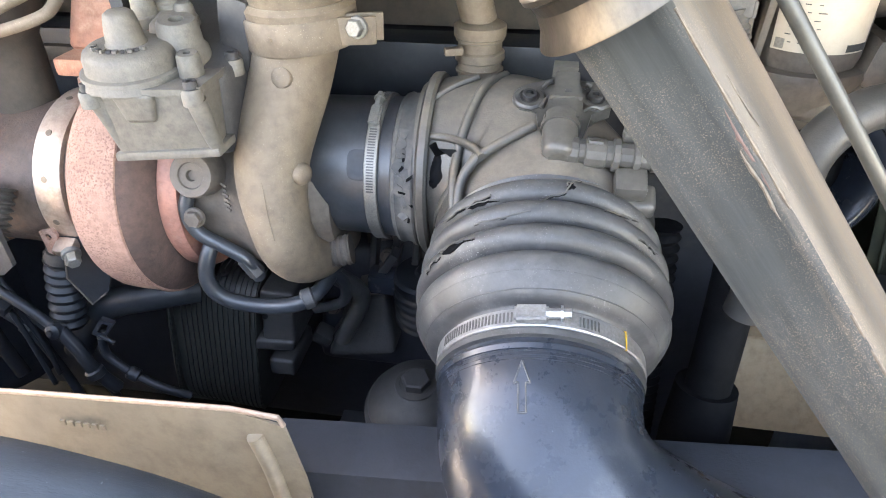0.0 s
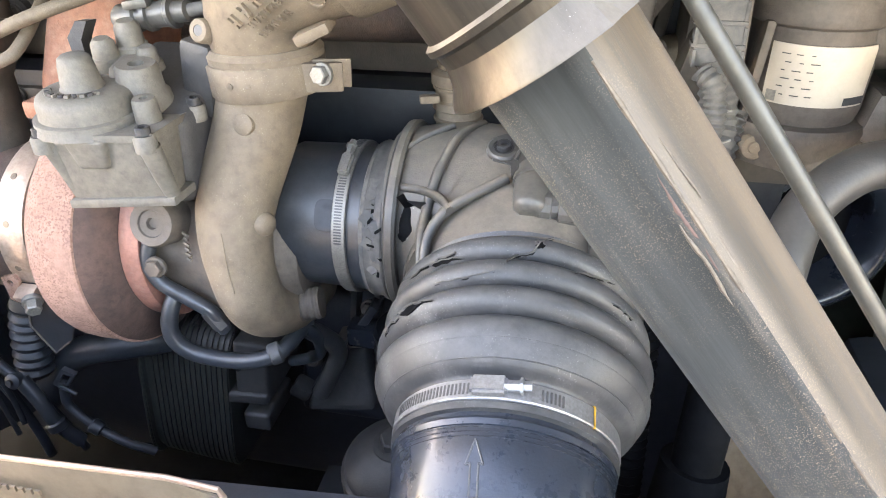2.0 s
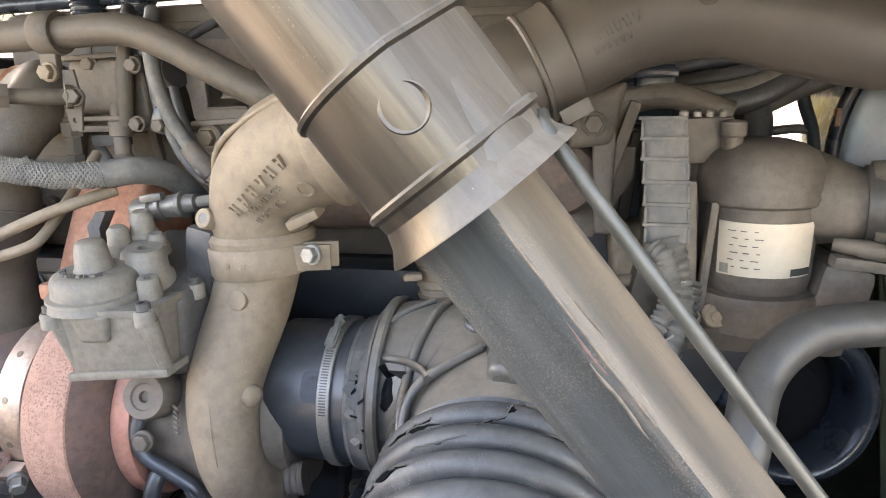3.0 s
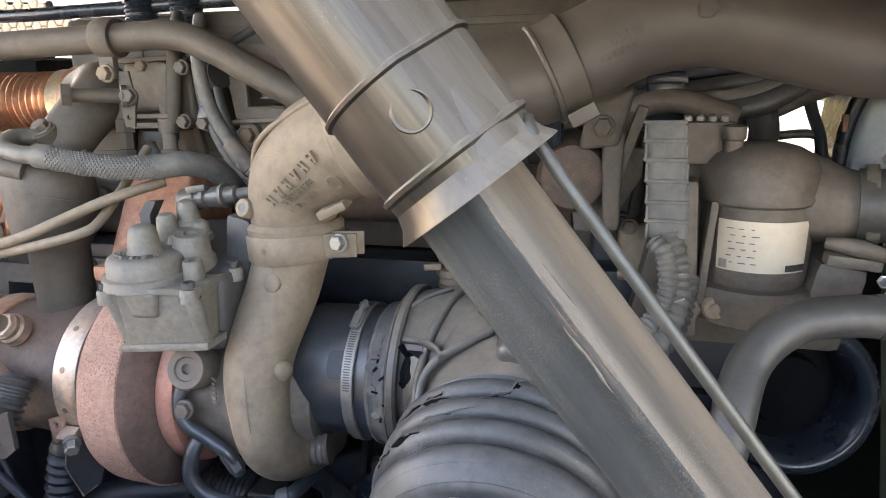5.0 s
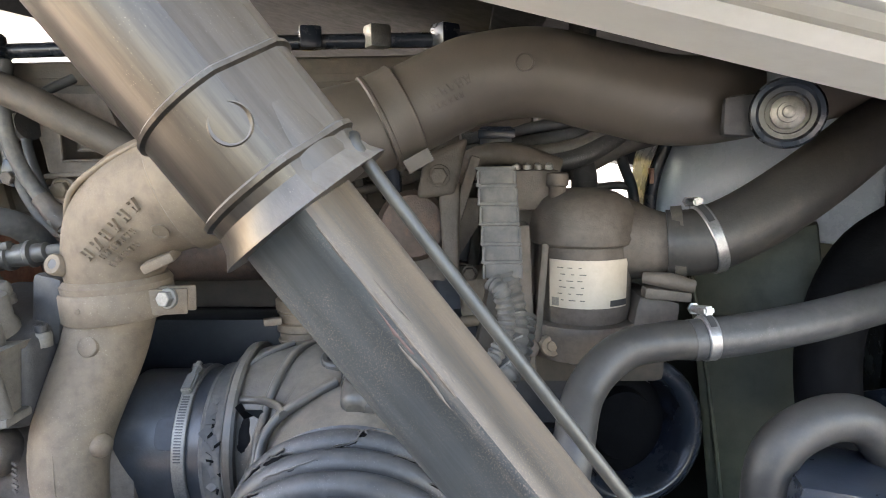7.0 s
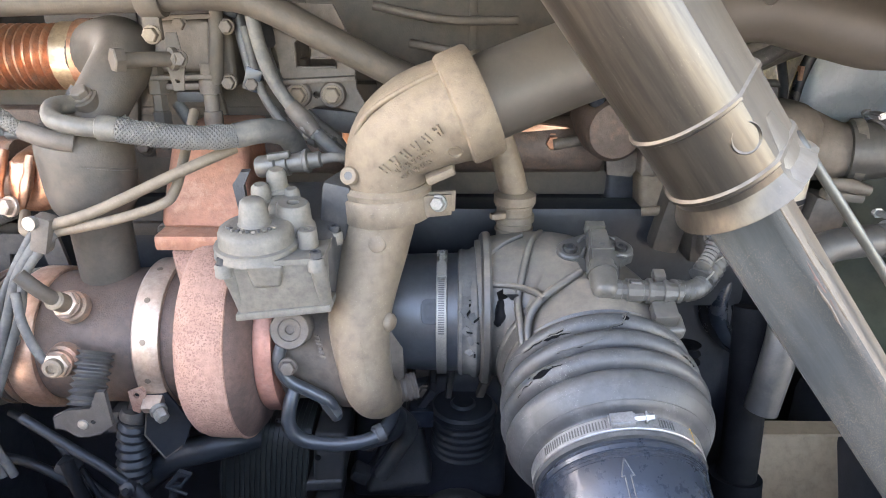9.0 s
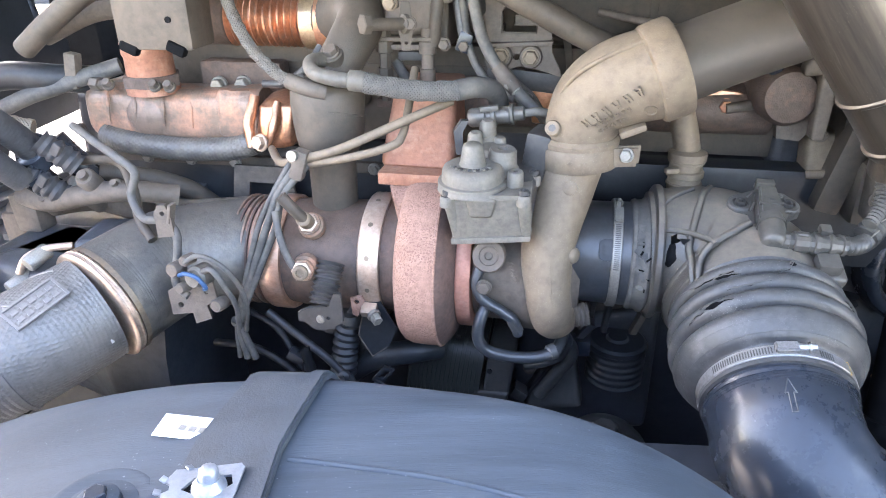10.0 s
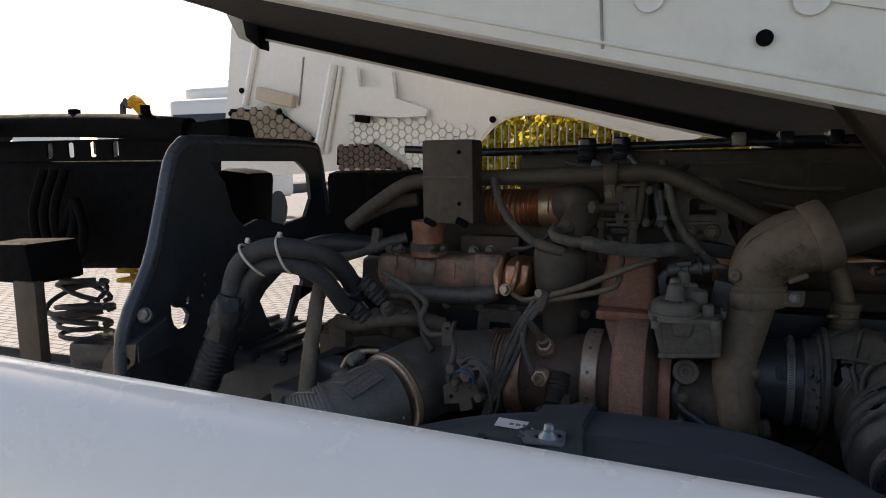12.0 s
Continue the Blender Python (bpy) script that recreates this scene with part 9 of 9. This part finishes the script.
part("upper_hose", tube([(-1.30, 0.74, 1.42), (-1.21, 0.72, 1.451), (-1.135, 0.72, 1.465), (-1.06, 0.73, 1.461), (-1.0, 0.78, 1.45)], 0.024, 20, 6), HOSE_DEEP, hh)
part("lower_hose", tube([(-1.18, 0.70, 1.40), (-1.11, 0.71, 1.43), (-1.06, 0.72, 1.446), (-0.99, 0.74, 1.468), (-0.95, 0.76, 1.48)], 0.014, 16, 6), RUBBER_DUSTY, hh)
part("end_pipe", tube([(-1.06, 0.73, 1.53), (-0.98, 0.745, 1.565), (-0.92, 0.76, 1.575)], 0.016, 14, 5), CAST_DARK, hh)
part("upright", box((-1.02, 0.73, 1.475), (0.022, 0.02, 0.06), (0, 10, 0), 0.004), CAST_DARK, hh)
fw = thing("flywheel_housing", (-1.07, 1.05, 1.2), "dark dusty flywheel housing at the rear of the engine", "casing")
part("housing", hull_box([(-1.16, 0.83, 0.9), (-0.97, 0.83, 0.9), (-0.97, 1.35, 0.9), (-1.16, 1.35, 0.9), (-1.14, 0.86, 1.41), (-0.97, 0.84, 1.44), (-0.97, 1.35, 1.44), (-1.14, 1.35, 1.41)], 0.02, 3), BLOCK, fw)
for p in ((-1.0, 0.82, 1.40), (-1.06, 0.825, 1.38), (-1.12, 0.835, 1.34), (-1.02, 0.82, 1.30)):
    hex_bolt("housing_bolt", p, (0, -1, 0.1), 0.010, 0.010, fw, CAST_DARK)
part("housing_web", box((-1.05, 0.825, 1.27), (0.16, 0.03, 0.014), (0, 14, 0), 0.004), ENGINE, fw)
for p, q in (((-0.965, 0.555, 1.405), (-0.925, 0.575, 1.36)), ((-1.005, 0.555, 1.352), (-0.962, 0.575, 1.31))):
    cp2 = thing("hose_plug", p, "black ribbed quick coupling on the hose end", "coupling", "hose couplings")
    part("plug_body", ribbed([p, q], 0.0165, 0.0035, 0.013, 20), CONDUIT, cp2)
    part("plug_clip", box((Vector(p) + Vector(q)) / 2 + Vector((0.012, -0.016, 0.012)), (0.014, 0.01, 0.022), (0, 40, 0), 0.003), CONDUIT, cp2)
jc = thing("junction_cover", (-0.96, 0.6, 1.3), "small dusty fittings around the pipe junction", "fitting")
for p, r in (((-0.905, 0.56, 1.348), 0.016), ((-0.87, 0.58, 1.33), 0.012), ((-0.995, 0.57, 1.30), 0.014), ((-0.93, 0.59, 1.30), 0.012)):
    part("fitting", lathe(p, (0.1, -0.7, 0.7), [(-0.03, r), (0.0, r), (0.004, r * 0.8), (0.004, r * 0.5), (0.012, r * 0.45)], 14), CAST_DARK, jc)
part("fitting_arm", tube([(-1.05, 0.585, 1.30), (-0.99, 0.575, 1.297), (-0.915, 0.575, 1.315), (-0.855, 0.59, 1.318), (-0.80, 0.63, 1.30)], 0.017, 18, 6), CAST_DARK, jc)
part("fitting_leg", hull_box([(-1.065, 0.57, 1.24), (-1.02, 0.57, 1.24), (-1.02, 0.61, 1.24), (-1.065, 0.61, 1.24), (-1.07, 0.57, 1.305), (-1.02, 0.57, 1.305), (-1.02, 0.61, 1.305), (-1.07, 0.61, 1.305)], 0.008), CAST_DARK, jc)
gb = thing("gearbox", (-1.2, 0.75, 0.9), "dusty grey ribbed gearbox housing", "gearbox")
part("bell_housing", lathe((-0.93, 0.85, 0.98), (-1, 0, 0), [(-0.1, 0.30), (0.0, 0.31), (0.02, 0.30), (0.1, 0.25), (0.26, 0.21)], 40), GEARBOX, gb)
part("gear_case", box((-1.42, 0.85, 1.02), (0.6, 0.40, 0.30), (0, 0, 0), 0.03, segs=3), GEARBOX, gb)
for k, (x, y, z, w, d, h) in enumerate(((-0.92, 0.52, 1.17, 0.22, 0.16, 0.14), (-1.02, 0.50, 1.13, 0.18, 0.20, 0.12), (-0.98, 0.56, 1.215, 0.16, 0.12, 0.05), (-1.12, 0.55, 1.09, 0.14, 0.22, 0.10), (-0.87, 0.56, 1.24, 0.10, 0.10, 0.05))):
    part("case_step", box((x, y, z), (w, d, h), (0, 0, -14 + 6 * k), 0.014, segs=3), GEARBOX, gb)
for k in range(7):
    part("case_rib", box((-1.2 - 0.07 * k, 0.85, 1.175), (0.012, 0.36, 0.014), (0, 0, 0), 0.003), GEARBOX, gb)
for k in range(5):
    hex_bolt("case_bolt", (-1.17 - 0.09 * k, 0.66, 1.16), (0, -0.5, 0.8), 0.012, 0.012, gb, PLASTIC)

ch3 = thing("rear_chassis", (-2.4, 1.0, 0.9), "dark chassis frame and air lines behind the cab", "chassis")
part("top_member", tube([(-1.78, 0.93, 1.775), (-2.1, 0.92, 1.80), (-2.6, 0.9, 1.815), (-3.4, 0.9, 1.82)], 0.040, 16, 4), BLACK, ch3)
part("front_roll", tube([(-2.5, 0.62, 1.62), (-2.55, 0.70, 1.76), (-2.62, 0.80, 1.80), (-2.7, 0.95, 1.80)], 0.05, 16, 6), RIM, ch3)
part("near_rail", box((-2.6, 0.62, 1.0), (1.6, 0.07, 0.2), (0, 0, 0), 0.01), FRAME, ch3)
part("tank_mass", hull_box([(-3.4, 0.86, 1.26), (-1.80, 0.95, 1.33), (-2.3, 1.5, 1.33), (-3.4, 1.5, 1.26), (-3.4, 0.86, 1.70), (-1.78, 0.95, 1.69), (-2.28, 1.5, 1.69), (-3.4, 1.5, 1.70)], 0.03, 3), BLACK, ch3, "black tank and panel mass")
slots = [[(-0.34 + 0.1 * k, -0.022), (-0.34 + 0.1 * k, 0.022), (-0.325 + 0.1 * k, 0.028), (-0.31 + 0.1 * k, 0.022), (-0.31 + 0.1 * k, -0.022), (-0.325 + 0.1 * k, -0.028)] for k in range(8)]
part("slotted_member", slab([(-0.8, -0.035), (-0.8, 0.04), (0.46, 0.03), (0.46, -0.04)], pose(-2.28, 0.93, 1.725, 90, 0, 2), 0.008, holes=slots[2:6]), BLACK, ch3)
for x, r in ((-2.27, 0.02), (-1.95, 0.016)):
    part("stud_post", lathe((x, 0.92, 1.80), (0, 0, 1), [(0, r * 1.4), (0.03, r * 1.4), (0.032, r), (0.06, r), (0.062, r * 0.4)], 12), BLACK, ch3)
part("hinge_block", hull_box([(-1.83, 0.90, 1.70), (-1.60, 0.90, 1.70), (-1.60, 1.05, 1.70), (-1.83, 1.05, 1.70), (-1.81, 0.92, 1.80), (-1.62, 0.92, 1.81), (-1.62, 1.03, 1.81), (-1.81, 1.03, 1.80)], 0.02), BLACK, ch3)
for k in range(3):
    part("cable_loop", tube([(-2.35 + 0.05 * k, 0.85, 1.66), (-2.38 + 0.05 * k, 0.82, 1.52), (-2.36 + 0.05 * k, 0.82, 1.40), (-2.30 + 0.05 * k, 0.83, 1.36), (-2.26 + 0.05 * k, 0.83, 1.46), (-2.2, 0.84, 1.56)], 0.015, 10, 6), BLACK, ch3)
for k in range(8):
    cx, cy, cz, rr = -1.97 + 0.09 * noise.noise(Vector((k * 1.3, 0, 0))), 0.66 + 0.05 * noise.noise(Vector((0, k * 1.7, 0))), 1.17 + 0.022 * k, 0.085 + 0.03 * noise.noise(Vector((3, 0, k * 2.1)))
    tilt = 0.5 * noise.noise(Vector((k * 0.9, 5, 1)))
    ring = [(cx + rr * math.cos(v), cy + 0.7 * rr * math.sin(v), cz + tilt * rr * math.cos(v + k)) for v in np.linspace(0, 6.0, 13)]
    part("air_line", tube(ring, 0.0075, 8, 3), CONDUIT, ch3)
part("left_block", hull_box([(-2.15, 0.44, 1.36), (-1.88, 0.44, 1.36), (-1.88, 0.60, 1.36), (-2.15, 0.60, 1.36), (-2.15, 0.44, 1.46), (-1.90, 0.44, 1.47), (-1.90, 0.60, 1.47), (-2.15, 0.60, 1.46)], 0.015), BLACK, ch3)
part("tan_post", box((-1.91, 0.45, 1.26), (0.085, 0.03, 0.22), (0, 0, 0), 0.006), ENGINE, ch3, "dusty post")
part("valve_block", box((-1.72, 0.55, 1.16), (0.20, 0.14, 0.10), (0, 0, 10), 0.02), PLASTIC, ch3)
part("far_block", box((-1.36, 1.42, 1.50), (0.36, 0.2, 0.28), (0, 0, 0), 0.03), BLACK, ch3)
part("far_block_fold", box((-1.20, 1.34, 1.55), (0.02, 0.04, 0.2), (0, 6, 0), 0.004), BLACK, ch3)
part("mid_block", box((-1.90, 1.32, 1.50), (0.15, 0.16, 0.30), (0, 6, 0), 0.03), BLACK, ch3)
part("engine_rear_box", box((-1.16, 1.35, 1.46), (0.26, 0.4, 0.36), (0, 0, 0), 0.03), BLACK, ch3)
coil = thing("yellow_air_line", (-2.3, 0.85, 1.45), "coiled yellow air line", "air line")
hel = [(-2.14 + 0.035 * math.cos(a), 0.98 + 0.035 * math.sin(a), 1.25 + 0.0055 * a) for a in np.linspace(0, 20, 60)]
part("coil_line", tube(hel, 0.009, 8, 2), YELLOW, coil)
coil2 = thing("yellow_air_line", (-3.6, 2.5, 1.9), "coiled yellow air line hung beyond the chassis", "air line")
part("coil_line", ribbed([(-3.70, 2.5, 2.08), (-3.66, 2.5, 2.06), (-3.60, 2.5, 1.99), (-3.57, 2.5, 1.88), (-3.60, 2.5, 1.7)], 0.03, 0.012, 0.016, 12), YELLOW, coil2)
part("coil_hook", tube([(-3.72, 2.5, 2.05), (-3.8, 2.5, 1.9), (-3.8, 2.5, 0.0)], 0.02, 8, 4), FRAME, coil2)

# ---- yard: neighbouring cab, fence, trees, trucks ----
nb = thing("neighbouring_cab", (-2.6, 4.4, 0), "white tilted cab of the next truck with honeycomb lining", "truck cab")


def wall(name, outline, y, mat, thick=0.03, label="", holes=()):
    return part(name, slab(outline, Matrix.Translation((0, y, 0)) @ pose(0, 0, 0, 90, 0, 0), -thick, holes=holes), mat, nb, label)


wall("rear_skin", [(-4.16, 1.55), (-4.14, 1.75), (-4.05, 2.2), (-3.95, 2.9), (-4.3, 4.4), (0.6, 4.4), (0.6, 2.1), (-0.5, 1.76), (-0.75, 1.84), (-1.0, 1.92), (-1.2, 1.975), (-1.42, 1.996), (-1.6, 1.985), (-1.74, 1.912), (-1.83, 1.816), (-1.89, 1.68), (-1.95, 1.2), (-2.0, -0.05), (-2.28, -0.05), (-2.3, 1.5), (-3.0, 1.62), (-3.3, 1.6)], 3.8, WHITE, 0.05, "white cab rear wall in sun")
part("arch_edge", tube([(-1.89, 3.79, 1.66), (-1.83, 3.79, 1.816), (-1.74, 3.79, 1.912), (-1.6, 3.79, 1.985), (-1.42, 3.79, 1.996), (-1.2, 3.79, 1.975), (-0.85, 3.79, 1.87), (-0.5, 3.79, 1.77)], 0.018, 10, 4), WHITE_SILL, nb)
for x0, z0, x1, z1, w in ((-3.85, 2.16, -3.72, 2.62, 0.05), (-3.17, 1.75, -3.0, 2.42, 0.07), (-3.09, 1.75, -2.94, 2.40, 0.03)):
    part("rear_rib", tube([(x0, 3.78, z0), ((x0 + x1) / 2, 3.78, (z0 + z1) / 2), (x1, 3.78, z1)], w * 0.55, 8, 2), WHITE, nb)
part("seam", tube([(-3.34, 3.799, 2.13), (-3.28, 3.799, 2.5)], 0.008, 8, 2), BOLT, nb)
part("lamp_box", box((-3.53, 3.76, 2.2), (0.36, 0.07, 0.105), (0, 14, 0), 0.02), LABEL, nb, "cream plastic lamp box")
for x, z in ((-3.86, 2.27), (-3.39, 2.14), (-2.77, 2.07), (-2.48, 2.05), (-1.72, 1.96), (-3.5, 2.09), (-3.98, 2.09)):
    part("rubber_plug", lathe((x, 3.76, z), (0, -1, 0), [(0, 0.024), (0.012, 0.022), (0.014, 0.01)], 14), BLACK, nb)
part("pressed_bracket", slab([(-2.86, 2.04), (-2.84, 2.38), (-2.77, 2.38), (-2.76, 2.24), (-2.58, 2.22), (-2.57, 2.34), (-2.48, 2.33), (-2.46, 2.14), (-2.2, 2.05), (-2.22, 2.0), (-2.45, 2.0)], Matrix.Translation((0, 3.78, 0)) @ pose(0, 0, 0, 90, 0, 0), 0.05), WHITE, nb, "white pressed bracket")
part("dark_latch", box((-2.735, 3.73, 2.0), (0.11, 0.05, 0.055), (0, 8, 0), 0.008), BLACK, nb)


def inside(x, z, poly):
    hit = False
    for (x0, z0), (x1, z1) in zip(poly, poly[1:] + poly[:1]):
        if (z0 > z) != (z1 > z) and x < x0 + (z - z0) * (x1 - x0) / (z1 - z0):
            hit = not hit
    return hit


def honeycomb(name, poly, y, r, mat, label):
    """Hexagon cushions that fill an outline on the wall."""
    bm = bmesh.new()
    xs, zs = [p[0] for p in poly], [p[1] for p in poly]
    for i in range(int((max(xs) - min(xs)) / (1.5 * r)) + 1):
        for j in range(int((max(zs) - min(zs)) / (1.732 * r)) + 2):
            x, z = min(xs) + 1.5 * r * i, min(zs) + 1.732 * r * (j + 0.5 * (i % 2))
            if inside(x, z, poly):
                lathe((x, y, z), (0, -1, 0), [(0, r * 0.96), (r * 0.3, r * 0.93), (r * 0.42, r * 0.8)], 6, bm)
    ob = part(name, bm, mat, nb, label)
    tagged(ob, label, kind="stuff")


QUILT = material("brown quilted lining", (0.27, 0.225, 0.17), (0.2, 0.165, 0.125), 0.8, 0.0, 3, 80, 0.1)
part("quilt_back", slab([(-4.0, 1.86), (-3.99, 2.13), (-3.52, 2.10), (-3.19, 1.87), (-3.24, 1.81)], Matrix.Translation((0, 3.78, 0)) @ pose(0, 0, 0, 90, 0, 0), 0.02), BLACK, nb)
honeycomb("dark_honeycomb", [(-4.0, 1.86), (-3.99, 2.13), (-3.52, 2.10), (-3.19, 1.87), (-3.24, 1.81)], 3.76, 0.042, QUILT, "brown honeycomb lining")
part("quilt_back", slab([(-2.99, 1.66), (-2.98, 1.80), (-2.64, 1.81), (-2.36, 1.61)], Matrix.Translation((0, 3.78, 0)) @ pose(0, 0, 0, 90, 0, 0), 0.02), BLACK, nb)
honeycomb("dark_honeycomb", [(-2.99, 1.62), (-2.98, 1.80), (-2.64, 1.81), (-2.36, 1.61)], 3.76, 0.03, RUST_DARK, "dark honeycomb lining")
honeycomb("honeycomb_lining", [(-2.92, 1.80), (-2.88, 2.36), (-2.86, 2.0), (-2.2, 1.98), (-1.85, 1.9), (-1.95, 1.6), (-2.3, 1.6), (-2.6, 1.83)], 3.795, 0.036, WHITE, "pale quilted honeycomb lining")

FENCE_Y = 9.5
fence = thing("palisade_fence", (-2.8, FENCE_Y, 0), "grey steel palisade fence along the yard", "fence")
for i in range(40):
    part("picket", box((-5.2 + 0.115 * i, FENCE_Y, 1.12), (0.018, 0.02, 2.24), (0, 0, 0), 0), BOLT, fence)
for z in (0.5, 1.85):
    part("fence_rail", box((-2.9, FENCE_Y + 0.03, z), (4.8, 0.03, 0.05), (0, 0, 0), 0), BOLT, fence)


LEAF = material("sunlit hedge leaves", (0.48, 0.37, 0.035), (0.26, 0.23, 0.03), 0.6, 0.0, 2.5, 30, 0.0, spread=0.4)
tl = LEAF.node_tree
glow = tl.nodes.new("ShaderNodeBsdfTranslucent")
glow.inputs[0].default_value = (0.62, 0.50, 0.05, 1)
both = tl.nodes.new("ShaderNodeMixShader")
both.inputs[0].default_value = 0.55
tl.links.new(tl.nodes["Principled BSDF"].outputs[0], both.inputs[1])
tl.links.new(glow.outputs[0], both.inputs[2])
tl.links.new(both.outputs[0], tl.nodes["Material Output"].inputs[0])
WOOD = material("grey bark", (0.12, 0.1, 0.08), (0.08, 0.065, 0.05), 0.8, 0.0, 8, 60, 0.3)
rng = random.Random(4)


def bush(x, y, h, w):
    tr = thing("yard_tree", (x, y, 0), "yellow-green leafy tree behind the fence", "tree", "trees behind the fence")
    bm = tube([(x, y, 0), (x + 0.1, y, h * 0.4), (x, y, h * 0.75)], [0.12, 0.09, 0.03], 8, 4)
    for k in range(6):
        a = k * 1.05
        tube([(x, y, h * (0.25 + 0.07 * k)), (x + 0.5 * w * math.cos(a), y + 0.4 * w * math.sin(a), h * (0.5 + 0.07 * k))], [0.05, 0.012], 6, 4, bm=bm)
    part("trunk", bm, WOOD, tr)
    verts, faces = [], []
    for k in range(5200):
        a, b, r = rng.uniform(0, 6.28), rng.uniform(-1, 1), rng.random() ** 0.4
        c = Vector((x + w * r * math.cos(a) * math.sqrt(1 - b * b), y + w * 0.8 * r * math.sin(a) * math.sqrt(1 - b * b), h * 0.58 + h * 0.44 * r * b))
        c += Vector((noise.noise(c * 1.4), noise.noise(c * 1.4 + Vector((7, 0, 0))), noise.noise(c * 1.4 + Vector((0, 9, 0))))) * 0.5
        u = Vector((rng.gauss(0, 1), rng.gauss(0, 1), rng.gauss(0, 1))).normalized() * rng.uniform(0.06, 0.12)
        v = u.orthogonal().normalized() * rng.uniform(0.03, 0.06)
        n = len(verts)
        verts += [c - u, c + v, c + u, c - v]
        faces.append((n, n + 1, n + 2, n + 3))
    me = bpy.data.meshes.new("crown")
    me.from_pydata(verts, [], faces)
    bm = bmesh.new()
    bm.from_mesh(me)
    bpy.data.meshes.remove(me)
    part("crown", bm, LEAF, tr)


for x, y, h, w in ((-4.6, 11.6, 3.0, 1.5), (-3.2, 11.8, 3.3, 1.6), (-1.7, 11.4, 3.1, 1.5), (-6.2, 12, 2.6, 1.4), (-0.3, 11.8, 2.9, 1.5)):
    bush(x, y, h, w)

GLASS = material("dark cab glass", (0.02, 0.025, 0.03), (0.03, 0.035, 0.04), 0.08, 0.0, 3, 30, 0.0)
TYRE = material("tyre rubber", (0.03, 0.03, 0.03), (0.02, 0.02, 0.02), 0.8, 0.0, 20, 100, 0.2)


def far_truck(x, y, turn, paint, label):
    tr = thing("parked_truck", (x, y, 0), label, "truck", "trucks parked in the yard")

    def at(px, py, pz):
        return Vector((x, y, 0)) + Matrix.Rotation(radians(turn), 3, "Z") @ Vector((px, py, pz))

    part("cab_body", box(at(0, 0, 2.1), (2.4, 2.2, 2.6), (0, 0, turn), 0.18, segs=3), paint, tr)
    part("roof_deflector", box(at(0, 0.2, 3.6), (2.3, 1.4, 0.6), (14, 0, turn), 0.2, segs=3), paint, tr)
    part("windscreen", box(at(0, -1.1, 2.55), (2.1, 0.06, 0.9), (0, 0, turn), 0.03), GLASS, tr)
    part("bumper", box(at(0, -1.15, 0.65), (2.4, 0.2, 0.6), (0, 0, turn), 0.08), FRAME, tr)
    part("grille", box(at(0, -1.12, 1.4), (1.7, 0.06, 0.8), (0, 0, turn), 0.03), BLACK, tr)
    part("chassis_frame", box(at(0, 3.0, 0.95), (1.0, 5.0, 0.3), (0, 0, turn), 0.02), FRAME, tr)
    for sx in (-1.05, 1.05):
        for sy in (0.1, 3.6):
            part("wheel", lathe(at(sx, sy, 0.5), Matrix.Rotation(radians(turn), 3, "Z") @ Vector((1, 0, 0)), [(-0.15, 0.3), (-0.15, 0.5), (0.15, 0.5), (0.15, 0.3)], 24), TYRE, tr)
        part("mirror", box(at(sx * 1.25, -1.0, 2.6), (0.15, 0.2, 0.6), (0, 0, turn), 0.04), FRAME, tr)


far_truck(-27, 24, 20, WHITE, "white tractor unit parked across the yard")
far_truck(-23.5, 22, 20, WHITE, "white tractor unit parked across the yard")
far_truck(-33, 24, 20, WHITE, "white tractor unit parked across the yard")
far_truck(-12.5, 14.0, 8, WHITE, "white tractor unit standing beyond the chassis")
